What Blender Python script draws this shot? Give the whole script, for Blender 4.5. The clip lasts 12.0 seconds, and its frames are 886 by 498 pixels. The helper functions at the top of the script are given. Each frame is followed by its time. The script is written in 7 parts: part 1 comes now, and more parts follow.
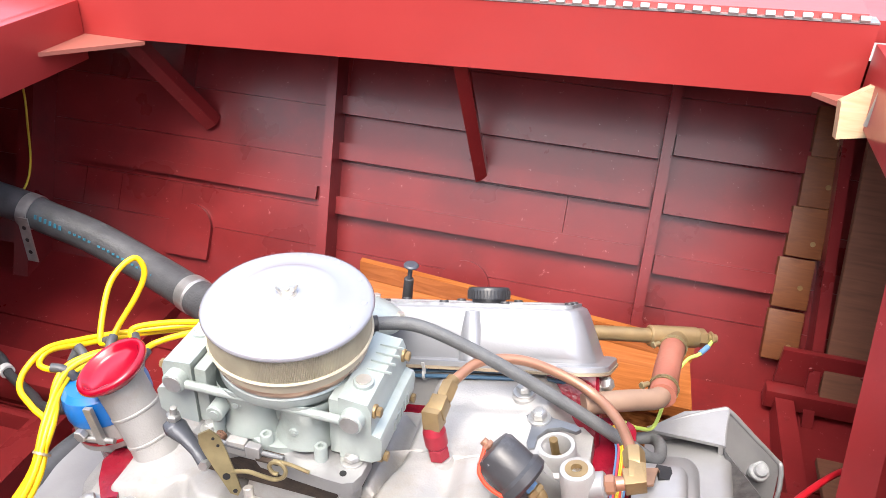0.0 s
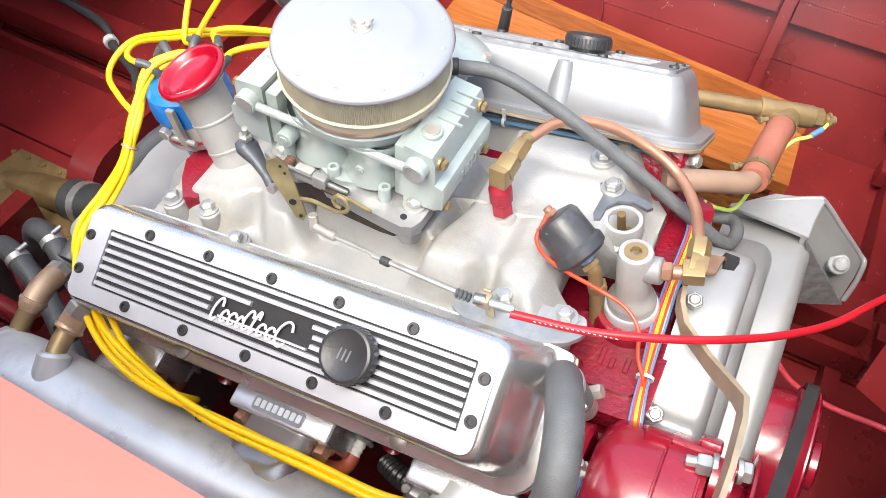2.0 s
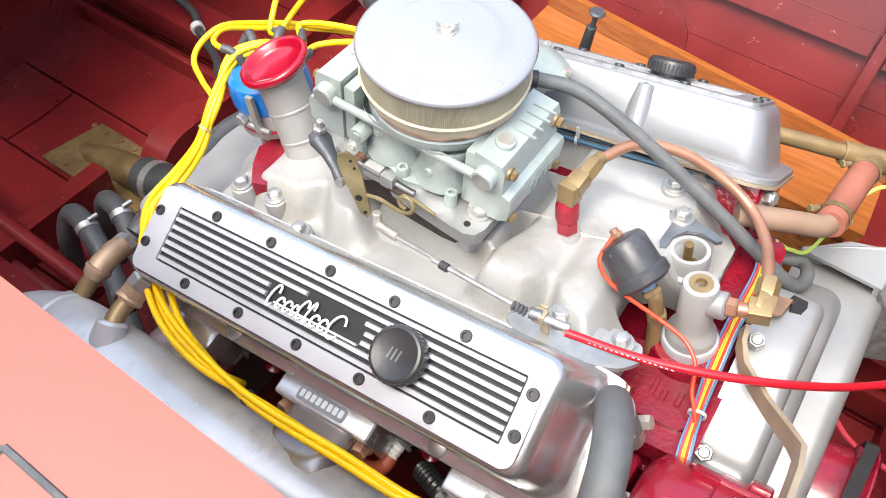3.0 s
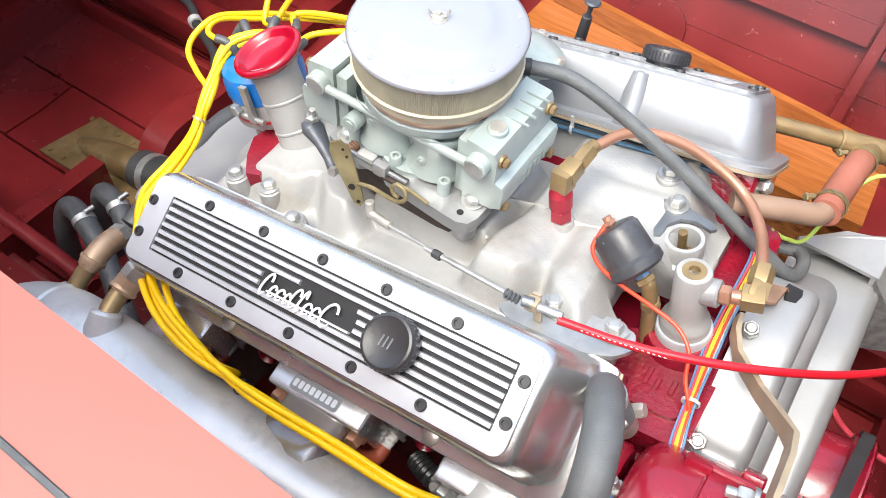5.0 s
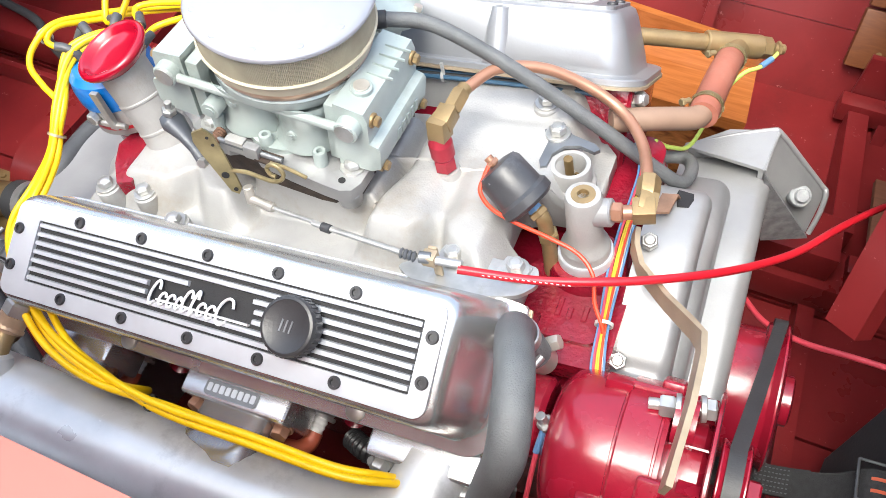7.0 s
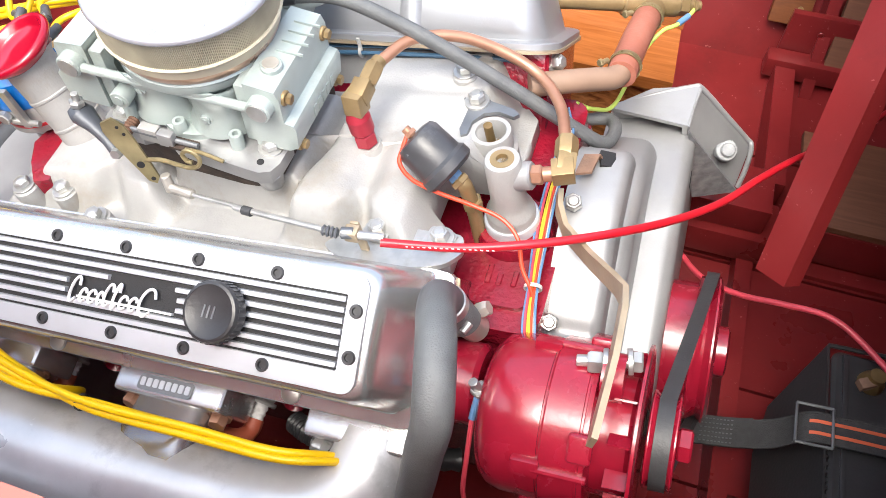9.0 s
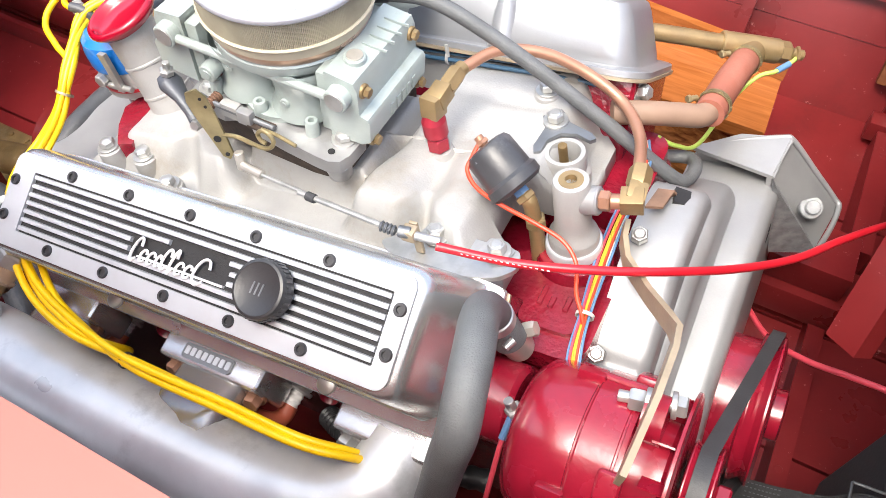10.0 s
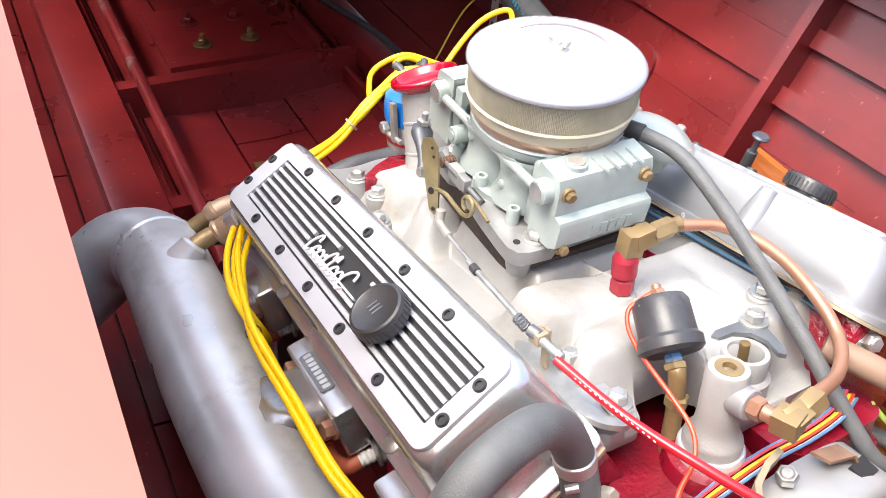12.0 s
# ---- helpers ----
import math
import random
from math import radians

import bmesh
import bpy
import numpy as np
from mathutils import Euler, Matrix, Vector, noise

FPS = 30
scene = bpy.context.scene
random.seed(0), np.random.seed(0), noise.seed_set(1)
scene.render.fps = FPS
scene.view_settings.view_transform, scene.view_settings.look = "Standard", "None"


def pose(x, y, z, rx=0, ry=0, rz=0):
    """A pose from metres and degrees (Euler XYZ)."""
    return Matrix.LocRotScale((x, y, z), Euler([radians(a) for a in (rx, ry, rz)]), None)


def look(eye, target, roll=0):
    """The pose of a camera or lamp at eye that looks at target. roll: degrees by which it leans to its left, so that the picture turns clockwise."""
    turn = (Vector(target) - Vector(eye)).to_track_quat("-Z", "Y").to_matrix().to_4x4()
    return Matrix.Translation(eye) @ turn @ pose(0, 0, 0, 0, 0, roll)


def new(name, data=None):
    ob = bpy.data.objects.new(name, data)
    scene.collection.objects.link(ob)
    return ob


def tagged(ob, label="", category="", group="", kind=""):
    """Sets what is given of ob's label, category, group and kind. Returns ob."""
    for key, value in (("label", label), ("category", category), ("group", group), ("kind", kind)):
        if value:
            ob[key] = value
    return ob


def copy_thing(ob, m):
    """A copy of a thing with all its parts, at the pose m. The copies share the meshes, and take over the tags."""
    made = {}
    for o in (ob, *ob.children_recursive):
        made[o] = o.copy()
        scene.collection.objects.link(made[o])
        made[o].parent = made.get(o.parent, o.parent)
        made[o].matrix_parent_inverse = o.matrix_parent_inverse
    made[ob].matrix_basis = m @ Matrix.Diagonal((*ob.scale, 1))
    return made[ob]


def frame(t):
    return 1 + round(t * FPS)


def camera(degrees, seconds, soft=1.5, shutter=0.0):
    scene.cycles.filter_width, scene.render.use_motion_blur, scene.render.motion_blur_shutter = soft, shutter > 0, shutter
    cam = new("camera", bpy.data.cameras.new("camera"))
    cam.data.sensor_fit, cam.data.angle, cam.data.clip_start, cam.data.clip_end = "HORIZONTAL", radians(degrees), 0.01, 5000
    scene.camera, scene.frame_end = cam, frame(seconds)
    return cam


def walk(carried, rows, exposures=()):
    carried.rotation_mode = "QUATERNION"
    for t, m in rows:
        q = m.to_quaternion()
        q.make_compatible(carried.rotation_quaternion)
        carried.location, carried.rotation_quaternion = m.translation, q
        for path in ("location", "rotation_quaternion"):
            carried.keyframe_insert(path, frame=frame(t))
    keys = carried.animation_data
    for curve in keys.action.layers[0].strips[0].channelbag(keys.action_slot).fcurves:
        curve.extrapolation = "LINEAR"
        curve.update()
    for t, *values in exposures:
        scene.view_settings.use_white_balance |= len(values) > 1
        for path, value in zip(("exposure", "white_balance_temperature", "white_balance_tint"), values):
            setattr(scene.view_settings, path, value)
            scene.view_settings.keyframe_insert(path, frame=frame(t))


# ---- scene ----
cam = camera(59.0, 12.0, soft=0.6)
PATH = [
    (0, (0.27, -0.513, 1.099), (-0.152, 1.142, 0.058), 2.5),
    (0.5, (0.27, -0.453, 1.125), (-0.15, 1.003, -0.181), 1.1),
    (1, (0.27, -0.418, 1.125), (-0.106, 0.823, -0.398), 0.6),
    (1.5, (0.284, -0.418, 1.117), (-0.084, 0.708, -0.494), 2.2),
    (2, (0.277, -0.444, 1.118), (-0.185, 0.632, -0.503), 4.3),
    (2.5, (0.27, -0.45, 1.111), (-0.292, 0.597, -0.498), 5.4),
    (4.5, (0.284, -0.449, 1.109), (-0.332, 0.579, -0.492), 4.9),
    (5, (0.283, -0.449, 1.104), (-0.315, 0.579, -0.504), 4.7),
    (5.5, (0.284, -0.447, 1.103), (-0.293, 0.582, -0.512), 4.0),
    (6, (0.289, -0.443, 1.103), (-0.251, 0.59, -0.522), 2.9),
    (6.5, (0.298, -0.434, 1.093), (-0.185, 0.612, -0.541), 1.8),
    (7, (0.31, -0.43, 1.086), (-0.104, 0.628, -0.56), 0.9),
    (7.5, (0.325, -0.424, 1.079), (-0.018, 0.642, -0.578), 0.6),
    (7.7, (0.329, -0.426, 1.077), (0.014, 0.645, -0.582), 0.7),
    (9.3, (0.344, -0.427, 1.077), (0.019, 0.633, -0.588), 0.6),
    (9.5, (0.342, -0.431, 1.078), (-0.016, 0.626, -0.582), 0.8),
    (10, (0.357, -0.427, 1.063), (-0.151, 0.615, -0.567), 1.3),
    (10.5, (0.386, -0.406, 1.029), (-0.324, 0.594, -0.551), 2.6),
    (11, (0.425, -0.396, 1.0), (-0.554, 0.511, -0.49), 4.3),
    (11.5, (0.458, -0.397, 0.986), (-0.755, 0.446, -0.362), 6.2),
    (12, (0.467, -0.4, 0.988), (-0.804, 0.443, -0.306), 6.9),
]
walk(cam, [(t, look(eye, target, roll)) for t, eye, target, roll in PATH], [(0, 1.6, 6500, 10), (0.5, 1.93, 6600, 14), (1, 1.73, 6550, 10), (1.5, 1.54, 6500, 6), (2.5, 1.48, 6450, 5), (5, 1.46, 6350, 4), (7.5, 1.56, 6300, 4), (9.5, 1.6, 6500, 7), (10.5, 1.6, 6550, 7), (11.5, 1.7, 6600, 7), (12, 1.74, 6600, 8)])

# ---- light ----
world = bpy.data.worlds.new("sky")
scene.world = world
world.use_nodes = True
sky = world.node_tree.nodes.new("ShaderNodeTexSky")
sky.sky_type, sky.sun_disc = "NISHITA", False
sky.sun_elevation, sky.sun_rotation = radians(65), radians(187)
sky.air_density, sky.dust_density = 1.0, 5.0
back = world.node_tree.nodes["Background"]
back.inputs["Strength"].default_value = 0.19
haze = world.node_tree.nodes.new("ShaderNodeHueSaturation")
haze.inputs["Saturation"].default_value = 0.85
world.node_tree.links.new(sky.outputs["Color"], haze.inputs["Color"])
world.node_tree.links.new(haze.outputs["Color"], back.inputs["Color"])
sun = new("sun", bpy.data.lights.new("sun", "SUN"))
sun.data.energy, sun.data.angle, sun.data.color = 0.85, radians(30), (1.0, 0.965, 0.92)
sun.matrix_world = look((-0.2, -1.45, 4.0), (0, 0, 0.5))


# ---- materials ----
def nodes_of(m):
    return m.node_tree.nodes, m.node_tree.links


def mat(name, colour, rough=0.5, metal=0.0, var=0.12, scale=25.0, bump=0.0, bump_scale=300.0, stain=None, stain_amount=0.0, coat=0.0, rough_var=0.1, spec=0.5, flecks=None):
    """A surface with coarse and fine variation of its colour, uneven gloss and fine relief; a stain colour comes in patches."""
    m = bpy.data.materials.new(name)
    m.use_nodes = True
    n, l = nodes_of(m)
    b = n["Principled BSDF"]
    b.inputs["Metallic"].default_value = metal
    b.inputs["Coat Weight"].default_value = coat
    b.inputs["Coat Roughness"].default_value = 0.12
    b.inputs["Specular IOR Level"].default_value = spec
    co = n.new("ShaderNodeTexCoord")
    big = n.new("ShaderNodeTexNoise")
    big.inputs["Scale"].default_value, big.inputs["Detail"].default_value = scale, 6
    fine = n.new("ShaderNodeTexNoise")
    fine.inputs["Scale"].default_value, fine.inputs["Detail"].default_value = bump_scale, 4
    for t in (big, fine):
        l.new(co.outputs["Object"], t.inputs["Vector"])
    ramp = n.new("ShaderNodeValToRGB")
    dark = [max(0.0, c * (1 - var)) for c in colour]
    light = [min(1.0, c * (1 + var)) for c in colour]
    ramp.color_ramp.elements[0].position, ramp.color_ramp.elements[1].position = 0.3, 0.7
    ramp.color_ramp.elements[0].color, ramp.color_ramp.elements[1].color = (*dark, 1), (*light, 1)
    l.new(big.outputs["Fac"], ramp.inputs["Fac"])
    out = ramp.outputs["Color"]
    if stain:
        patch = n.new("ShaderNodeTexNoise")
        patch.inputs["Scale"].default_value, patch.inputs["Detail"].default_value = scale * 0.7, 9
        patch.inputs["Roughness"].default_value = 0.7
        l.new(co.outputs["Object"], patch.inputs["Vector"])
        pick = n.new("ShaderNodeMapRange")
        pick.inputs["From Min"].default_value, pick.inputs["From Max"].default_value = 0.54, 0.68
        pick.inputs["To Max"].default_value = stain_amount
        l.new(patch.outputs["Fac"], pick.inputs["Value"])
        mix = n.new("ShaderNodeMix")
        mix.data_type = "RGBA"
        l.new(pick.outputs["Result"], mix.inputs["Factor"])
        l.new(out, mix.inputs["A"])
        mix.inputs["B"].default_value = (*stain, 1)
        out = mix.outputs["Result"]
    if flecks:
        # small chips and scuffs that follow broken veins of a finer noise
        chip = n.new("ShaderNodeTexNoise")
        chip.inputs["Scale"].default_value, chip.inputs["Detail"].default_value, chip.inputs["Roughness"].default_value = 75, 3, 0.8
        l.new(co.outputs["Object"], chip.inputs["Vector"])
        cut = n.new("ShaderNodeMapRange")
        cut.inputs["From Min"].default_value, cut.inputs["From Max"].default_value, cut.inputs["To Max"].default_value = 0.668, 0.735, 0.7
        l.new(chip.outputs["Fac"], cut.inputs["Value"])
        mix2 = n.new("ShaderNodeMix")
        mix2.data_type = "RGBA"
        l.new(cut.outputs["Result"], mix2.inputs["Factor"])
        l.new(out, mix2.inputs["A"])
        mix2.inputs["B"].default_value = (*flecks, 1)
        out = mix2.outputs["Result"]
    l.new(out, b.inputs["Base Color"])
    gloss = n.new("ShaderNodeMapRange")
    gloss.inputs["To Min"].default_value, gloss.inputs["To Max"].default_value = max(0.02, rough - rough_var), min(1, rough + rough_var)
    l.new(big.outputs["Fac"], gloss.inputs["Value"])
    l.new(gloss.outputs["Result"], b.inputs["Roughness"])
    if bump:
        bm_ = n.new("ShaderNodeBump")
        bm_.inputs["Strength"].default_value, bm_.inputs["Distance"].default_value = bump, 0.002
        l.new(fine.outputs["Fac"], bm_.inputs["Height"])
        l.new(bm_.outputs["Normal"], b.inputs["Normal"])
    return m


def wood_mat(name, dark, light, scale=14.0, rough=0.25, coat=0.6, stretch=(1, 12, 12)):
    m = bpy.data.materials.new(name)
    m.use_nodes = True
    n, l = nodes_of(m)
    b = n["Principled BSDF"]
    b.inputs["Roughness"].default_value, b.inputs["Coat Weight"].default_value = rough, coat
    co, mp = n.new("ShaderNodeTexCoord"), n.new("ShaderNodeMapping")
    mp.inputs["Scale"].default_value = stretch
    grain = n.new("ShaderNodeTexNoise")
    grain.inputs["Scale"].default_value, grain.inputs["Detail"].default_value, grain.inputs["Distortion"].default_value = scale, 8, 1.2
    ramp = n.new("ShaderNodeValToRGB")
    ramp.color_ramp.elements[0].position, ramp.color_ramp.elements[1].position = 0.3, 0.72
    ramp.color_ramp.elements[0].color, ramp.color_ramp.elements[1].color = (*dark, 1), (*light, 1)
    l.new(co.outputs["Object"], mp.inputs["Vector"])
    l.new(mp.outputs["Vector"], grain.inputs["Vector"])
    l.new(grain.outputs["Fac"], ramp.inputs["Fac"])
    l.new(ramp.outputs["Color"], b.inputs["Base Color"])
    return m


HULL_RED = mat("hull_red_paint", (0.155, 0.0135, 0.0145), 0.3, var=0.24, scale=7, bump=0.06, bump_scale=90, stain=(0.085, 0.0105, 0.0105), stain_amount=0.5, spec=0.45, flecks=(0.42, 0.2, 0.19))
CHIPPED_RED = mat("chipped_red_paint", (0.168, 0.016, 0.018), 0.36, var=0.18, scale=9, bump=0.2, bump_scale=120, stain=(0.42, 0.36, 0.33), stain_amount=0.75, spec=0.34)
DECK_RED = mat("deck_red_paint", (0.35, 0.034, 0.031), 0.34, var=0.07, scale=6, bump=0.05, bump_scale=90, coat=0.15)
BLOCK_RED = mat("engine_red_enamel", (0.2, 0.005, 0.017), 0.22, var=0.2, scale=40, bump=0.75, bump_scale=210, coat=0.5)
ALT_RED = mat("alternator_red_enamel", (0.25, 0.007, 0.022), 0.26, var=0.12, scale=30, bump=0.14, bump_scale=160, coat=0.6)
FIT_RED = mat("anodised_red", (0.36, 0.025, 0.045), 0.36, metal=0.4, var=0.1, bump=0.1)
CAST = mat("cast_aluminium", (0.34, 0.337, 0.328), 0.48, metal=0.2, var=0.15, scale=16, bump=0.2, bump_scale=500, stain=(0.27, 0.235, 0.185), stain_amount=0.55)
SILVER_PAINT = mat("silver_paint", (0.305, 0.307, 0.31), 0.4, metal=0.35, var=0.1, scale=18, bump=0.06, bump_scale=500, stain=(0.27, 0.265, 0.25), stain_amount=0.45)
POLISHED = mat("polished_aluminium", (0.56, 0.558, 0.556), 0.25, metal=0.82, var=0.08, scale=16, bump=0.06, bump_scale=90, rough_var=0.08, stain=(0.43, 0.42, 0.4), stain_amount=0.5, flecks=(0.85, 0.85, 0.85))
BRUSHED = mat("satin_aluminium", (0.55, 0.568, 0.6), 0.35, metal=0.45, var=0.05, scale=30, bump=0.05, bump_scale=300, stain=(0.5, 0.5, 0.5), stain_amount=0.4)
# black of the cover grooves; elsewhere painted in for the shade inside holes
DARK_GROOVE = mat("black_crackle_and_hole_shade", (0.012, 0.012, 0.013), 0.65, var=0.2, scale=60, bump=0.3, bump_scale=900)
EXHAUST = mat("exhaust_aluminium", (0.64, 0.645, 0.64), 0.34, metal=0.4, var=0.16, scale=14, bump=0.14, bump_scale=60, stain=(0.37, 0.37, 0.365), stain_amount=0.7, rough_var=0.2, flecks=(0.72, 0.72, 0.72))
CARB = mat("carburettor_grey_green", (0.36, 0.412, 0.395), 0.34, metal=0.2, var=0.09, scale=30, bump=0.1, bump_scale=500, coat=0.15, stain=(0.22, 0.24, 0.2), stain_amount=0.45)
LID_WHITE = mat("lid_white_metal", (0.315, 0.32, 0.345), 0.24, metal=0.25, var=0.05, scale=8, bump=0.02, bump_scale=60, coat=0.35, stain=(0.27, 0.27, 0.31), stain_amount=0.5)
PAPER = mat("filter_paper", (0.36, 0.335, 0.25), 0.8, var=0.16, scale=40, bump=0.1, bump_scale=600)
SEAL = mat("cream_seal", (0.5, 0.45, 0.33), 0.6, var=0.1)
PAN = mat("copper_tinted_pan", (0.5, 0.33, 0.24), 0.3, metal=0.7, var=0.1)
COPPER = mat("copper_tube", (0.38, 0.2, 0.13), 0.38, metal=0.5, var=0.12, scale=40, bump=0.06, stain=(0.3, 0.17, 0.11), stain_amount=0.45)
ELBOW_BRONZE = mat("pale_bronze", (0.43, 0.3, 0.2), 0.42, metal=0.4, var=0.16, scale=50, bump=0.14, stain=(0.3, 0.2, 0.13), stain_amount=0.5)
BRASS = mat("brass", (0.29, 0.205, 0.1), 0.4, metal=0.5, var=0.16, scale=50, bump=0.12, stain=(0.3, 0.21, 0.12), stain_amount=0.45)
OLD_BRASS = mat("tarnished_bronze", (0.24, 0.16, 0.07), 0.5, metal=0.7, var=0.25, scale=30, bump=0.2, stain=(0.35, 0.3, 0.2), stain_amount=0.4)
PINK_HOSE = mat("faded_copper_pipe", (0.26, 0.17, 0.12), 0.6, metal=0.05, var=0.12, scale=40, stain=(0.2, 0.14, 0.1), stain_amount=0.5)
ORANGE_HOSE = mat("orange_silicone", (0.3, 0.105, 0.07), 0.6, var=0.14, bump=0.16, stain=(0.34, 0.16, 0.12), stain_amount=0.55)
STEEL = mat("plated_steel", (0.48, 0.48, 0.465), 0.4, metal=0.8, var=0.16, scale=60, bump=0.1, stain=(0.32, 0.29, 0.24), stain_amount=0.4)
SOCKET = mat("black_socket_steel", (0.05, 0.05, 0.052), 0.42, metal=0.4, var=0.2, scale=80, bump=0.05)
CHROME = mat("bright_cast_script", (0.85, 0.85, 0.85), 0.3, metal=0.4, var=0.03, scale=40)
NUT = mat("pale_plated_nut", (0.5, 0.47, 0.42), 0.35, metal=0.6, var=0.1, scale=80)
RUSTY = mat("rust_brown", (0.12, 0.06, 0.035), 0.7, var=0.3, scale=60, bump=0.3)
HATCH_PINK = mat("hatch_pink_red", (0.42, 0.09, 0.085), 0.38, var=0.06, scale=6, bump=0.05, bump_scale=90)
FAR_COVER = mat("satin_cast_silver", (0.29, 0.297, 0.31), 0.32, metal=0.4, var=0.08, scale=18, bump=0.05, bump_scale=400, stain=(0.26, 0.26, 0.26), stain_amount=0.45)
CAN = mat("black_can_paint", (0.04, 0.041, 0.045), 0.36, var=0.3, scale=40, bump=0.12, bump_scale=200, stain=(0.13, 0.13, 0.14), stain_amount=0.6, flecks=(0.3, 0.3, 0.31))
DARK_ARM = mat("blackened_steel", (0.06, 0.066, 0.078), 0.4, metal=0.3, var=0.2, scale=50, bump=0.1)
RUST_STRAP = mat("rusty_strap", (0.22, 0.13, 0.085), 0.6, metal=0.2, var=0.25, scale=60, bump=0.2)
GALV = mat("galvanised_plate", (0.3, 0.31, 0.32), 0.42, metal=0.5, var=0.3, scale=90, bump=0.2, bump_scale=250, stain=(0.45, 0.45, 0.45), stain_amount=0.6)
THROTTLE_CAST = mat("bright_die_cast", (0.36, 0.36, 0.36), 0.32, metal=0.5, var=0.1, scale=40, bump=0.06, bump_scale=500, stain=(0.25, 0.24, 0.22), stain_amount=0.4)
# gasket brown; on the spacer and the pocket the dark colour stands for shade
GASKET_AND_SHADE = mat("brown_gasket_and_shade", (0.045, 0.03, 0.022), 0.7, var=0.4, scale=90, bump=0.3)
DULL_STEEL = mat("dark_steel", (0.2, 0.21, 0.22), 0.42, metal=0.7, var=0.15, scale=40, bump=0.1)
ZINC = mat("yellow_zinc", (0.3, 0.25, 0.135), 0.4, metal=0.6, var=0.22, scale=60, bump=0.08, stain=(0.2, 0.16, 0.09), stain_amount=0.5)
BRACE_TAN = mat("tan_steel_bar", (0.36, 0.29, 0.2), 0.45, metal=0.35, var=0.15, scale=40, bump=0.08)
BRAID = mat("grey_braided_rubber", (0.105, 0.11, 0.112), 0.5, var=0.16, scale=60, bump=0.4, bump_scale=800, stain=(0.14, 0.145, 0.145), stain_amount=0.5)
RUBBER = mat("grey_rubber", (0.062, 0.064, 0.068), 0.42, var=0.25, scale=40, bump=0.3, bump_scale=220, stain=(0.11, 0.11, 0.11), stain_amount=0.5)
BLACK_RUBBER = mat("black_rubber", (0.035, 0.036, 0.038), 0.5, var=0.2, scale=30, bump=0.2, bump_scale=300)
BLACK_PLASTIC = mat("black_plastic", (0.03, 0.03, 0.032), 0.36, var=0.14, scale=30, bump=0.12)
YELLOW = mat("yellow_silicone", (0.84, 0.53, 0.003), 0.36, var=0.06, scale=20, bump=0.03)
RED_CABLE = mat("red_sheath", (0.45, 0.01, 0.02), 0.32, var=0.06, scale=30, coat=0.15)
PINK_CABLE = mat("pink_red_sheath", (0.6, 0.06, 0.09), 0.35, var=0.05)
ORANGE_WIRE = mat("orange_red_wire", (0.6, 0.055, 0.02), 0.4, var=0.05)
BLUE_WIRE = mat("blue_wire", (0.1, 0.2, 0.36), 0.4, var=0.05)
SLATE_WIRE = mat("slate_blue_wire", (0.04, 0.1, 0.17), 0.45, var=0.1)
WHITE_WIRE = mat("white_wire", (0.5, 0.5, 0.48), 0.45, var=0.05)
YEL_WIRE = mat("yellow_wire", (0.6, 0.46, 0.04), 0.4, var=0.05)
GREEN_WIRE = mat("green_yellow_wire", (0.45, 0.6, 0.12), 0.4, var=0.1)
BLUE_CAP = mat("blue_plastic", (0.006, 0.15, 0.5), 0.34, var=0.08, coat=0.15)
CAP_RED = mat("red_cap_paint", (0.3, 0.003, 0.018), 0.16, var=0.05, coat=0.3)
BOOT = mat("brick_red_boot", (0.36, 0.08, 0.04), 0.5, var=0.1)
CERAMIC = mat("ceramic_white", (0.75, 0.74, 0.72), 0.25, var=0.04)
WOOD = wood_mat("varnished_plywood", (0.24, 0.072, 0.016), (0.36, 0.125, 0.034), scale=9)
WOOD_BLOCK = wood_mat("varnished_block", (0.115, 0.031, 0.0065), (0.175, 0.055, 0.012), scale=10, rough=0.55, coat=0.0, stretch=(2, 14, 2))
WOOD_DARK = wood_mat("figured_varnished_wood", (0.10, 0.03, 0.008), (0.42, 0.17, 0.05), scale=9, stretch=(4, 4, 10))
PLY_BROWN = wood_mat("oiled_brown_ply", (0.11, 0.04, 0.02), (0.17, 0.066, 0.034), scale=8, rough=0.65, coat=0.0)
PALE_WOOD = wood_mat("pale_wood", (0.55, 0.36, 0.2), (0.72, 0.52, 0.33), scale=10, rough=0.4, coat=0.2)
HOSE_PRINT = mat("blue_print", (0.02, 0.17, 0.25), 0.6, var=0.1)
WHITE_PRINT = mat("white_print", (0.75, 0.72, 0.72), 0.6, var=0.1)
STRAP = mat("black_webbing", (0.035, 0.035, 0.036), 0.75, var=0.3, scale=160, bump=0.5, bump_scale=900)
ORANGE_STRIPE = mat("orange_stitching", (0.6, 0.12, 0.05), 0.6, var=0.1)

# ---- builders ----
ENG = Matrix.Translation((0, 0, 0.7)) @ Matrix.Rotation(radians(-11), 4, "Y") @ Matrix.Translation((0, 0, -0.7))
ID = Matrix.Identity(4)


def thing(name, label, category, group="", kind="", m=ID):
    ob = new(name)
    ob.empty_display_size = 0.02
    ob.matrix_world = m
    return tagged(ob, label, category, group, kind)


def smooth(me, angle=35):
    me.polygons.foreach_set("use_smooth", [True] * len(me.polygons))
    me.set_sharp_from_angle(angle=radians(angle))


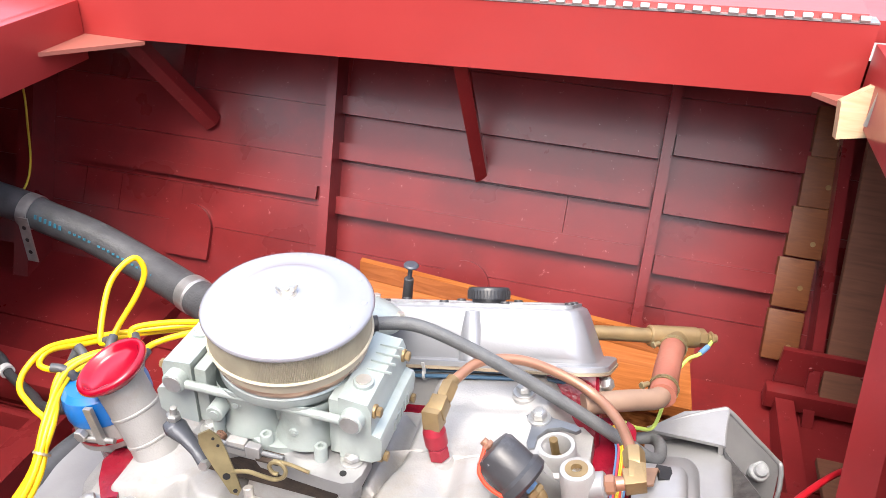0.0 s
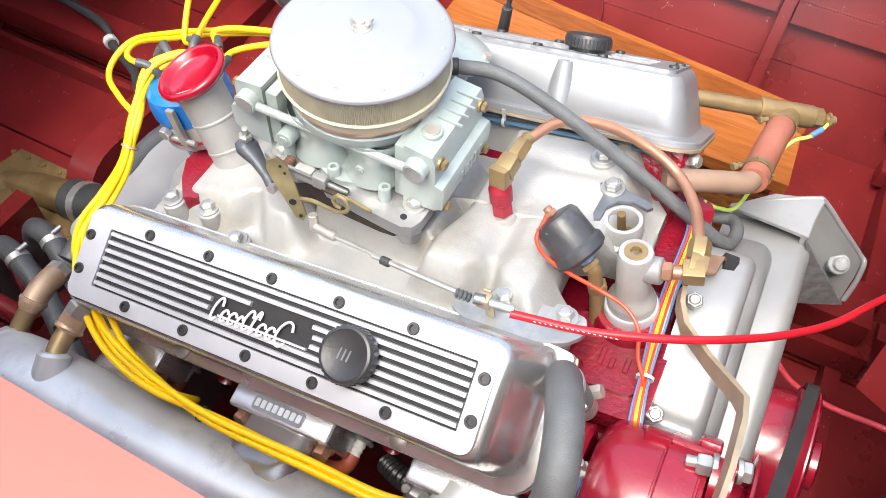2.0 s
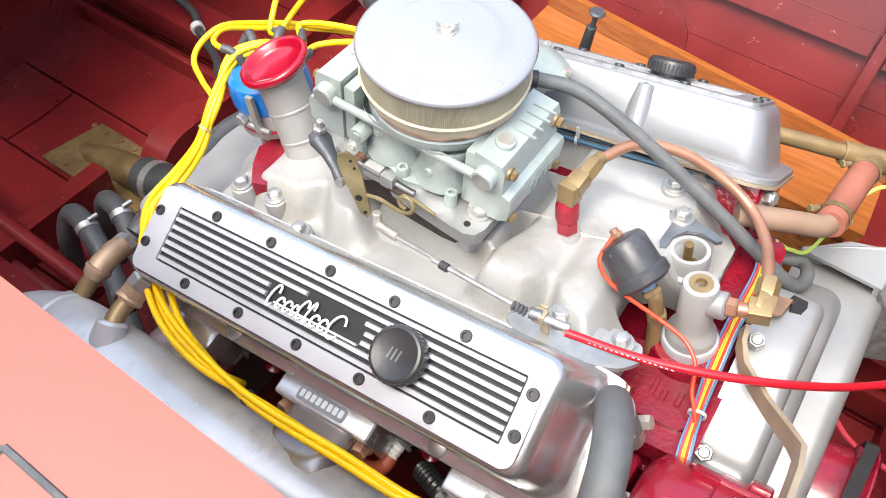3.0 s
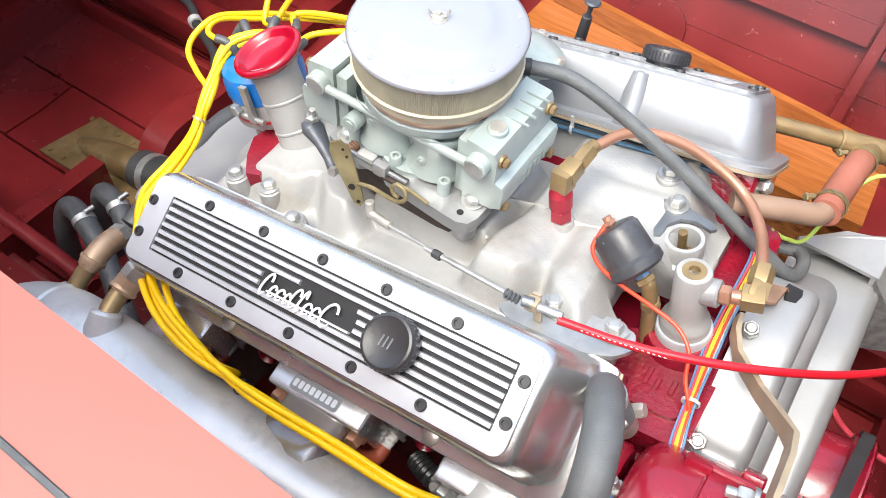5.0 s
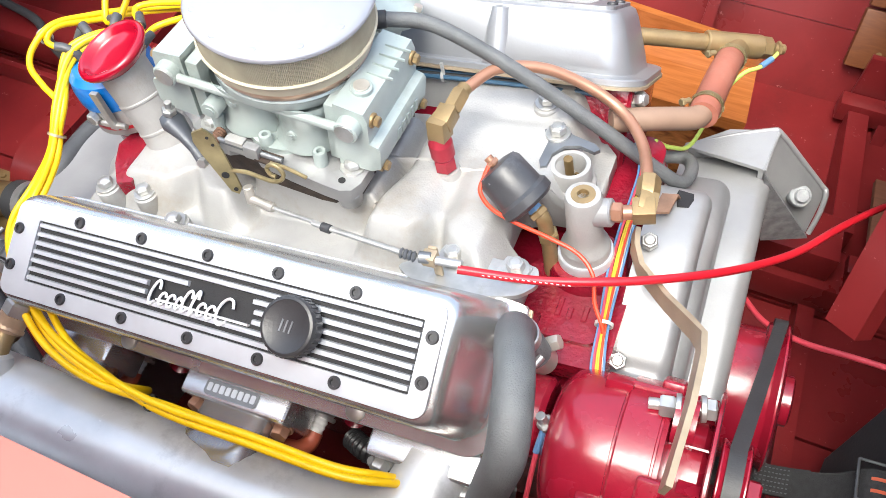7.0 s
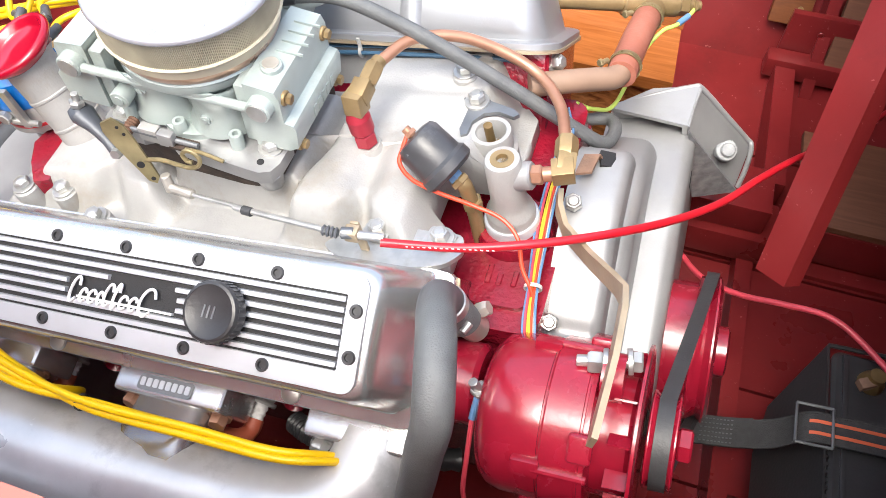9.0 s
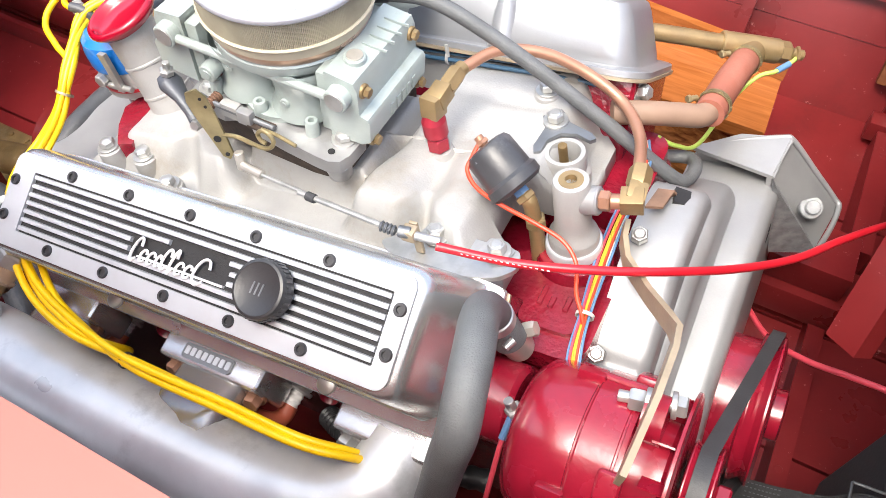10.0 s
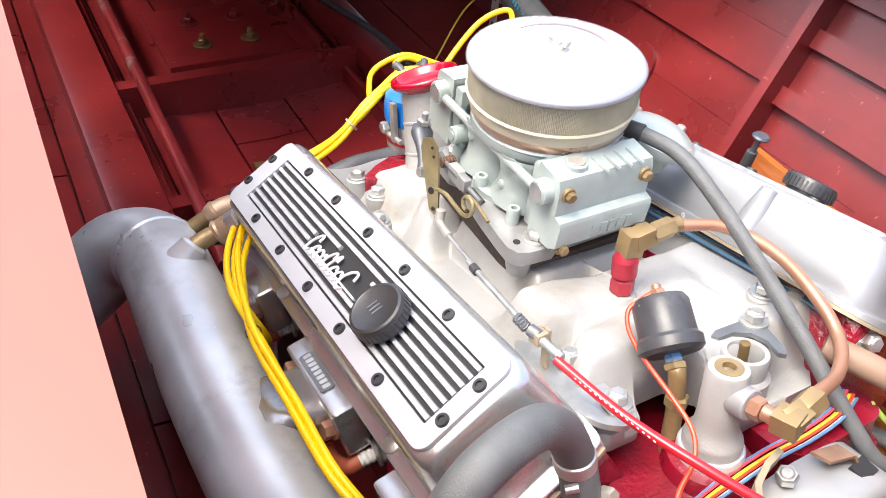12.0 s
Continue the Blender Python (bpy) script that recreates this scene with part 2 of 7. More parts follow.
def part(name, bm, material, parent=None, label="", angle=35, bevel=0.0, seg=2):
    if bevel:
        edges = [e for e in bm.edges if len(e.link_faces) == 2 and e.calc_face_angle(0) > radians(30)]
        bmesh.ops.bevel(bm, geom=edges, offset=bevel, segments=seg, affect="EDGES", profile=0.6, clamp_overlap=True)
    bmesh.ops.recalc_face_normals(bm, faces=bm.faces)
    me = bpy.data.meshes.new(name)
    bm.to_mesh(me)
    bm.free()
    smooth(me, angle)
    me.materials.append(material)
    ob = new(name, me)
    if parent is not None:
        ob.parent = parent
    return tagged(ob, label)


def B():
    return bmesh.new()


def T(x, y, z):
    return Matrix.Translation((x, y, z))


def axis_m(p, d, spin=0.0):
    """A pose at p whose z axis points along d."""
    q = Vector(d).to_track_quat("Z", "Y")
    return Matrix.Translation(p) @ q.to_matrix().to_4x4() @ Matrix.Rotation(spin, 4, "Z")


def box(bm, sx, sy, sz, m=ID):
    bmesh.ops.create_cube(bm, size=1.0, matrix=m @ Matrix.Diagonal((sx, sy, sz, 1)))
    return bm


def block(bm, x0, x1, y0, y1, z0, z1, m=ID):
    return box(bm, x1 - x0, y1 - y0, z1 - z0, m @ T((x0 + x1) / 2, (y0 + y1) / 2, (z0 + z1) / 2))


def lathe(bm, profile, m=ID, n=32, wave=None):
    """Turns (radius, height) pairs about z; wave(k) scales the radius of spoke k."""
    rings = []
    for r, h in profile:
        if r < 1e-6:
            rings.append([bm.verts.new(m @ Vector((0, 0, h)))])
            continue
        ring = []
        for k in range(n):
            a = 2 * math.pi * k / n
            rr = r * (wave(k) if wave else 1)
            ring.append(bm.verts.new(m @ Vector((rr * math.cos(a), rr * math.sin(a), h))))
        rings.append(ring)
    for a, b in zip(rings, rings[1:]):
        for k in range(n):
            j = (k + 1) % n
            if len(a) == 1 and len(b) == 1:
                continue
            if len(a) == 1:
                bm.faces.new((a[0], b[k], b[j]))
            elif len(b) == 1:
                bm.faces.new((a[k], a[j], b[0]))
            else:
                bm.faces.new((a[k], a[j], b[j], b[k]))
    return bm


def rod(bm, p, q, r, n=16, r2=None, ch=0.0):
    """A closed round bar from p to q, with a small chamfer."""
    p, q = Vector(p), Vector(q)
    h = (q - p).length
    r2 = r if r2 is None else r2
    c = ch or min(r, r2, h) * 0.12
    return lathe(bm, [(0, 0), (r - c, 0), (r, c), (r2, h - c), (r2 - c, h), (0, h)], axis_m(p, q - p), n)


def hexbar(bm, p, q, r, spin=0.0):
    p, q = Vector(p), Vector(q)
    h = (q - p).length
    return lathe(bm, [(0, 0), (r * 0.86, 0), (r, h * 0.15), (r, h * 0.85), (r * 0.86, h), (0, h)], axis_m(p, q - p, spin), 6)


def spline(pts, per=8):
    """A smooth line through the points."""
    P = [Vector(p) for p in pts]
    P = [2 * P[0] - P[1]] + P + [2 * P[-1] - P[-2]]
    out = []
    for i in range(1, len(P) - 2):
        a, b, c, d = P[i - 1], P[i], P[i + 1], P[i + 2]
        for k in range(per):
            t = k / per
            out.append(0.5 * ((2 * b) + (c - a) * t + (2 * a - 5 * b + 4 * c - d) * t * t + (3 * b - a - 3 * c + d) * t ** 3))
    out.append(P[-2])
    return out


def tube(bm, pts, r, n=12, per=8, radii=None, flat=None):
    """A closed pipe along a smooth line; radii gives other radii at even steps; flat squeezes it along the frame's second axis."""
    line = spline(pts, per) if per > 1 else [Vector(p) for p in pts]
    up = Vector((0.13, 0.29, 1)).normalized()
    rings = []
    for i, p in enumerate(line):
        d = (line[min(i + 1, len(line) - 1)] - line[max(i - 1, 0)]).normalized()
        side = d.cross(up)
        if side.length < 1e-4:
            side = d.orthogonal()
        side.normalize()
        up = side.cross(d).normalized()
        if radii:
            f = i / (len(line) - 1) * (len(radii) - 1)
            k = min(int(f), len(radii) - 2)
            rr = radii[k] + (radii[k + 1] - radii[k]) * (f - k)
        else:
            rr = r
        ring = []
        for k in range(n):
            a = 2 * math.pi * k / n
            ring.append(bm.verts.new(p + rr * (math.cos(a) * side + (flat or 1) * math.sin(a) * up)))
        rings.append(ring)
    for a, b in zip(rings, rings[1:]):
        for k in range(n):
            j = (k + 1) % n
            bm.faces.new((a[k], a[j], b[j], b[k]))
    bm.faces.new(rings[0][::-1])
    bm.faces.new(rings[-1])
    return bm


def prism(bm, outline, h0, h1, m=ID):
    """A plate from an outline of (x, y), between two heights."""
    lo = [bm.verts.new(m @ Vector((x, y, h0))) for x, y in outline]
    hi = [bm.verts.new(m @ Vector((x, y, h1))) for x, y in outline]
    bm.faces.new(lo[::-1])
    bm.faces.new(hi)
    for k in range(len(lo)):
        j = (k + 1) % len(lo)
        bm.faces.new((lo[k], lo[j], hi[j], hi[k]))
    return bm


def round_rect(x0, x1, y0, y1, r, k=5):
    out = []
    for cx, cy, a0 in ((x1 - r, y1 - r, 0), (x0 + r, y1 - r, 90), (x0 + r, y0 + r, 180), (x1 - r, y0 + r, 270)):
        for i in range(k + 1):
            a = radians(a0 + 90 * i / k)
            out.append((cx + r * math.cos(a), cy + r * math.sin(a)))
    return out


def loft(bm, rings, closed=True, cap=True):
    """Skins rings of equal length."""
    rows = [[bm.verts.new(p) for p in ring] for ring in rings]
    for a, b in zip(rows, rows[1:]):
        for k in range(len(a) if closed else len(a) - 1):
            j = (k + 1) % len(a)
            bm.faces.new((a[k], a[j], b[j], b[k]))
    if cap:
        bm.faces.new(rows[0][::-1])
        bm.faces.new(rows[-1])
    return bm


def inset(poly, d):
    out, n = [], len(poly)
    for k in range(n):
        a, b, c = [Vector(poly[j % n]) for j in (k - 1, k, k + 1)]
        u, v = (b - a).normalized(), (c - b).normalized()
        nu, nv = Vector((u.y, -u.x)), Vector((v.y, -v.x))
        out.append(b + (nu + nv) * (d / (1 + nu.dot(nv))))
    return out


def fillet(poly, r, k=6):
    out, n = [], len(poly)
    for i in range(n):
        a, b, c = [Vector(poly[j % n]) for j in (i - 1, i, i + 1)]
        ra, rc = min(r, 0.45 * (a - b).length), min(r, 0.45 * (c - b).length)
        p, q = b + (a - b).normalized() * ra, b + (c - b).normalized() * rc
        for s in range(k + 1):
            f = s / k
            out.append(p * (1 - f) ** 2 + b * 2 * f * (1 - f) + q * f * f)
    return out


def bolt(parent, p, d, r=0.007, h=0.006, material=None, name="bolt", washer=True):
    """A hexagon bolt head on its washer."""
    p, d = Vector(p), Vector(d).normalized()
    bm = B()
    if washer:
        rod(bm, p - d * 0.001, p + d * 0.0018, r * 1.45, 20)
    hexbar(bm, p + d * 0.0015, p + d * (0.0015 + h), r, spin=p.x * 37)
    lathe(bm, [(0, 0), (r * 0.7, 0), (r * 0.5, h * 0.15), (0, h * 0.17)], axis_m(p + d * (0.0015 + h * 0.98), d), 16)
    return part(name, bm, material or STEEL, parent)

# ---- the boat ----
def side_at(x, s, out=0.0):
    """A place on the inside of the far topside: s from the chine (0) to the deck (1), out: metres off the planking."""
    return Vector((x, 0.647 + 0.27 * s - 0.876 * out, 0.193 + 0.491 * s + 0.482 * out))


def strip(bm, x0, x1, s0, s1, t0, t1, rise=0.02):
    """A board on the topside between two heights, standing t0 to t1 off the planking; rise: how far it climbs forward."""
    rings = []
    for x in (x0, x1):
        d = rise * (x + 0.3)
        rings.append([side_at(x, s0 + d, t0), side_at(x, s1 + d, t0), side_at(x, s1 + d, t1), side_at(x, s0 + d, t1)])
    return loft(bm, rings)


def deck_z(x):
    """The top of the far coaming, which climbs forward."""
    return 0.808 + 0.042 * x


hull = tagged(new("hull_side"), "dark red painted planked boat side with battens", "hull", kind="structure")
rng = random.Random(4)
rows = ((0.0, 0.2, (-0.93,)), (0.2, 0.34, (-0.83, -0.745, -0.603, 0.325)), (0.34, 0.508, (-0.93, 0.172)), (0.508, 0.69, (-0.93, 0.325)), (0.69, 0.872, (-0.28,)), (0.872, 1.05, (-0.28,)))
for s0, s1, inner in rows:
    cuts = (-1.75, *inner, 0.95)
    for x0, x1 in zip(cuts, cuts[1:]):
        bm = B()
        strip(bm, x0 + 0.0004, x1 - 0.0004, s0 + 0.0006, s1 - 0.0006, -0.02, rng.uniform(-0.001, 0.0015), rise=0)
        part("plank", bm, HULL_RED, hull, bevel=0.0012, seg=1)
bm = B()
strip(bm, -1.8, 0.97, -0.02, 1.06, -0.034, -0.0225, rise=0)
part("skin", bm, HULL_RED, hull)
for x0, x1, bands in ((-0.29, 0.315, ((0.668, 0.73), (0.513, 0.57), (0.325, 0.385))), (0.341, 0.565, ((0.686, 0.752), (0.5, 0.566), (0.309, 0.37)))):
    for s0, s1 in bands:
        bm = B()
        strip(bm, x0, x1, s0, s1, 0.002, 0.02, rise=0)
        part("batten", bm, HULL_RED, hull, bevel=0.0045, seg=3)
bm = B()
strip(bm, -0.88, -0.31, 0.362, 0.408, 0.002, 0.012, rise=0)
part("batten", bm, HULL_RED, hull, bevel=0.003)
for top, foot, w, d in ((-0.975, -0.9, 0.035, 0.07), (-0.307, -0.25, 0.019, 0.06), (0.329, 0.328, 0.018, 0.036), (0.606, 0.631, 0.018, 0.05)):
    bm = B()
    loft(bm, [[side_at(x - w / 2, q, t), side_at(x + w / 2, q, t), side_at(x + w / 2, q, t + d), side_at(x - w / 2, q, t + d)] for x, q, t in ((foot, -0.1, -0.002), (top, 1.02, -0.002))])
    part("rib", bm, HULL_RED, hull, bevel=0.0025)
for a, b in ((side_at(-0.552, 0.57, 0.006), Vector((-0.66, 0.69, deck_z(-0.66) - 0.09))), (side_at(0.009, 0.53, 0.012), Vector((-0.025, 0.69, deck_z(0) - 0.09)))):
    bm = B()
    tube(bm, [a, a.lerp(b, 0.5), b], 0.0125, n=4, per=1, flat=1.6)
    part("knee_brace", bm, HULL_RED, hull, bevel=0.002)
bm = B()
strip(bm, -0.625, -0.61, 0.66, 0.98, 0.0, 0.05, rise=0)
part("inner_brace", bm, HULL_RED, hull, bevel=0.002)

# rounded pads where the floor timbers land on the side
pads = tagged(new("landing_pad"), "half-round red painted wooden pad on the hull side", "pad", group="landing pads on the hull side")
bm = B()
prism(bm, [(0.048 * math.cos(radians(a)), 0.048 * math.sin(radians(a))) for a in range(0, 181, 12)] + [(-0.048, -0.06), (0.048, -0.06)], 0, 0.008)
part("pad_board", bm, HULL_RED, pads, bevel=0.002)
SIDE_TURN = Matrix(((1, 0, 0), (0, 0.482, -0.876), (0, 0.876, 0.482))).to_quaternion()
pads.matrix_world = Matrix.LocRotScale(side_at(-0.571, 0.185, 0.002), SIDE_TURN, None)
copy_thing(pads, Matrix.LocRotScale(side_at(0.008, 0.157, 0.002), SIDE_TURN, None))

# bottom planking, rising from the keel to the chine
bottom = tagged(new("hull_bottom"), "dark red painted planked boat bottom", "hull bottom", kind="structure")


def floor_z(y):
    return 0.115 + 0.078 * (abs(y) / 0.65) ** 1.3


seams = [-0.98, -0.78, -0.56, -0.36, -0.2, -0.056, 0.09, 0.27, 0.46, 0.66]
for k, (y0, y1) in enumerate(zip(seams, seams[1:])):
    cut = (-0.95, -0.7, -0.78, -0.2, -1.0, -0.82, -0.55, 0.1, -0.4)[k]
    for x0, x1 in ((-2.2, cut), (cut, 0.98)):
        bm = B()
        g = 0.0022
        rings = []
        for x in (x0 + g, x1 - g):
            rings.append([Vector((x, y0 + g, floor_z(y0))), Vector((x, (y0 + y1) / 2, floor_z((y0 + y1) / 2))), Vector((x, y1 - g, floor_z(y1))),
                          Vector((x, y1 - g, floor_z(y1) - 0.02)), Vector((x, y0 + g, floor_z(y0) - 0.02))])
        loft(bm, rings)
        part("plank", bm, HULL_RED, bottom, bevel=0.0015, seg=1)
bm = B()
rings = [[Vector((x, y, floor_z(y) - d)) for y, d in [(s, 0.022) for s in seams] + [(s, 0.04) for s in seams[::-1]]] for x in (-2.2, 1.0)]
loft(bm, rings)
part("bottom_skin", bm, HULL_RED, bottom)

# hard standing below the boat
ground = tagged(new("ground"), "grey gravel hard standing below the boat", "ground", kind="structure")
bm = B()
block(bm, -60, 60, -60, 60, -0.66, -0.6)
part("sheet", bm, mat("grey_gravel", (0.24, 0.23, 0.21), 0.9, var=0.3, scale=30, bump=0.5, bump_scale=120), ground)

# the near topside, the transom and the forward end close the hull
wall = tagged(new("wall_near"), "dark red painted near side of the hull", "hull", kind="structure")
bm = B()
loft(bm, [[Vector((x, -0.93, 0.19)), Vector((x, -0.95, 0.19)), Vector((x, -1.15, 0.8)), Vector((x, -1.13, 0.8))] for x in (-2.2, 1.0)])
part("planking", bm, HULL_RED, wall)
wall = tagged(new("wall_transom"), "dark red painted transom", "hull", kind="structure")
bm = B()
block(bm, -2.22, -2.2, -1.13, 0.95, 0.04, 0.8)
part("planking", bm, HULL_RED, wall)
wall = tagged(new("wall_forward"), "brown plywood forward bulkhead", "bulkhead", kind="structure")
bm = B()
block(bm, 0.985, 1.0, -1.1, 0.93, 0.05, 0.79)
part("panel", bm, PLY_BROWN, wall)

# decks round the engine hatch
SALMON = mat("faded_salmon_and_highlight", (0.285, 0.093, 0.07), 0.42, var=0.05, scale=5, bump=0.06, bump_scale=90, stain=(0.25, 0.08, 0.06), stain_amount=0.4)
deck = tagged(new("far_deck"), "glossy red painted side deck with a deep coaming board", "deck", kind="structure")


bm = B()
loft(bm, [[Vector((x, 0.655, deck_z(x) - 0.104)), Vector((x, 0.68, deck_z(x) - 0.104)), Vector((x, 0.68, deck_z(x))), Vector((x, 0.655, deck_z(x)))] for x in (-0.72, 0.56)])
part("coaming_board", bm, DECK_RED, deck, bevel=0.002)
bm = B()
loft(bm, [[Vector((x, 0.682, deck_z(x) - 0.03)), Vector((x, 1.3, deck_z(x) - 0.06)), Vector((x, 1.3, deck_z(x) - 0.03)), Vector((x, 0.682, deck_z(x)))] for x in (-2.25, 1.2)])
part("deck_board", bm, DECK_RED, deck)
# corner knees in pale salmon: the colour imitates a lit highlight on them
for x, sgn in ((-0.7, 1), (0.561, -1)):
    bm = B()
    z = deck_z(x) - 0.104
    k = 0.12 if sgn > 0 else 0.06
    prism(bm, [(x, 0.654), (x + sgn * k, 0.654), (x, 0.654 - k)], z - 0.003, z + 0.004)
    part("corner_knee", bm, SALMON, deck, bevel=0.002)

deck = tagged(new("aft_deck"), "red painted aft deck with a coaming board", "deck", kind="structure")
bm = B()
block(bm, -0.725, -0.7, -0.395, 0.653, 0.633, 0.738)
part("coaming_board", bm, DECK_RED, deck, bevel=0.002)
bm = B()
block(bm, -2.25, -0.727, -0.4, 0.68, 0.71, 0.735)
part("deck_board", bm, DECK_RED, deck)
# unseen board; the gap left beside it lets light into the aft bilge
bm = B()
block(bm, -2.25, -0.727, -1.25, -0.58, 0.71, 0.735)
part("side_board", bm, DECK_RED, deck)
deck = tagged(new("forward_deck"), "red painted forward deck", "deck", kind="structure")
bm = B()
block(bm, 0.562, 0.585, -0.395, 0.653, 0.71, 0.808)
part("coaming_board", bm, DECK_RED, deck, bevel=0.002)
bm = B()
block(bm, 0.586, 1.2, -0.4, 0.68, 0.778, 0.808)
part("deck_board", bm, DECK_RED, deck)
deck = tagged(new("near_deck"), "faded salmon pink painted deck edge beside the hatch", "deck", kind="structure")


def near_edge(x, y=-0.3985, dz=0.0):
    return Vector((x, y + 0.0027 - 0.0062 * x, 0.861 - 0.0803 * x + dz))


bm = B()
loft(bm, [[near_edge(x, -0.3985, -0.03), near_edge(x, -1.25, -0.03), near_edge(x, -1.25), near_edge(x)] for x in (-0.7, 1.1)])
part("deck_board", bm, SALMON, deck, bevel=0.004)
# grey sealing strip let into the deck, with a mitred corner
bm = B()
loft(bm, [[near_edge(x, y - 0.0014, 0.0002), near_edge(x, y + 0.0014, 0.0002), near_edge(x, y + 0.0009, 0.0008), near_edge(x, y - 0.0009, 0.0008)] for x, y in ((0.104, -0.441), (0.19, -0.4425))])
loft(bm, [[near_edge(0.104 - w, y, h) for w, h in ((0.0014, 0.0002), (-0.0014, 0.0002), (-0.0009, 0.0008), (0.0009, 0.0008))] for y in (-0.441, -0.56)])
part("sealing_strip", bm, RUBBER, deck, "thin grey sealing strip")
# made this deep, out of view, to keep light off the near bilge
bm = B()
loft(bm, [[near_edge(x, -0.437, -0.031), near_edge(x, -0.412, -0.031), near_edge(x, -0.422, -0.36), near_edge(x, -0.447, -0.36)] for x in (-0.7, 1.1)])
part("coaming_board", bm, DECK_RED, deck)

# piano hinge along the far coaming
hinge = thing("piano_hinge", "long bright metal piano hinge along the coaming", "hinge")
bm = B()
loft(bm, [[Vector((x, 0.654, deck_z(x) + 0.001)), Vector((x, 0.69, deck_z(x) + 0.001)), Vector((x, 0.69, deck_z(x) + 0.003)), Vector((x, 0.654, deck_z(x) + 0.003))] for x in (-0.7, 0.56)])
part("leaf", bm, STEEL, hinge)
for i in range(52):
    x = -0.69 + i * 0.024
    bm = B()
    rod(bm, (x, 0.657, deck_z(x) + 0.006), (x + 0.013, 0.657, deck_z(x + 0.013) + 0.006), 0.005, 10)
    part("knuckle", bm, STEEL, hinge)
# the hatch lies folded back on its hinge
hatch = thing("deck_hatch", "pink-red painted hatch folded back on its hinge", "hatch")
lean = Vector((0, math.sin(radians(86)), math.cos(radians(86))))
face = Vector((0, -math.cos(radians(86)), math.sin(radians(86))))
bm = B()
rings = []
for x in (-0.7, 0.545):
    a = Vector((x, 0.662, deck_z(x) + 0.012))
    rings.append([a, a + lean * 1.04, a + lean * 1.04 - face * 0.02, a - face * 0.02])
loft(bm, rings)
part("board", bm, HATCH_PINK, hatch, bevel=0.003)
for h in (0.35, 0.75):
    bm = B()
    rings = []
    for x in (-0.62, 0.46):
        a = Vector((x, 0.662, deck_z(x) + 0.012)) + lean * h + face * 0.002
        rings.append([a, a + lean * 0.05, a + lean * 0.05 + face * 0.022, a + face * 0.022])
    loft(bm, rings)
    part("stiffener", bm, HATCH_PINK, hatch, bevel=0.003)

# engine bearers and floor timbers
for y in (-0.28, 0.29):
    t = thing("engine_bearer", "red painted wooden engine bearer along the hull", "bearer", group="engine bearers")
    bm = B()
    block(bm, -2.1, 0.6, y - (0.03 if y > 0 else 0.042), y + 0.042, 0.165 if y > 0 else 0.07, 0.215)
    part("beam", bm, HULL_RED, t, bevel=0.005)
    if y > 0:
        bm = B()
        block(bm, 0.4, 0.577, 0.273, 0.348, 0.2155, 0.262)
        part("mounting_pad", bm, HULL_RED, t, bevel=0.002)
        bm = B()
        block(bm, -2.1, 0.56, y - 0.015, y + 0.035, 0.07, 0.1645)
        part("lower_beam", bm, HULL_RED, t, bevel=0.004)
    bm = B()
    block(bm, -1.9, -0.35, y + (0.05 if y < 0 else -0.062), y + (0.062 if y < 0 else -0.05), 0.085, 0.17)
    part("cleat", bm, HULL_RED, t, bevel=0.004)


def timber(x, w, y0, y1, h, nose=None, label="red painted wooden floor timber across the hull"):
    t = thing("floor_timber", label, "floor timber", group="floor timbers")
    bm = B()
    prof = [(y0, 0.05), (y1, 0.05), (y1, h), (y0, h)]
    if nose:
        prof = [(y0, 0.05), (y1, 0.05), (y1, h)] + [(y0 + nose - nose * math.sin(radians(a)), h - nose + nose * math.cos(radians(a))) for a in range(0, 91, 15)]
    m = Matrix(((0, 0, 1, x), (1, 0, 0, 0), (0, 1, 0, 0), (0, 0, 0, 1)))
    prism(bm, prof, -w / 2, w / 2, m)
    part("beam", bm, HULL_RED, t, bevel=0.004)
    for f in (0.2, 0.8):
        bm = B()
        lathe(bm, [(0.0055, 0), (0.0045, 0.001), (0, 0.0015)], T(x, y0 + (nose or 0) + (y1 - y0 - (nose or 0)) * f, h - 0.0005), 10)
        part("screw_plug", bm, HULL_RED, t)
    return t


timber(-0.55, 0.05, 0.02, 0.68, 0.2, nose=0.07)
timber(-0.97, 0.032, -0.235, 0.31, 0.2)
timber(-0.575, 0.03, -0.235, -0.04, 0.2)
timber(0.572, 0.022, -0.9, 0.28, 0.17)
timber(0.586, 0.03, 0.36, 0.6, 0.225)
t = thing("floor_rail", "chipped red painted wooden rail beside the forward frame", "rail")
bm = B()
block(bm, 0.556, 0.95, 0.602, 0.632, 0.2, 0.234)
part("beam", bm, HULL_RED, t, bevel=0.003)
bm = B()
block(bm, 0.57, 0.95, 0.634, 0.646, 0.17, 0.3)
part("back_board", bm, HULL_RED, t, bevel=0.002)
for x in (0.62, 0.7, 0.82):
    bm = B()
    lathe(bm, [(0.005, 0), (0.004, 0.0015), (0, 0.002)], axis_m((x, 0.6335, 0.27), (0, -1, 0)), 10)
    part("screw_plug", bm, HULL_RED, t)
t = thing("battery_shelf", "oiled brown plywood shelf on a red painted ledge", "shelf")
bm = B()
block(bm, 0.62, 0.98, 0.302, 0.47, 0.218, 0.229)
part("board", bm, PLY_BROWN, t, bevel=0.001)
bm = B()
block(bm, 0.602, 0.98, 0.3, 0.33, 0.15, 0.2175)
part("front_board", bm, HULL_RED, t, bevel=0.002)
bm = B()
block(bm, 0.612, 0.98, 0.276, 0.2995, 0.105, 0.149)
part("ledge", bm, HULL_RED, t, bevel=0.002)
t = thing("hatch_brace", "red painted slanting wooden brace below the forward coaming", "brace")
bm = B()
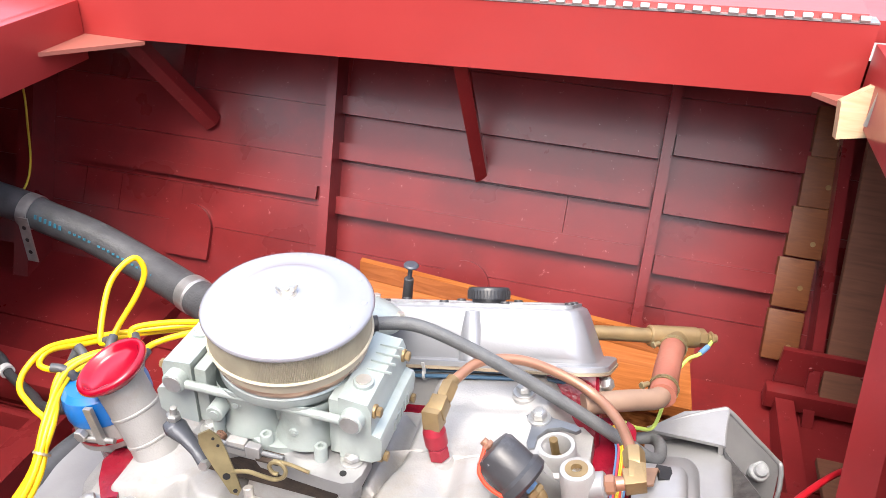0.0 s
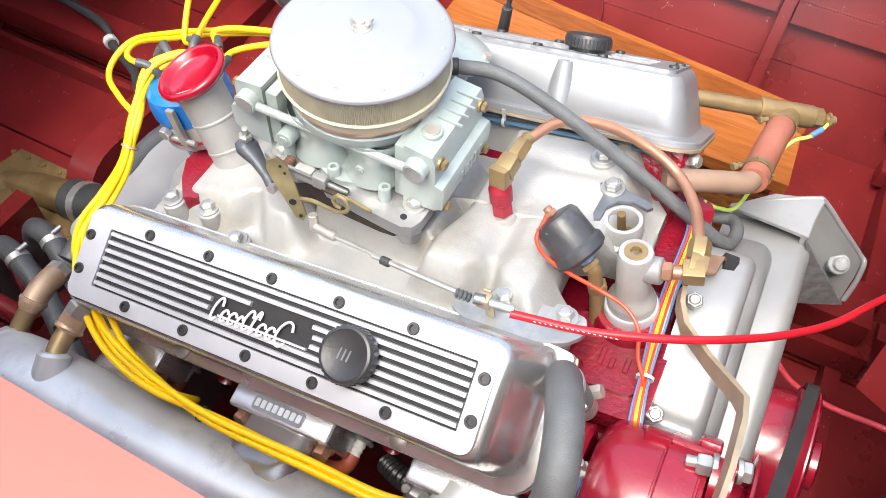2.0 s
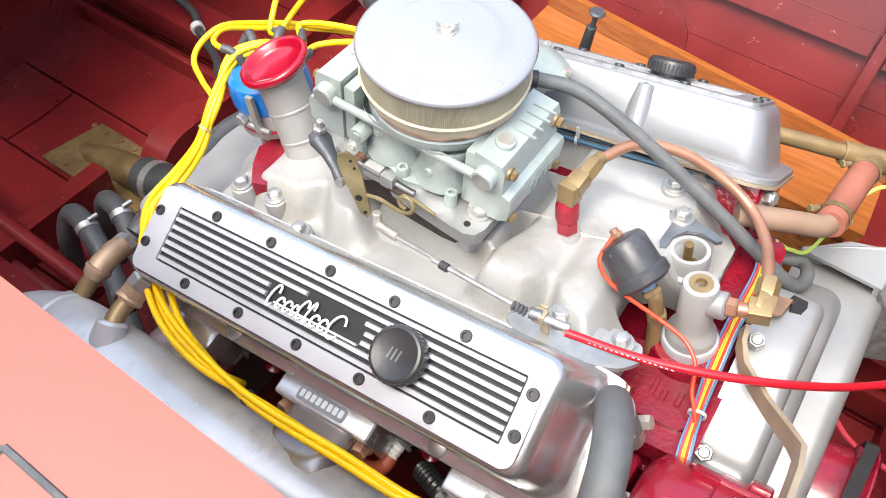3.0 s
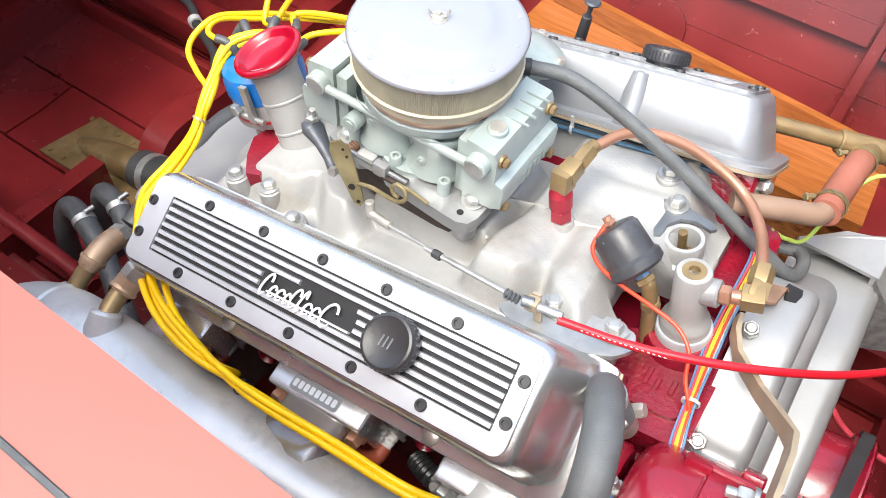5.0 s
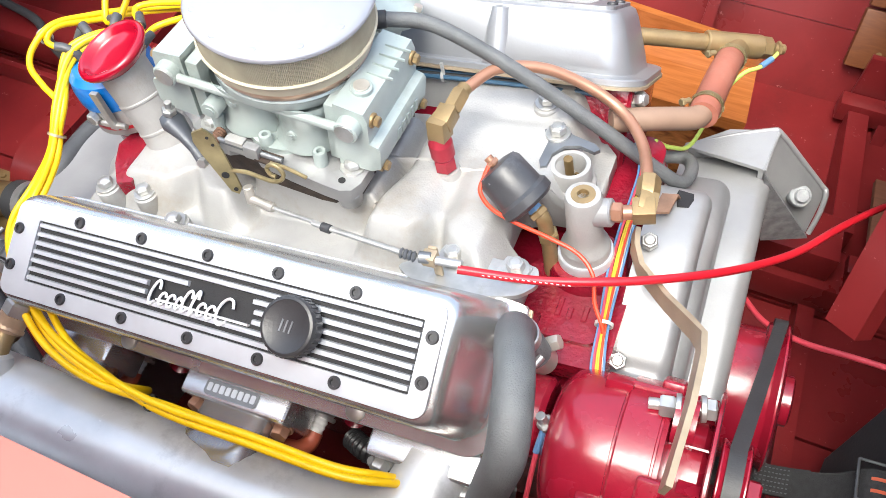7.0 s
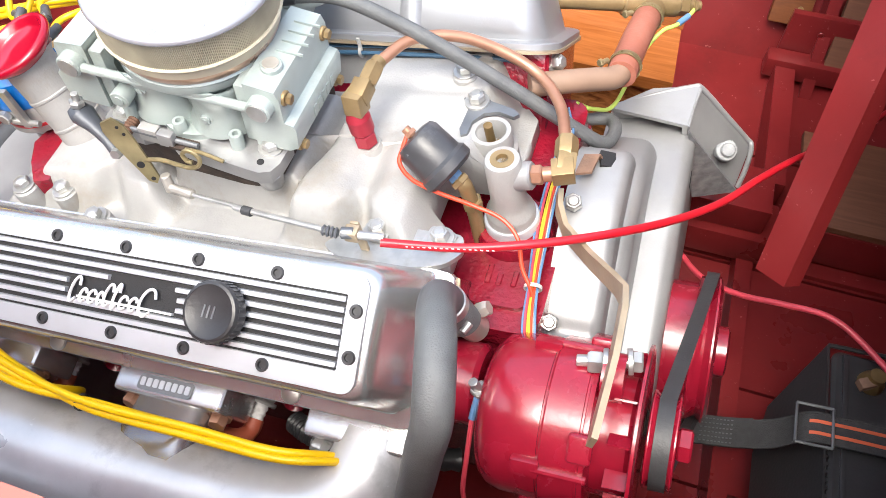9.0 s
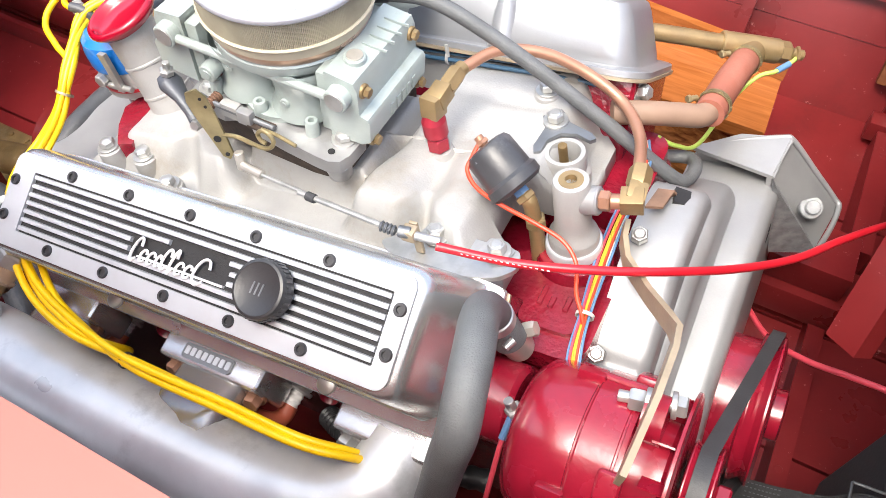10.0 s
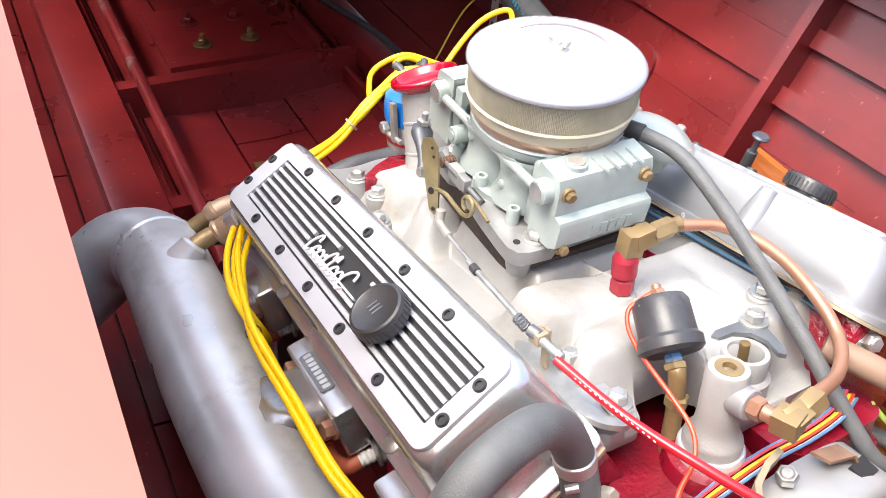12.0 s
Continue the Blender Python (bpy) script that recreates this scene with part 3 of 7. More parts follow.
base = [Vector(p) for p in ((0.527, 0.083, 0.395), (0.551, 0.055, 0.413), (0.568, 0.066, 0.407), (0.544, 0.094, 0.389))]
loft(bm, [[p + Vector((0.006, 0.109, 0.209)) * s for p in base] for s in (0, 2.05)])
part("beam", bm, HULL_RED, t, bevel=0.003)
bm = B()
box(bm, 0.06, 0.06, 0.014, T(0.56, 0.3, 0.826))
part("head_block", bm, HULL_RED, t, bevel=0.002)
t = tagged(new("wall_panel"), "brown oiled plywood panel behind the forward frame", "wall panel", kind="structure")
bm = B()
strip(bm, 0.64, 0.78, 0.02, 0.98, 0.036, 0.05, rise=0)
part("board", bm, PLY_BROWN, t, bevel=0.001)
for k, (q, x) in enumerate(((0.19, 0.572), (0.352, 0.573), (0.51, 0.58), (0.664, 0.587), (0.818, 0.592))):
    bm = B()
    box(bm, 0.058, 0.086, 0.02)
    t = thing("wood_block", "small varnished wooden block screwed to the hull side", "block", group="varnished blocks on the hull side")
    t.matrix_world = Matrix.LocRotScale(side_at(x, q, 0.012), SIDE_TURN, None)
    part("board", bm, WOOD_BLOCK, t, bevel=0.002)
    bm = B()
    rod(bm, (0.012, -0.018 + 0.012 * (k % 2), 0.0095), (0.012, -0.018 + 0.012 * (k % 2), 0.0108), 0.0045, 12)
    part("screw", bm, OLD_BRASS, t)

# painted pipe lying beside the near bearer, its paint chipped
t = thing("painted_pipe", "red painted pipe with chipped paint beside the bearer", "pipe")
bm = B()
tube(bm, [(-1.6, -0.18, 0.2), (-1.2, -0.184, 0.2), (-0.8, -0.19, 0.2), (-0.5, -0.196, 0.2), (-0.4, -0.2, 0.2)], 0.0115, n=16, per=6)
part("tube", bm, CHIPPED_RED, t)

# strut pad with through bolts on the bottom aft
t = thing("strut_pad", "red painted wooden pad with four through bolts", "pad")
bm = B()
block(bm, -1.42, -1.13, -0.1, 0.2, 0.1, 0.135)
part("board", bm, HULL_RED, t, bevel=0.004)
for x in (-1.33, -1.213):
    for y in (-0.005, 0.106):
        bm = B()
        rod(bm, (x, y, 0.135), (x, y, 0.139), 0.022, 16)
        hexbar(bm, (x, y, 0.139), (x, y, 0.151), 0.012)
        rod(bm, (x, y, 0.15), (x, y, 0.163), 0.006, 10)
        part("bolt", bm, OLD_BRASS if x > -1.3 else HULL_RED, t)

# prop stay with its pale wooden end
t = thing("hatch_stay", "pale wooden stay end with a bright metal rod", "stay")
bm = B()
prism(bm, [(0, 0), (0.05, 0.01), (0.06, 0.055), (0.03, 0.075), (-0.005, 0.05)], -0.012, 0.012, axis_m((0.532, 0.59, 0.692), (0, -1, 0.2)))
part("wooden_end", bm, PALE_WOOD, t, bevel=0.004)
bm = B()
rod(bm, (0.562, 0.572, 0.72), (0.582, 0.57, 0.93), 0.0045)
part("rod", bm, STEEL, t)

# varnished box behind the engine
t = thing("plywood_box", "varnished orange plywood box on the hull bottom", "box")
bm = B()
prism(bm, [(-0.142, 0.372), (0.412, 0.372), (0.408, 0.49), (-0.142, 0.551)], 0.334, 0.353)
part("top", bm, WOOD, t, bevel=0.002)
bm = B()
block(bm, -0.13, 0.398, 0.384, 0.398, 0.16, 0.333)
part("front_board", bm, WOOD_DARK, t, "dark figured varnished wood front")
bm = B()
block(bm, 0.384, 0.398, 0.399, 0.48, 0.16, 0.333)
part("end_board", bm, WOOD_DARK, t)
bm = B()
block(bm, -0.13, -0.116, 0.399, 0.54, 0.16, 0.333)
part("end_board", bm, WOOD_DARK, t)
bm = B()
loft(bm, [[Vector((x, y, 0.354)), Vector((x, y + 0.012, 0.354)), Vector((x, y + 0.012, 0.386)), Vector((x, y, 0.386))] for x, y in ((-0.142, 0.537), (0.41, 0.477))])
part("rim", bm, WOOD, t, bevel=0.002)

# shaft log
t = thing("shaft_log", "tarnished bronze shaft log with a riveted flange and rubber gland hose", "shaft log", m=T(0.06, 0.004, 0.05))
bm = B()
prism(bm, [(-0.79, -0.055), (-0.53, -0.055), (-0.53, 0.055), (-0.77, 0.055)], 0.076, 0.083)
part("flange", bm, OLD_BRASS, t, bevel=0.002)
for x in (-0.776, -0.745, -0.713, -0.68, -0.647, -0.613, -0.58, -0.548):
    for y in (-0.044, 0.044):
        bm = B()
        lathe(bm, [(0.0048, 0), (0.004, 0.0025), (0, 0.0032)], T(x, y, 0.083), 10)
        part("rivet", bm, OLD_BRASS, t)
bm = B()
tube(bm, [(-0.755, 0, 0.068), (-0.69, 0, 0.086), (-0.63, 0, 0.102), (-0.56, 0, 0.12)], 0.03, n=20, radii=[0.016, 0.025, 0.027, 0.027])
part("tube", bm, OLD_BRASS, t)
bm = B()
tube(bm, [(-0.598, 0, 0.11), (-0.54, 0, 0.125), (-0.47, 0, 0.144), (-0.42, 0, 0.16)], 0.033, n=20)
part("gland_hose", bm, BLACK_RUBBER, t)
bm = B()
tube(bm, [(-0.575, 0, 0.116), (-0.561, 0, 0.1195)], 0.0345, n=24, per=2)
part("clamp", bm, STEEL, t)
bm = B()
rod(bm, (-0.43, 0, 0.157), (-0.25, 0, 0.2), 0.016, 20)
part("shaft", bm, STEEL, t)

# ---- the engine, in its own axes: x forward along the crank, nose up ----

def cover_m(side):
    """The pose of a valve cover: its x along the engine, its y away from the engine's middle, its z out of the panel."""
    if side < 0:
        c, n = Vector((0, -0.851, -0.525)), Vector((0, -0.525, 0.851))
        p = Vector((-0.021, -0.2004, 0.5459))
        ex = Vector((-1, 0, 0))
    else:
        c, n = Vector((0, 0.851, -0.525)), Vector((0, 0.525, 0.851))
        p = Vector((0.008, 0.206, 0.562))
        ex = Vector((1, 0, 0))
    m = Matrix((ex, c, n)).transposed().to_4x4()
    m.translation = p
    return ENG @ m


def rr_ring(hx, hy, r, z, k=6):
    return [Vector((x, y, z)) for x, y in round_rect(-hx, hx, -hy, hy, r, k)]


def valve_cover(side):
    near = side < 0
    t = thing("valve_cover", "finned cast aluminium valve cover with black grooves and socket screws" if near else "silver painted cast valve cover with a black breather cap", "valve cover", group="valve covers")
    # body with a flange, flared walls and rounded top
    bm = B()
    rings = [rr_ring(0.25, 0.0735, 0.03, -0.083), rr_ring(0.25, 0.0735, 0.03, -0.0765), rr_ring(0.249, 0.0725, 0.029, -0.0755), rr_ring(0.2385, 0.063, 0.026, -0.0752), rr_ring(0.2365, 0.0612, 0.026, -0.0735),
             rr_ring(0.233, 0.0585, 0.026, -0.06), rr_ring(0.2215, 0.051, 0.02, -0.016), rr_ring(0.2175, 0.048, 0.016, -0.007), rr_ring(0.2125, 0.0437, 0.0115, -0.004)]
    if not near:
        rings = [[Vector((v.x, v.y * (0.9 if v.z < -0.065 else 1), v.z * 0.8)) for v in ring] for ring in rings]
    if near:
        # the wall towards the manifold is upright, with hardly any flange
        rings = [[Vector((v.x, -0.053 - 0.15 * (-v.y - 0.053), v.z)) if v.y < -0.053 else v for v in ring] for ring in rings]
    loft(bm, rings)
    part("body", bm, POLISHED if near else FAR_COVER, t, "polished and slightly scratched" if near else "", angle=38)
    # panel frame round the fins
    bm = B()
    outer, inner = rr_ring(0.2115, 0.0428, 0.0105, -0.0035), [v if v.x > 0 or not near else v - Vector((0.012, 0, 0)) for v in rr_ring(0.184, 0.0275, 0.0015, -0.0035)]
    o2, i2 = [v + Vector((0, 0, 0.0035)) for v in outer], [v + Vector((0, 0, 0.0035)) for v in inner]
    loft(bm, [inner, i2, o2, outer], cap=False)
    part("panel_frame", bm, BRUSHED if near else GALV, t, bevel=0.0006, seg=1)
    bm = B()
    block(bm, -0.1965 if near else -0.1845, 0.1845, -0.028, 0.028, -0.0055, -0.0036)
    part("groove_floor", bm, DARK_GROOVE, t)
    pitch = 0.055 / 7
    for k in range(7):
        y = -0.0275 + pitch * (k + 0.5)
        # the fins stop short of the script
        cuts = {2: [(-0.1825, -0.052), (0.012, 0.1825)], 3: [(-0.1825, -0.055), (0.052, 0.1825)], 4: [(-0.1825, -0.055), (0.052, 0.1825)]}.get(k) if near else None
        cuts = cuts or [(-0.1825, 0.1825)]
        for x0, x1 in cuts:
            x0 -= 0.012 if near and x0 < -0.18 else 0.0
            bm = B()
            loft(bm, [[Vector((x, y - 0.0023, -0.0036)), Vector((x, y + 0.0023, -0.0036)), Vector((x, y + 0.0017, 0.0)), Vector((x, y - 0.0017, 0.0))] for x in (x0, x1)])
            part("fin", bm, BRUSHED if near else GALV, t)
    for sx in (-1, 1):
        for x in (0.0005, 0.0685, 0.1375):
            for y in (-0.034, 0.034):
                if x < 0.01 and sx > 0:
                    continue
                socket_screw(t, sx * x, y)
        for y in (-0.0165, 0.0165):
            socket_screw(t, sx * 0.2045, y)
    if near:
        # raised maker's script as slanted loops and strokes
        x = 0.046
        bm = B()
        for w, h, dy in ((0.009, 0.021, 0), (0.0075, 0.0105, -0.004), (0.0085, 0.0105, -0.004), (0.006, 0.01, -0.004), (0.0085, 0.018, 0), (0.005, 0.021, 0), (0.0085, 0.0105, -0.004), (0.0085, 0.0105, -0.004), (0.016, 0.022, 0)):
            pts = []
            for k in range(9):
                a = radians(20 + 300 * k / 8)
                yy = -0.5 * h * math.sin(a)
                pts.append((x - w * 0.5 - 0.42 * w * math.cos(a) + 0.28 * yy, 0.006 + dy * -0.9 + yy, 0.0004))
            tube(bm, pts, 0.00128, n=6, per=3)
            x -= w + 0.0007
        block(bm, -0.052, 0.04, 0.0105, 0.0122, -0.0036, 0.0)
        part("maker_script", bm, CHROME, t, "raised bright script as plain strokes")
        cap_x, cap_y = -0.096, 0.002
    else:
        cap_x, cap_y = 0.113, -0.008
    # filler or breather cap
    bm = B()
    r = 0.0235
    lathe(bm, [(0.018, -0.004), (0.019, 0.004), (r, 0.004), (r, 0.014), (r * 0.95, 0.0165), (r * 0.86, 0.0172), (r * 0.82, 0.0165), (0, 0.0168)], T(cap_x, cap_y, 0), 48)
    cap = part("cap", bm, BLACK_PLASTIC, t, "black plastic screw cap", angle=40)
    bm = B()
    for k in range(36):
        a = 2 * math.pi * k / 36
        box(bm, 0.0013, 0.0016, 0.009, T(cap_x, cap_y, 0.009) @ Matrix.Rotation(a, 4, "Z") @ T(r, 0, 0))
    part("grip_ribs", bm, BLACK_PLASTIC, cap)
    bm = B()
    for k in range(3):
        box(bm, 0.0014, 0.0095, 0.0006, T(cap_x - 0.0042 + 0.0042 * k, cap_y, 0.017) @ Matrix.Rotation(radians(-8), 4, "Z"))
    part("emblem", bm, DULL_STEEL, cap)
    if not near:
        for x in (0.106, -0.1):
            bm = B()
            lathe(bm, [(0.0, -0.06), (0.015, -0.06), (0.012, -0.03), (0.008, -0.008), (0.0, -0.006)], T(x, -0.05, 0), 20)
            part("boss", bm, FAR_COVER, t)
    else:
        for x in (-0.125, 0.12):
            bm = B()
            lathe(bm, [(0.009, 0), (0.0085, 0.002), (0.006, 0.0035), (0, 0.0035)], T(x, 0.064, -0.0755), 20)
            part("hold_down_nut", bm, STEEL, t)
    bm = B()
    rings = [rr_ring(0.2515, 0.0742 if near else 0.0715, 0.031, -0.0865 if near else -0.0695), rr_ring(0.2515, 0.0742 if near else 0.0715, 0.031, -0.0832 if near else -0.0666)]
    if near:
        rings = [[Vector((v.x, max(v.y, -0.052), v.z)) for v in ring] for ring in rings]
    loft(bm, rings)
    part("gasket", bm, BRACE_TAN, t, "tan gasket")
    t.matrix_world = cover_m(side)
    return t


def socket_screw(parent, x, y):
    bm = B()
    lathe(bm, [(0.0052, 0.0), (0.0052, 0.0015), (0.0046, 0.0024), (0.0028, 0.0024), (0.0026, 0.0006), (0, 0.0006)], T(x, y, 0), 16)
    return part("socket_screw", bm, SOCKET, parent)


valve_cover(-1)
valve_cover(1)

# block and heads
eng = thing("engine_block", "crimson enamelled vee engine block with cylinder heads", "engine", m=ENG)
bm = B()
block(bm, -0.24, 0.235, -0.13, 0.2, 0.12, 0.43)
block(bm, 0.2, 0.285, -0.115, 0.14, 0.12, 0.437)
part("crankcase", bm, BLOCK_RED, eng, bevel=0.012, seg=3)
for sgn in (-1, 1):
    bm = B()
    m = T(-0.01 if sgn < 0 else 0.004, -0.135 if sgn < 0 else 0.146, 0.405 if sgn < 0 else 0.458) @ Matrix.Rotation(-sgn * radians(32), 4, "X")
    box(bm, 0.47 if sgn < 0 else 0.492, 0.125, 0.1, m @ T(0, -sgn * 0.008 if sgn < 0 else 0.002, 0.004))
    part("cylinder_head", bm, BLOCK_RED, eng, bevel=0.008, seg=3)
bm = B()
prism(bm, round_rect(0.19, 0.29, -0.125, -0.03, 0.02), 0.43, 0.452)
part("front_deck", bm, BLOCK_RED, eng, bevel=0.005, seg=3)
bm = B()
prism(bm, round_rect(0.225, 0.275, -0.105, -0.035, 0.008), 0.45, 0.457)
part("pump_pad", bm, BLOCK_RED, eng, bevel=0.003, seg=3)
bm = B()
lathe(bm, [(0.036, 0.44), (0.034, 0.462), (0.031, 0.468), (0.026, 0.4695), (0, 0.4695)], T(0.248, -0.026, 0), 36)
part("neck_pad", bm, BLOCK_RED, eng)
bm = B()
prism(bm, round_rect(0.19, 0.285, 0.02, 0.13, 0.02), 0.43, 0.47)
part("far_deck_pad", bm, BLOCK_RED, eng, bevel=0.005, seg=3)
for x, y, w in ((0.235, -0.085, 0.02), (0.245, -0.085, 0.012), (0.258, -0.085, 0.016), (0.24, -0.06, 0.014)):
    bm = B()
    block(bm, x, x + 0.005, y, y + w, 0.456, 0.4583)
    part("cast_mark", bm, BLOCK_RED, eng, bevel=0.0008, seg=1)
for p, r in (((0.075, -0.19, 0.385), 0.0125), ((-0.13, -0.19, 0.38), 0.0125), ((0.25, -0.118, 0.4), 0.012), ((0.27, -0.11, 0.36), 0.02), ((0.22, -0.135, 0.36), 0.014)):
    bm = B()
    lathe(bm, [(0, 0), (r, 0), (r, 0.01), (r * 0.7, 0.014), (r * 0.4, 0.008), (0, 0.008)], axis_m(p, (0.3, -1, 0.2)), 20)
    part("core_plug", bm, BLOCK_RED, eng)

for p, r in (((0.212, -0.158, 0.4), 0.017), ((0.206, -0.172, 0.384), 0.013), ((0.242, -0.128, 0.405), 0.015)):
    bm = B()
    lathe(bm, [(r * 1.15, -0.03), (r * 1.05, -0.006), (r, 0.004), (r * 0.85, 0.007), (r * 0.5, 0.0072), (r * 0.42, 0.004), (r * 0.4, -0.004), (0, -0.004)], axis_m(p, (0.55, -0.35, 0.75)), 28)
    part("cast_lug", bm, BLOCK_RED, eng)
for p in ((0.238, -0.14, 0.428), (0.2, -0.146, 0.44)):
    bolt(eng, p, (0.5, -0.4, 0.75), 0.0068, 0.008)

# intake manifold: a cast table with a raised plenum, runners and flanges
inl = thing("intake_manifold", "dull cast aluminium intake manifold with sculpted runners", "intake manifold", m=ENG)


def bump1(d, w):
    return math.exp(-(d / w) ** 2)


def rise(v, at, w):
    """A soft step from 0 to 1, w wide, about a place."""
    f = min(1.0, max(0.0, (v - at) / w + 0.5))
    return f * f * (3 - 2 * f)


def manifold_z(x, y):
    """The casting from above: a low floor, a smooth plateau before and behind the carburettor with runner lobes, and a raised lip along each head."""
    z = 0.4885
    # forward plateau, its near edge notched between two runners
    notch = bump1(x - 0.128, 0.013)
    edge = -0.088 + 0.026 * notch - 0.02 * rise(x, 0.17, 0.05)
    front = rise(x, 0.062 + 0.012 * rise(y, -0.03, 0.05), 0.026) * (1 - rise(x, 0.186 + 0.03 * rise(y, -0.02, 0.05), 0.03)) * rise(y, edge, 0.028) * (1 - 0.1 * rise(y, 0.115, 0.03))
    top = 0.0405 - 0.011 * notch * (1 - rise(y, 0.0, 0.1)) - 0.007 * bump1(y - 0.075, 0.012) * bump1(x - 0.15, 0.05) - 0.006 * bump1(y - 0.03, 0.02) * rise(x, 0.13, 0.04) + 0.003 * bump1(y + 0.065, 0.02) * bump1(x - 0.09, 0.03)
    # rear plateau, climbing towards the oil filler
    edge = -0.09 + 0.02 * bump1(x + 0.13, 0.016)
    rear = (1 - rise(x, -0.072, 0.03)) * rise(x, -0.215, 0.03) * rise(y, edge, 0.03) * (1 - 0.75 * rise(y, 0.115, 0.03))
    up = 0.036 + 0.008 * bump1(x + 0.17, 0.03) * bump1(y + 0.03, 0.04)
    plenum = 0.04 * (1 - rise(abs(x), 0.07, 0.02)) * (1 - rise(abs(y), 0.06, 0.02))
    z += max(front * top, rear * up, plenum)
    # shallow square pockets on the floor beside the carburettor
    for xc in (-0.025, 0.03):
        z -= 0.005 * (1 - rise(abs(x - xc), 0.02, 0.005)) * (1 - rise(abs(y + 0.084), 0.011, 0.005))
    # lip against the heads
    z += 0.02 * rise(-y, 0.1125, 0.006) - 0.03 * rise(-y, 0.142, 0.006)
    z = max(z, 0.4885 + 0.042 * rise(y, 0.104, 0.022) * (1 - rise(x, 0.205, 0.02)))
    z += 0.0013 * noise.noise(Vector((x * 24, y * 24, 0))) + 0.0005 * noise.noise(Vector((x * 110, y * 110, 3)))
    return z


def inside_manifold(x, y):
    """How far forward the casting reaches: a lobe on each side and a bay for the water neck between them."""
    bay = bump1(max(abs(y + 0.032) - 0.018, 0), 0.008)
    tip = 0.212 - 5.0 * max(0, abs(y) - 0.09) ** 1.4 if y < 0 else 0.246 - 0.9 * max(0, y - 0.08)
    return tip - 0.026 * bay


bm = B()
NX, NY = 190, 150
grid = []
for i in range(NX + 1):
    row = []
    for j in range(NY + 1):
        y = -0.134 + 0.292 * j / NY
        f = inside_manifold(0, y)
        x = -0.26 + (f + 0.26) * i / NX
        row.append(bm.verts.new((x, y, manifold_z(x, y))))
    grid.append(row)
for i in range(NX):
    for j in range(NY):
        bm.faces.new((grid[i][j], grid[i + 1][j], grid[i + 1][j + 1], grid[i][j + 1]))
rim = [grid[i][0] for i in range(NX + 1)] + [grid[NX][j] for j in range(1, NY + 1)] + [grid[i][NY] for i in range(NX - 1, -1, -1)] + [grid[0][j] for j in range(NY - 1, 0, -1)]
low = [bm.verts.new((v.co.x, v.co.y, v.co.z - 0.016)) for v in rim]
low2 = [bm.verts.new((v.co.x * 0.985, v.co.y * 0.985, min(v.co.z - 0.018, 0.472))) for v in rim]
for k in range(len(rim)):
    j = (k + 1) % len(rim)
    bm.faces.new((rim[k], rim[j], low[j], low[k]))
    bm.faces.new((low[k], low[j], low2[j], low2[k]))
part("casting", bm, CAST, inl, angle=88)
# lifting plate bolted along the near rail
bm = B()
prism(bm, fillet([(0.108, -0.106), (0.12, -0.1145), (0.142, -0.1195), (0.17, -0.1185), (0.197, -0.1155), (0.217, -0.109), (0.229, -0.095), (0.224, -0.078), (0.194, -0.079), (0.16, -0.077), (0.13, -0.09)], 0.006, 3), 0.5075, 0.5125)
part("lifting_plate", bm, STEEL, inl, "dull plated steel plate bolted to the rail", bevel=0.0008, seg=1)
bm = B()
prism(bm, fillet([(0.112, -0.1), (0.142, -0.112), (0.19, -0.108), (0.212, -0.095), (0.212, -0.078), (0.16, -0.078)], 0.01, 3), 0.496, 0.5083)
part("front_flange", bm, CAST, inl, bevel=0.003)
for x, y in ((0.1534, -0.0876), (0.2078, -0.0866)):
    bm = B()
    prism(bm, round_rect(-0.014, 0.011, -0.0095, 0.0095, 0.003, 3), 0.5127, 0.5148, T(x, y, 0) @ Matrix.Rotation(radians(-14), 4, "Z"))
    part("bolt_tab", bm, STEEL, inl)
    bolt(inl, (x, y, 0.5148), (0, 0, 1), 0.0078, 0.008)
for p in ((0.178, 0.092, 0.52), (-0.222, -0.094, 0.512), (-0.178, -0.09, 0.509), (-0.122, -0.116, 0.51), (0.232, 0.108, 0.495), (-0.24, 0.09, 0.49)):
    z = p[2] if p[0] < -0.1 and p[1] < 0 else manifold_z(p[0], p[1])
    bm = B()
    lathe(bm, [(0.0155, -0.035), (0.0135, -0.012), (0.013, 0.0), (0.0115, 0.0015), (0, 0.0015)], T(p[0], p[1], z), 24)
    part("bolt_boss", bm, CAST, inl)
    bolt(inl, (p[0], p[1], z + 0.002), (0, 0, 1), 0.0078, 0.007)

# distributor clamp hole and neck at the front
bm = B()
zc = 0.509
lathe(bm, [(0.022, -0.03), (0.022, -0.006), (0.0185, -0.003), (0.0185, 0.012), (0.0175, 0.0145), (0.0138, 0.0145), (0.013, 0.0125), (0.0128, -0.022), (0, -0.022)], T(0.219, 0.028, zc), 40)
part("ring_boss", bm, CAST, inl, "cast ring with an open centre")
bm = B()
lathe(bm, [(0.0127, 0.0), (0.0125, 0.004), (0.0095, 0.0045), (0.009, 0.001), (0, 0.001)], T(0.219, 0.028, zc - 0.012), 28)
part("ring_bush", bm, OLD_BRASS, inl, "tarnished bronze bush")
bm = B()
rod(bm, (0.219, 0.028, 0.486), (0.217, 0.028, 0.53), 0.004, 16)
lathe(bm, [(0.004, 0), (0.0022, 0), (0.0022, -0.003), (0, -0.003)], T(0.217, 0.028, 0.5302), 14)
part("shaft_end", bm, OLD_BRASS, inl)
bm = B()
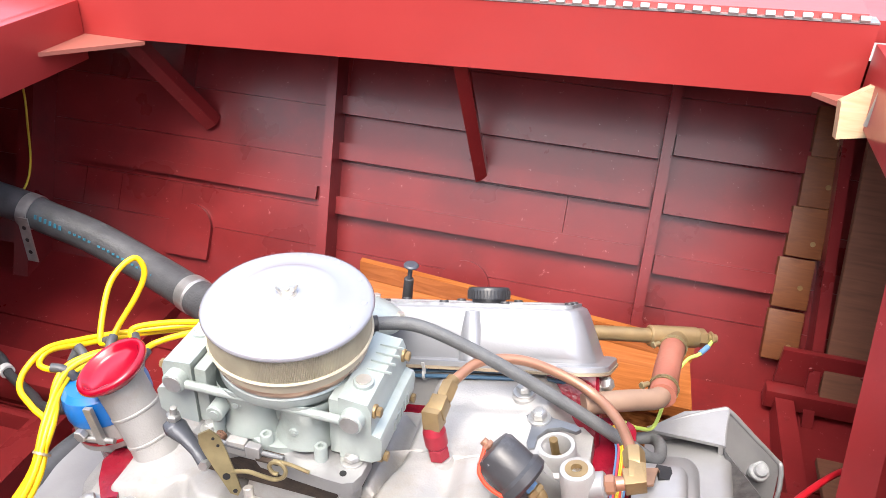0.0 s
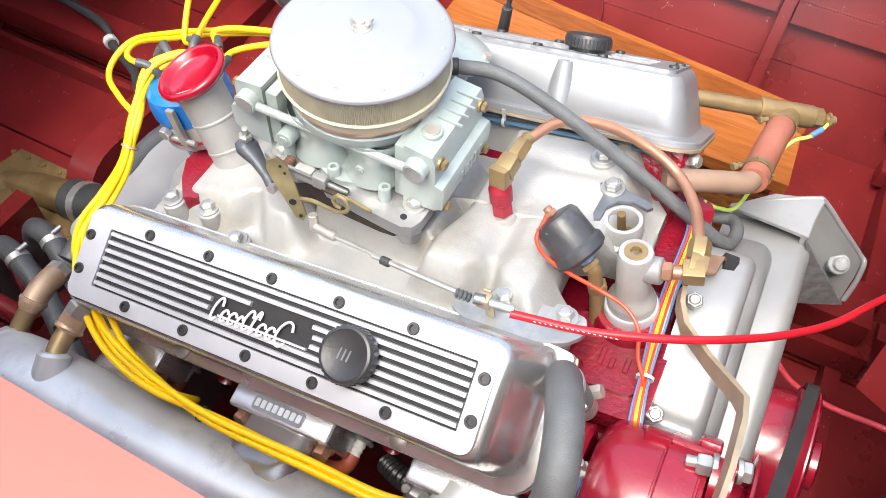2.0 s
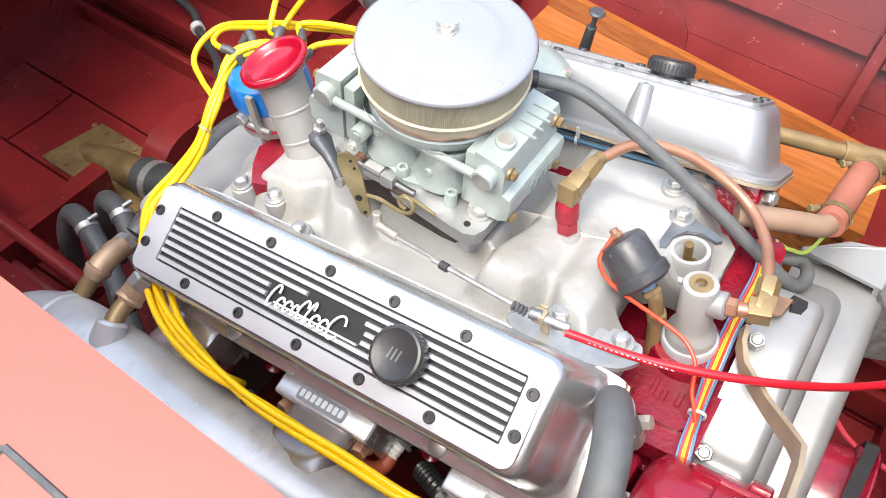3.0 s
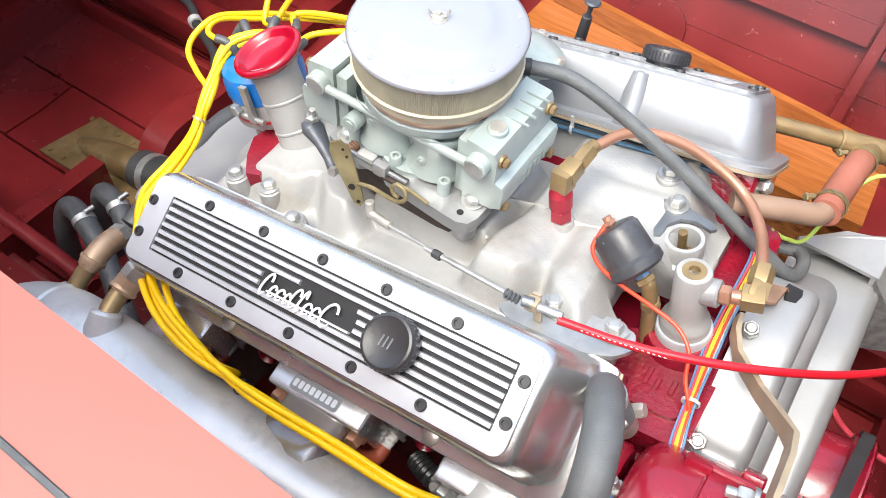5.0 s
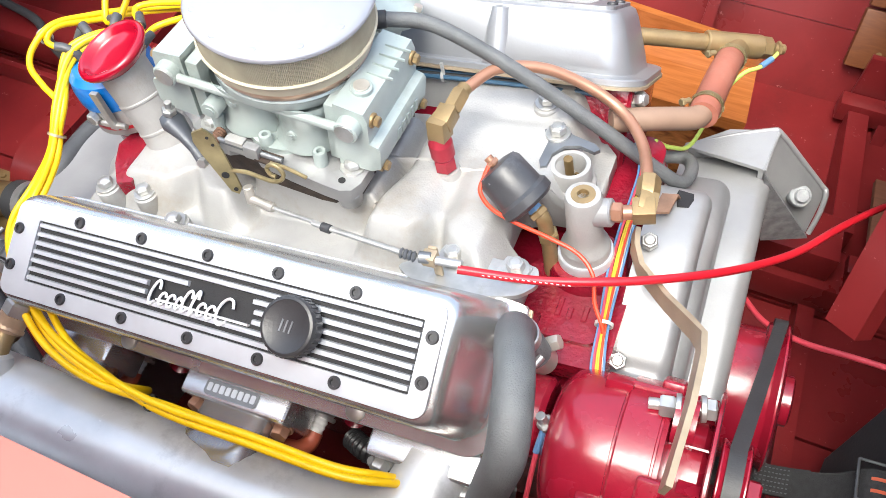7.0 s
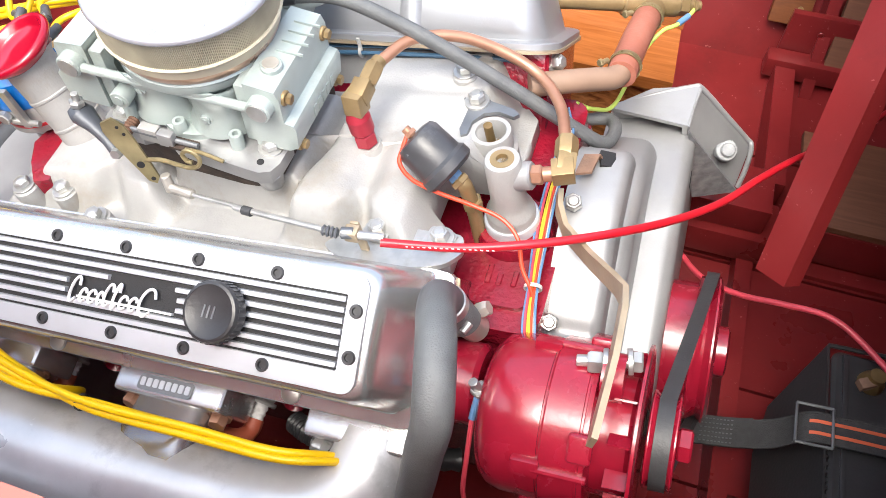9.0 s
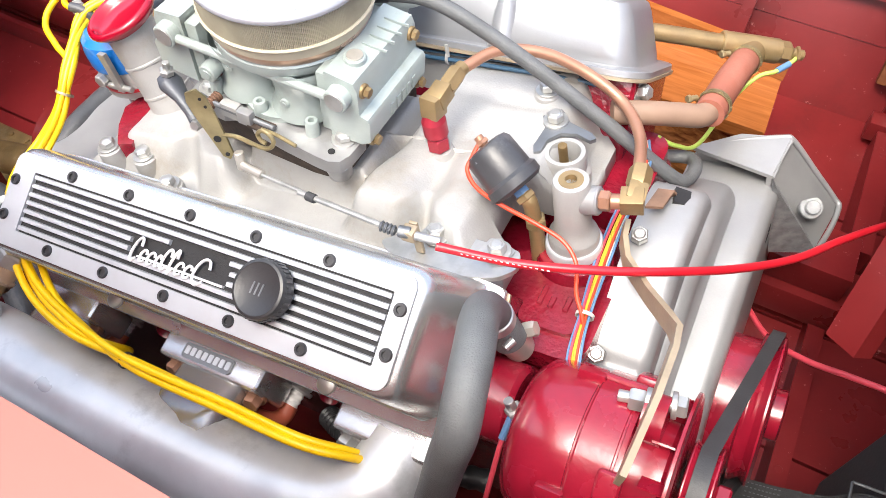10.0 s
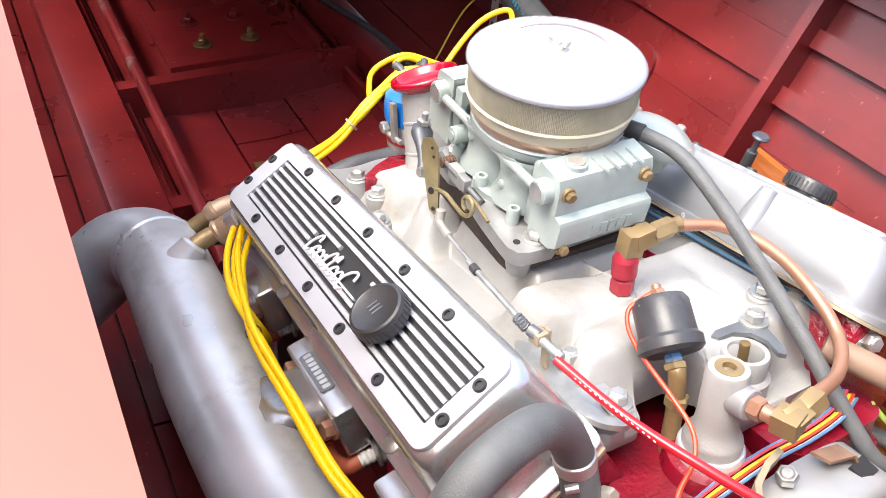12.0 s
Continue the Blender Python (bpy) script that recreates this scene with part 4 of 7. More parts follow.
out = [(-0.012, 0.028), (0.012, 0.028), (0.014, 0.008), (0.032, -0.016), (0.034, -0.026), (0.027, -0.027), (0.016, -0.012), (0.0, -0.006), (-0.016, -0.012), (-0.027, -0.027), (-0.034, -0.026), (-0.032, -0.016), (-0.014, 0.008)]
ca, sa = math.cos(radians(35)), math.sin(radians(35))
prism(bm, [(0.8 * (x * ca - y * sa), 0.8 * (x * sa + y * ca)) for x, y in out], 0, 0.004, T(0.206, 0.048, 0.5238))
part("fork_clamp", bm, DULL_STEEL, inl, "dark steel fork clamp", bevel=0.001)
bolt(inl, (0.199, 0.0575, 0.528), (0, 0, 1), 0.0078, 0.008)

# thermostat neck with hex plug
neck = thing("water_neck", "cast aluminium water neck with a brass hexagon plug", "water neck", m=ENG)
NX0, NY0 = 0.2465, -0.0255
bm = B()
lathe(bm, [(0.0215, 0.474), (0.0215, 0.486), (0.0205, 0.489), (0.0175, 0.492), (0.0158, 0.5), (0.0152, 0.508), (0.0152, 0.546), (0.014, 0.549), (0.0098, 0.5495), (0.0095, 0.546), (0, 0.546)], T(NX0, NY0, 0), 40)
body = part("body", bm, CAST, neck)
bm = B()
rod(bm, (NX0, NY0, 0.528), (NX0 + 0.0235, NY0 + 0.001, 0.5325), 0.0118, 24)
part("side_outlet", bm, SILVER_PAINT, neck)
bm = B()
lathe(bm, [(0.01, 0.544), (0.01, 0.55), (0.0048, 0.5503), (0.0045, 0.546), (0, 0.546)], T(NX0, NY0, 0), 24)
part("hex_plug", bm, BRASS, neck)
bm = B()
lathe(bm, [(0.0245, 0.469), (0.0245, 0.4775), (0.0235, 0.479), (0, 0.479)], T(NX0, NY0, 0), 36)
part("gasket_ring", bm, BRUSHED, neck)
bm = B()
hexbar(bm, (NX0 + 0.0225, NY0 + 0.001, 0.5325), (NX0 + 0.0315, NY0 + 0.002, 0.5335), 0.0085)
rod(bm, (NX0 + 0.031, NY0 + 0.002, 0.5335), (NX0 + 0.043, NY0 + 0.005, 0.534), 0.0062, 16)
part("union", bm, COPPER, neck, "copper union nut")

# copper pipe with brass elbows
pipe = thing("copper_pipe", "bent copper pipe with brass elbows over the manifold", "pipe", m=ENG)
bm = B()
tube(bm, [(0.1243, 0.036, 0.584), (0.143, 0.072, 0.5815), (0.178, 0.0945, 0.5685), (0.2156, 0.1025, 0.5463), (0.248, 0.094, 0.53), (0.2735, 0.0595, 0.5295), (0.2895, 0.01, 0.541)], 0.0051, n=16)
part("tube", bm, COPPER, pipe)
bm = B()
box(bm, 0.0165, 0.0165, 0.02, axis_m((0.1165, -0.003, 0.575), (0.05, 0.1, 1), radians(20)))
box(bm, 0.0155, 0.0155, 0.018, axis_m((0.119, 0.006, 0.579), (0.1, 0.95, 0.2)))
hexbar(bm, (0.1215, 0.013, 0.581), (0.1235, 0.033, 0.5845), 0.0088)
rod(bm, (0.1234, 0.032, 0.5843), (0.1252, 0.04, 0.5845), 0.0066)
part("elbow", bm, BRASS, pipe, bevel=0.001)
bm = B()
box(bm, 0.0165, 0.0165, 0.018, axis_m((0.2935, -0.0185, 0.5345), (1, 0.25, 0.05), radians(10)))
box(bm, 0.015, 0.015, 0.016, axis_m((0.294, -0.012, 0.536), (-0.08, 0.95, 0.2), radians(15)))
hexbar(bm, (0.293, -0.006, 0.537), (0.2905, 0.0125, 0.5405), 0.0096)
part("elbow", bm, BRASS, pipe, bevel=0.001)
bm = B()
z0 = manifold_z(0.115, -0.005)
lathe(bm, [(0.0085, z0 + 0.001), (0.0102, z0 + 0.003), (0.0102, 0.541), (0.0085, 0.5425), (0.0085, 0.5445), (0, 0.5445)], T(0.115, -0.005, 0), 6)
lathe(bm, [(0.0088, 0.543), (0.0108, 0.5455), (0.0108, 0.56), (0.0094, 0.5635), (0.0072, 0.567), (0, 0.567)], T(0.115, -0.005, 0) @ Matrix.Rotation(radians(24), 4, "Z"), 24)
part("red_fitting", bm, FIT_RED, pipe, "red anodised hexagon hose fitting", angle=20)
bm = B()
lathe(bm, [(0.0145, z0 - 0.006), (0.0125, z0 - 0.001), (0.0115, z0 + 0.001), (0, z0 + 0.001)], T(0.115, -0.005, 0), 28)
part("boss", bm, CAST, pipe)

# oil pressure sender
snd = thing("pressure_sender", "black canister pressure sender with a brass neck and a red wire", "sender", m=ENG)
d = Vector((-0.042, 0.014, 0.037)).normalized()
top = Vector((0.1725, -0.0238, 0.5636))
bm = B()
lathe(bm, [(0, 0), (0.021, 0), (0.0245, 0.003), (0.0245, 0.0105), (0.0218, 0.0135), (0.0212, 0.038), (0.0185, 0.0425), (0.012, 0.044), (0, 0.044)], axis_m(top - d * 0.044, d), 36)
part("canister", bm, CAN, snd)
bm = B()
rod(bm, top, top + d * 0.009, 0.0038, 12)
hexbar(bm, top + d * 0.001, top + d * 0.005, 0.006)
part("terminal", bm, COPPER, snd)
bm = B()
low_ = top - d * 0.044
hexbar(bm, low_, low_ - d * 0.008, 0.0068)
part("blue_sealed_thread", bm, BLUE_WIRE, snd, "blue thread sealant")
bm = B()
tube(bm, [low_ - d * 0.006, low_ - d * 0.014, Vector((0.2165, -0.0375, 0.515)), Vector((0.218, -0.037, 0.49)), Vector((0.218, -0.037, 0.44))], 0.0066, n=14, per=5)
hexbar(bm, low_ - d * 0.006, low_ - d * 0.012, 0.0088)
hexbar(bm, (0.218, -0.037, 0.508), (0.218, -0.037, 0.498), 0.0092)
part("brass_neck", bm, BRASS, snd)
bm = B()
tube(bm, [top + d * 0.005, (0.1672, -0.036, 0.561), (0.1671, -0.047, 0.555), (0.1776, -0.0526, 0.5432), (0.1985, -0.0516, 0.5289), (0.224, -0.0498, 0.516), (0.2482, -0.0521, 0.506), (0.2635, -0.063, 0.4962), (0.2697, -0.0796, 0.48), (0.2806, -0.0949, 0.4617), (0.285, -0.12, 0.42)], 0.0019, n=8)
part("wire", bm, ORANGE_WIRE, snd)

# carburettor, level while the engine leans
carb = thing("carburettor", "pale grey-green four-barrel carburettor with brass screws", "carburettor")
# the spacer's dark colour paints in the shadow below the throttle plate
bm = B()
prism(bm, [(-0.078, -0.056), (0.06, -0.058), (0.08, -0.052), (0.082, 0.07), (-0.078, 0.07)], 0.52, 0.5515)
part("spacer", bm, GASKET_AND_SHADE, carb, "spacer under the carburettor, coloured dark to stand for shade", bevel=0.002)
bm = B()
prism(bm, [(-0.076, -0.063), (0.05, -0.063), (0.058, -0.074), (0.084, -0.073), (0.09, -0.058), (0.086, 0.068), (-0.076, 0.068)], 0.5518, 0.5552)
part("gasket", bm, GASKET_AND_SHADE, carb, "dark brown gasket")
bm = B()
prism(bm, [(-0.075, -0.062), (-0.055, -0.068), (-0.036, -0.069), (-0.028, -0.064), (-0.012, -0.064), (-0.004, -0.07), (0.03, -0.0745), (0.064, -0.0775), (0.078, -0.078), (0.087, -0.074), (0.091, -0.064), (0.092, -0.04), (0.086, -0.03), (0.084, 0.062), (-0.075, 0.062)], 0.5575, 0.572)
part("throttle_plate", bm, THROTTLE_CAST, carb, "dull metal throttle plate", bevel=0.0025, seg=3)
bm = B()
rod(bm, (0.078, -0.064, 0.558), (0.08, -0.064, 0.542), 0.0125, 20, r2=0.01)
part("corner_leg", bm, THROTTLE_CAST, carb)
# flat black disc, the shade of a hole put into its colour
bm = B()
lathe(bm, [(0.0032, 0), (0.0032, 0.0006), (0, 0.0006)], T(0.075, -0.067, 0.572), 14)
part("corner_hole", bm, DARK_GROOVE, carb)
# raised dark pad, its colour imitating the shade of a pocket
bm = B()
block(bm, -0.004, 0.018, -0.0765, -0.064, 0.5722, 0.5745)
part("pocket_shade", bm, GASKET_AND_SHADE, carb)
# scalloped flange and round throttle barrels
bm = B()
rim_ = []
for k in range(72):
    a = 2 * math.pi * k / 72
    rim_.append((0.058 * math.cos(a) * (1 + 0.06 * math.cos(4 * a)), (0.056 + 0.0065 * abs(math.cos(2.5 * a + 0.4))) * math.sin(a)))
prism(bm, rim_, 0.572, 0.578)
part("flange", bm, CARB, carb, bevel=0.0012, seg=2)
bm = B()
prism(bm, round_rect(-0.052, 0.052, -0.036, 0.044, 0.016), 0.577, 0.62)
for sx in (-1, 1):
    for sy in (-1, 1):
        lathe(bm, [(0.0305, 0.577), (0.03, 0.58), (0.0262, 0.588), (0.0245, 0.6), (0.026, 0.612), (0.031, 0.622), (0.031, 0.63)], T(sx * 0.027, sy * 0.029, 0), 36)
prism(bm, round_rect(-0.05, 0.05, -0.046, 0.046, 0.02), 0.612, 0.636)
lathe(bm, [(0.06, 0.622), (0.066, 0.63), (0.064, 0.64), (0.0625, 0.652), (0, 0.652)], ID, 48)
part("main_body", bm, CARB, carb, angle=50)
for x, y in ((-0.052, -0.052), (-0.002, -0.057), (0.05, -0.056), (0.05, 0.055)):
    bm = B()
    lathe(bm, [(0.0062, 0.572), (0.006, 0.586), (0.0052, 0.5875), (0.0028, 0.5875), (0.0026, 0.583), (0, 0.583)], T(x, y, 0), 18)
    part("screw_lug", bm, CARB, carb)
for sgn in (-1, 1):
    bm = B()
    off = 0.0 if sgn > 0 else -0.008
    xm = sgn * 0.056 + off * 0.6
    block(bm, min(xm, xm + sgn * 0.012), max(xm, xm + sgn * 0.012), -0.049, 0.046, 0.576, 0.638)
    part("metering_block", bm, CARB, carb, bevel=0.0015)
    bm = B()
    prof = [(0.066, 0.574), (0.096, 0.576), (0.1045, 0.582), (0.1055, 0.6035), (0.1035, 0.607), (0.096, 0.609), (0.0955, 0.634), (0.0925, 0.6415), (0.066, 0.644)]
    m = Matrix(((sgn, 0, 0, off), (0, 0, 1, 0), (0, 1, 0, 0), (0, 0, 0, 1)))
    prism(bm, prof, -0.051, 0.045, m)
    bowl = part("fuel_bowl", bm, CARB, carb, bevel=0.003, seg=3)
    bm = B()
    for k in range(4):
        block(bm, sgn * 0.077 - 0.001, sgn * 0.098 + 0.001, -0.008 + 0.012 * k, -0.0068 + 0.012 * k, 0.6425, 0.6448) if sgn > 0 else None
    if sgn > 0:
        part("rib", bm, CARB, bowl)
    else:
        bm.free()
    if sgn > 0:
        bm = B()
        for k, w in enumerate((0.004, 0.006, 0.004, 0.004, 0.005)):
            block(bm, 0.1046, 0.1062, -0.016 + 0.009 * k, -0.016 + 0.009 * k + w, 0.585, 0.597)
        part("cast_marks", bm, CARB, bowl)
    for y in (-0.042, 0.037):
        for z in (0.5785, 0.629):
            xx = sgn * (0.102 if z < 0.6 else 0.096) + off
            bm = B()
            rod(bm, (xx - sgn * 0.004, y, z), (xx + sgn * 0.002, y, z), 0.0064, 16)
            hexbar(bm, (xx + sgn * 0.002, y, z), (xx + sgn * 0.0065, y, z), 0.0048)
            part("bowl_screw", bm, BRASS, bowl)
    bm = B()
    rod(bm, (sgn * 0.08 + off, -0.01 * sgn - 0.016, 0.64), (sgn * 0.08 + off, -0.01 * sgn - 0.016, 0.6465), 0.0092, 20)
    part("sight_boss", bm, CARB, bowl)
    bm = B()
    rod(bm, (sgn * 0.08 + off, -0.01 * sgn - 0.016, 0.646), (sgn * 0.08 + off, -0.01 * sgn - 0.016, 0.6478), 0.0068, 20)
    part("needle_nut", bm, NUT, bowl)
    bm = B()
    rod(bm, (sgn * 0.08 + off, -0.03, 0.6255), (sgn * 0.08 + off, -0.0615, 0.6255), 0.0108, 24)
    part("inlet_boss", bm, CARB, bowl)
    bm = B()
    rod(bm, (sgn * 0.08 + off, -0.061, 0.6255), (sgn * 0.08 + off, -0.0623, 0.6255), 0.0086, 24)
    part("inlet_plug", bm, STEEL, bowl)
bm = B()
rod(bm, (-0.088, -0.056, 0.624), (0.08, -0.056, 0.624), 0.0042, 14)
part("fuel_rod", bm, CARB, carb)
for x, y, z, r, h in ((-0.048, -0.05, 0.603, 0.0085, 0.014), (-0.03, -0.05, 0.612, 0.005, 0.006), (0.024, -0.053, 0.594, 0.0045, 0.003)):
    bm = B()
    rod(bm, (x, y + 0.012, z), (x, y - h, z), r, 16)
    lathe(bm, [(r * 0.5, 0), (r * 0.5, 0.001), (0, 0.001)], axis_m((x, y - h, z), (0, -1, 0)), 12)
    part("casting_boss", bm, CARB, carb)
for x, y in ((0.077, -0.05), (-0.06, -0.052), (0.07, 0.048), (-0.06, 0.05)):
    bolt(carb, (x, y, 0.5722), (0, 0, 1), 0.0075, 0.006)
bm = B()
dm = axis_m((0.034, 0.112, 0.612), (0.1, 0.25, 1))
lathe(bm, [(0, -0.03), (0.02, -0.03), (0.024, -0.012), (0.036, -0.008), (0.0375, -0.004), (0.0375, 0.002), (0.034, 0.004), (0.028, 0.008), (0.012, 0.013), (0, 0.0135)], dm, 40)
rod(bm, (0.03, 0.04, 0.6), (0.032, 0.1, 0.6), 0.014, 20)
part("choke_housing", bm, CARB, carb, bevel=0.0)
for k in range(4):
    bm = B()
    hexbar(bm, dm @ Vector((0.033 * math.cos(1.57 * k + 0.5), 0.033 * math.sin(1.57 * k + 0.5), 0.003)), dm @ Vector((0.033 * math.cos(1.57 * k + 0.5), 0.033 * math.sin(1.57 * k + 0.5), 0.009)), 0.0045)
    part("housing_screw", bm, NUT, carb)
# linkage on the near side
link = thing("throttle_linkage", "zinc plated throttle lever and links on the carburettor", "linkage")
bm = B()
u = (Vector((-0.0125, -0.0945, 0.542)) - Vector((-0.038, -0.092, 0.608))).normalized()
nn = Vector((0.25, -0.85, 0.4))
nn = (nn - u * nn.dot(u)).normalized()
m = Matrix((u, nn.cross(u), nn)).transposed().to_4x4()
m.translation = (-0.038, -0.092, 0.608)
px = [(-0.004, -0.006), (0.004, -0.009), (0.016, -0.009), (0.05, -0.006), (0.062, -0.005), (0.067, 0.0), (0.062, 0.005), (0.045, 0.007), (0.02, 0.009), (0.004, 0.009), (-0.005, 0.004)]
prism(bm, px, 0, 0.0025, m)
part("lever_plate", bm, ZINC, link, bevel=0.0006, seg=1)
# black discs on the solid lever imitate the dark of its holes
for x, y, r in ((0.004, 0.004, 0.0014), (0.012, 0.005, 0.0014), (0.044, -0.001, 0.0034), (0.061, 0.0, 0.002)):
    bm = B()
    rod(bm, m @ Vector((x, y, 0.002)), m @ Vector((x, y, 0.0032)), r, 12)
    part("hole_shade", bm, DARK_GROOVE, link)
bm = B()
tube(bm, [(-0.087, -0.0735, 0.592), (-0.08, -0.0765, 0.589), (-0.066, -0.082, 0.584), (-0.054, -0.087, 0.578), (-0.044, -0.0905, 0.57)], 0.01, n=12, radii=[0.009, 0.0115, 0.0075, 0.0065, 0.0085], flat=0.75)
part("dark_arm", bm, DARK_ARM, link, "dark cast lever arm")
bm = B()
rod(bm, (-0.083, -0.075, 0.594), (-0.082, -0.073, 0.61), 0.0032, 12)
hexbar(bm, (-0.083, -0.0745, 0.597), (-0.0825, -0.074, 0.603), 0.0065)
part("ball_stud", bm, STEEL, link)
bm = B()
tube(bm, [(-0.02, -0.0925, 0.57), (-0.004, -0.091, 0.5735), (0.008, -0.089, 0.57), (0.018, -0.087, 0.567), (0.026, -0.0855, 0.57), (0.029, -0.084, 0.577), (0.025, -0.083, 0.583), (0.018, -0.083, 0.584), (0.0135, -0.084, 0.579), (0.017, -0.0855, 0.574), (0.022, -0.0855, 0.573)], 0.002, n=8)
tube(bm, [(0.016, -0.081, 0.583), (0.03, -0.0805, 0.583), (0.05, -0.081, 0.5795)], 0.0018, n=8)
part("bent_link", bm, ZINC, link)
bm = B()
rod(bm, (-0.045, -0.06, 0.577), (-0.045, -0.074, 0.577), 0.0045, 16)
for k in range(5):
    lathe(bm, [(0.0046, 0), (0.0054, 0.001), (0.0046, 0.002)], axis_m((-0.045, -0.06 - 0.003 * k, 0.577), (0, -1, 0)), 16)
part("spring_drum", bm, RUSTY, link)
bm = B()
block(bm, -0.014, 0.0, -0.076, -0.068, 0.572, 0.586)
part("side_bracket", bm, THROTTLE_CAST, link, bevel=0.0015, seg=2)
bm = B()
tube(bm, [(-0.06, -0.066, 0.576), (-0.045, -0.07, 0.578), (-0.02, -0.071, 0.578), (0.02, -0.07, 0.576)], 0.0026, n=10)
part("throttle_shaft", bm, DULL_STEEL, link)
bm = B()
block(bm, -0.034, -0.016, -0.073, -0.064, 0.569, 0.584)
part("stop_lug", bm, CAST, link, bevel=0.0015)
bm = B()
hexbar(bm, (-0.044, -0.089, 0.571), (-0.0425, -0.099, 0.575), 0.005)
part("pivot_nut", bm, STEEL, link)

# air cleaner
LID = T(0, 0, 0.7) @ Matrix.Rotation(radians(3), 4, "X")
air = thing("air_cleaner", "round air cleaner with white metal lid and pleated paper element", "air cleaner", m=LID)
bm = B()
lathe(bm, [(0, 0.003), (0.04, 0.0028), (0.046, 0.0015), (0.05, -0.0008), (0.06, -0.0016), (0.0715, -0.003), (0.0755, -0.005), (0.0768, -0.0075), (0.0758, -0.0095), (0.074, -0.009), (0, -0.009)], ID, 96)
lid = part("lid", bm, LID_WHITE, air, angle=60)
for k in range(12):
    a = 2 * math.pi * (k + 0.4) / 12
    bm = B()
    lathe(bm, [(0.0036, -0.001), (0.003, -0.0002), (0.0015, 0.0), (0, 0.0)], Matrix.Rotation(a, 4, "Z") @ T(0.0675, 0, -0.0022), 12)
    part("dimple", bm, LID_WHITE, lid)
bm = B()
lathe(bm, [(0.0735, -0.0095), (0.0735, -0.036)], ID, 640, wave=lambda k: 1.0 if k % 2 else 0.988)
part("pleated_element", bm, PAPER, air, angle=5)
bm = B()
lathe(bm, [(0.071, -0.0355), (0.0742, -0.0355), (0.0752, -0.0368), (0.0745, -0.0385), (0.0728, -0.039), (0.0712, -0.0485), (0.068, -0.0485)], ID, 96)
part("seal", bm, SEAL, air)
bm = B()
lathe(bm, [(0.0712, -0.0485), (0.0708, -0.051), (0.069, -0.0555), (0.067, -0.0585), (0, -0.0585)], ID, 96)
part("base_pan", bm, PAN, air, "copper-coloured bottom pan", angle=50)
bm = B()
lathe(bm, [(0.067, -0.0585), (0.0685, -0.0603), (0.067, -0.063), (0.058, -0.0635)], ID, 96)
part("rim", bm, CARB, air)
bm = B()
rod(bm, (0, 0, 0), (0, 0, 0.009), 0.0024, 12)
lathe(bm, [(0.0055, 0.002), (0.0058, 0.004), (0.004, 0.0065), (0, 0.0068)], ID, 16)
for s in (-1, 1):
    tube(bm, [(s * 0.002, s * 0.001, 0.0045), (s * 0.0055, s * 0.003, 0.006), (s * 0.0075, s * 0.004, 0.0095), (s * 0.0072, s * 0.004, 0.0105)], 0.0021, n=8, per=4, flat=0.6)
lathe(bm, [(0.0085, 0.0025), (0.0085, 0.0034), (0, 0.0034)], ID, 24)
part("wing_nut", bm, NUT, air)

# breather hose
hose = thing("breather_hose", "grey ribbed rubber breather hose", "hose", m=ENG)
bm = B()
tube(bm, [(0.0465, 0.0568, 0.6334), (0.0855, 0.0701, 0.6233), (0.133, 0.0744, 0.596), (0.1846, 0.0768, 0.5591), (0.2349, 0.0796, 0.5185), (0.2779, 0.0843, 0.4788), (0.3022, 0.0975, 0.448), (0.308, 0.125, 0.436), (0.3, 0.149, 0.4281), (0.277, 0.15, 0.425), (0.255, 0.14, 0.425)], 0.0066, n=16)
part("tube", bm, BRAID, hose)
bm = B()
rod(bm, (0.035, 0.05, 0.635), (0.052, 0.058, 0.6332), 0.0078, 20)
part("end_collar", bm, BLACK_RUBBER, hose)

# exhaust manifold: a fat cast log with three ports
exh = thing("exhaust_manifold", "fat polished cast aluminium exhaust manifold with three ports", "exhaust manifold", m=ENG)
bm = B()
tube(bm, [(-0.412, -0.44, 0.315), (-0.401, -0.39, 0.363), (-0.386, -0.347, 0.402), (-0.357, -0.319, 0.4165), (-0.322, -0.307, 0.4205), (-0.269, -0.305, 0.4205), (-0.093, -0.3055, 0.4), (0.053, -0.299, 0.382), (0.11, -0.295, 0.386), (0.15, -0.282, 0.394), (0.172, -0.257, 0.405), (0.178, -0.222, 0.415)], 0.056, n=40, per=8,
     radii=[0.047, 0.048, 0.0495, 0.05, 0.0495, 0.0495, 0.0495, 0.049, 0.046, 0.04, 0.035, 0.032])
part("log", bm, EXHAUST, exh, angle=60)
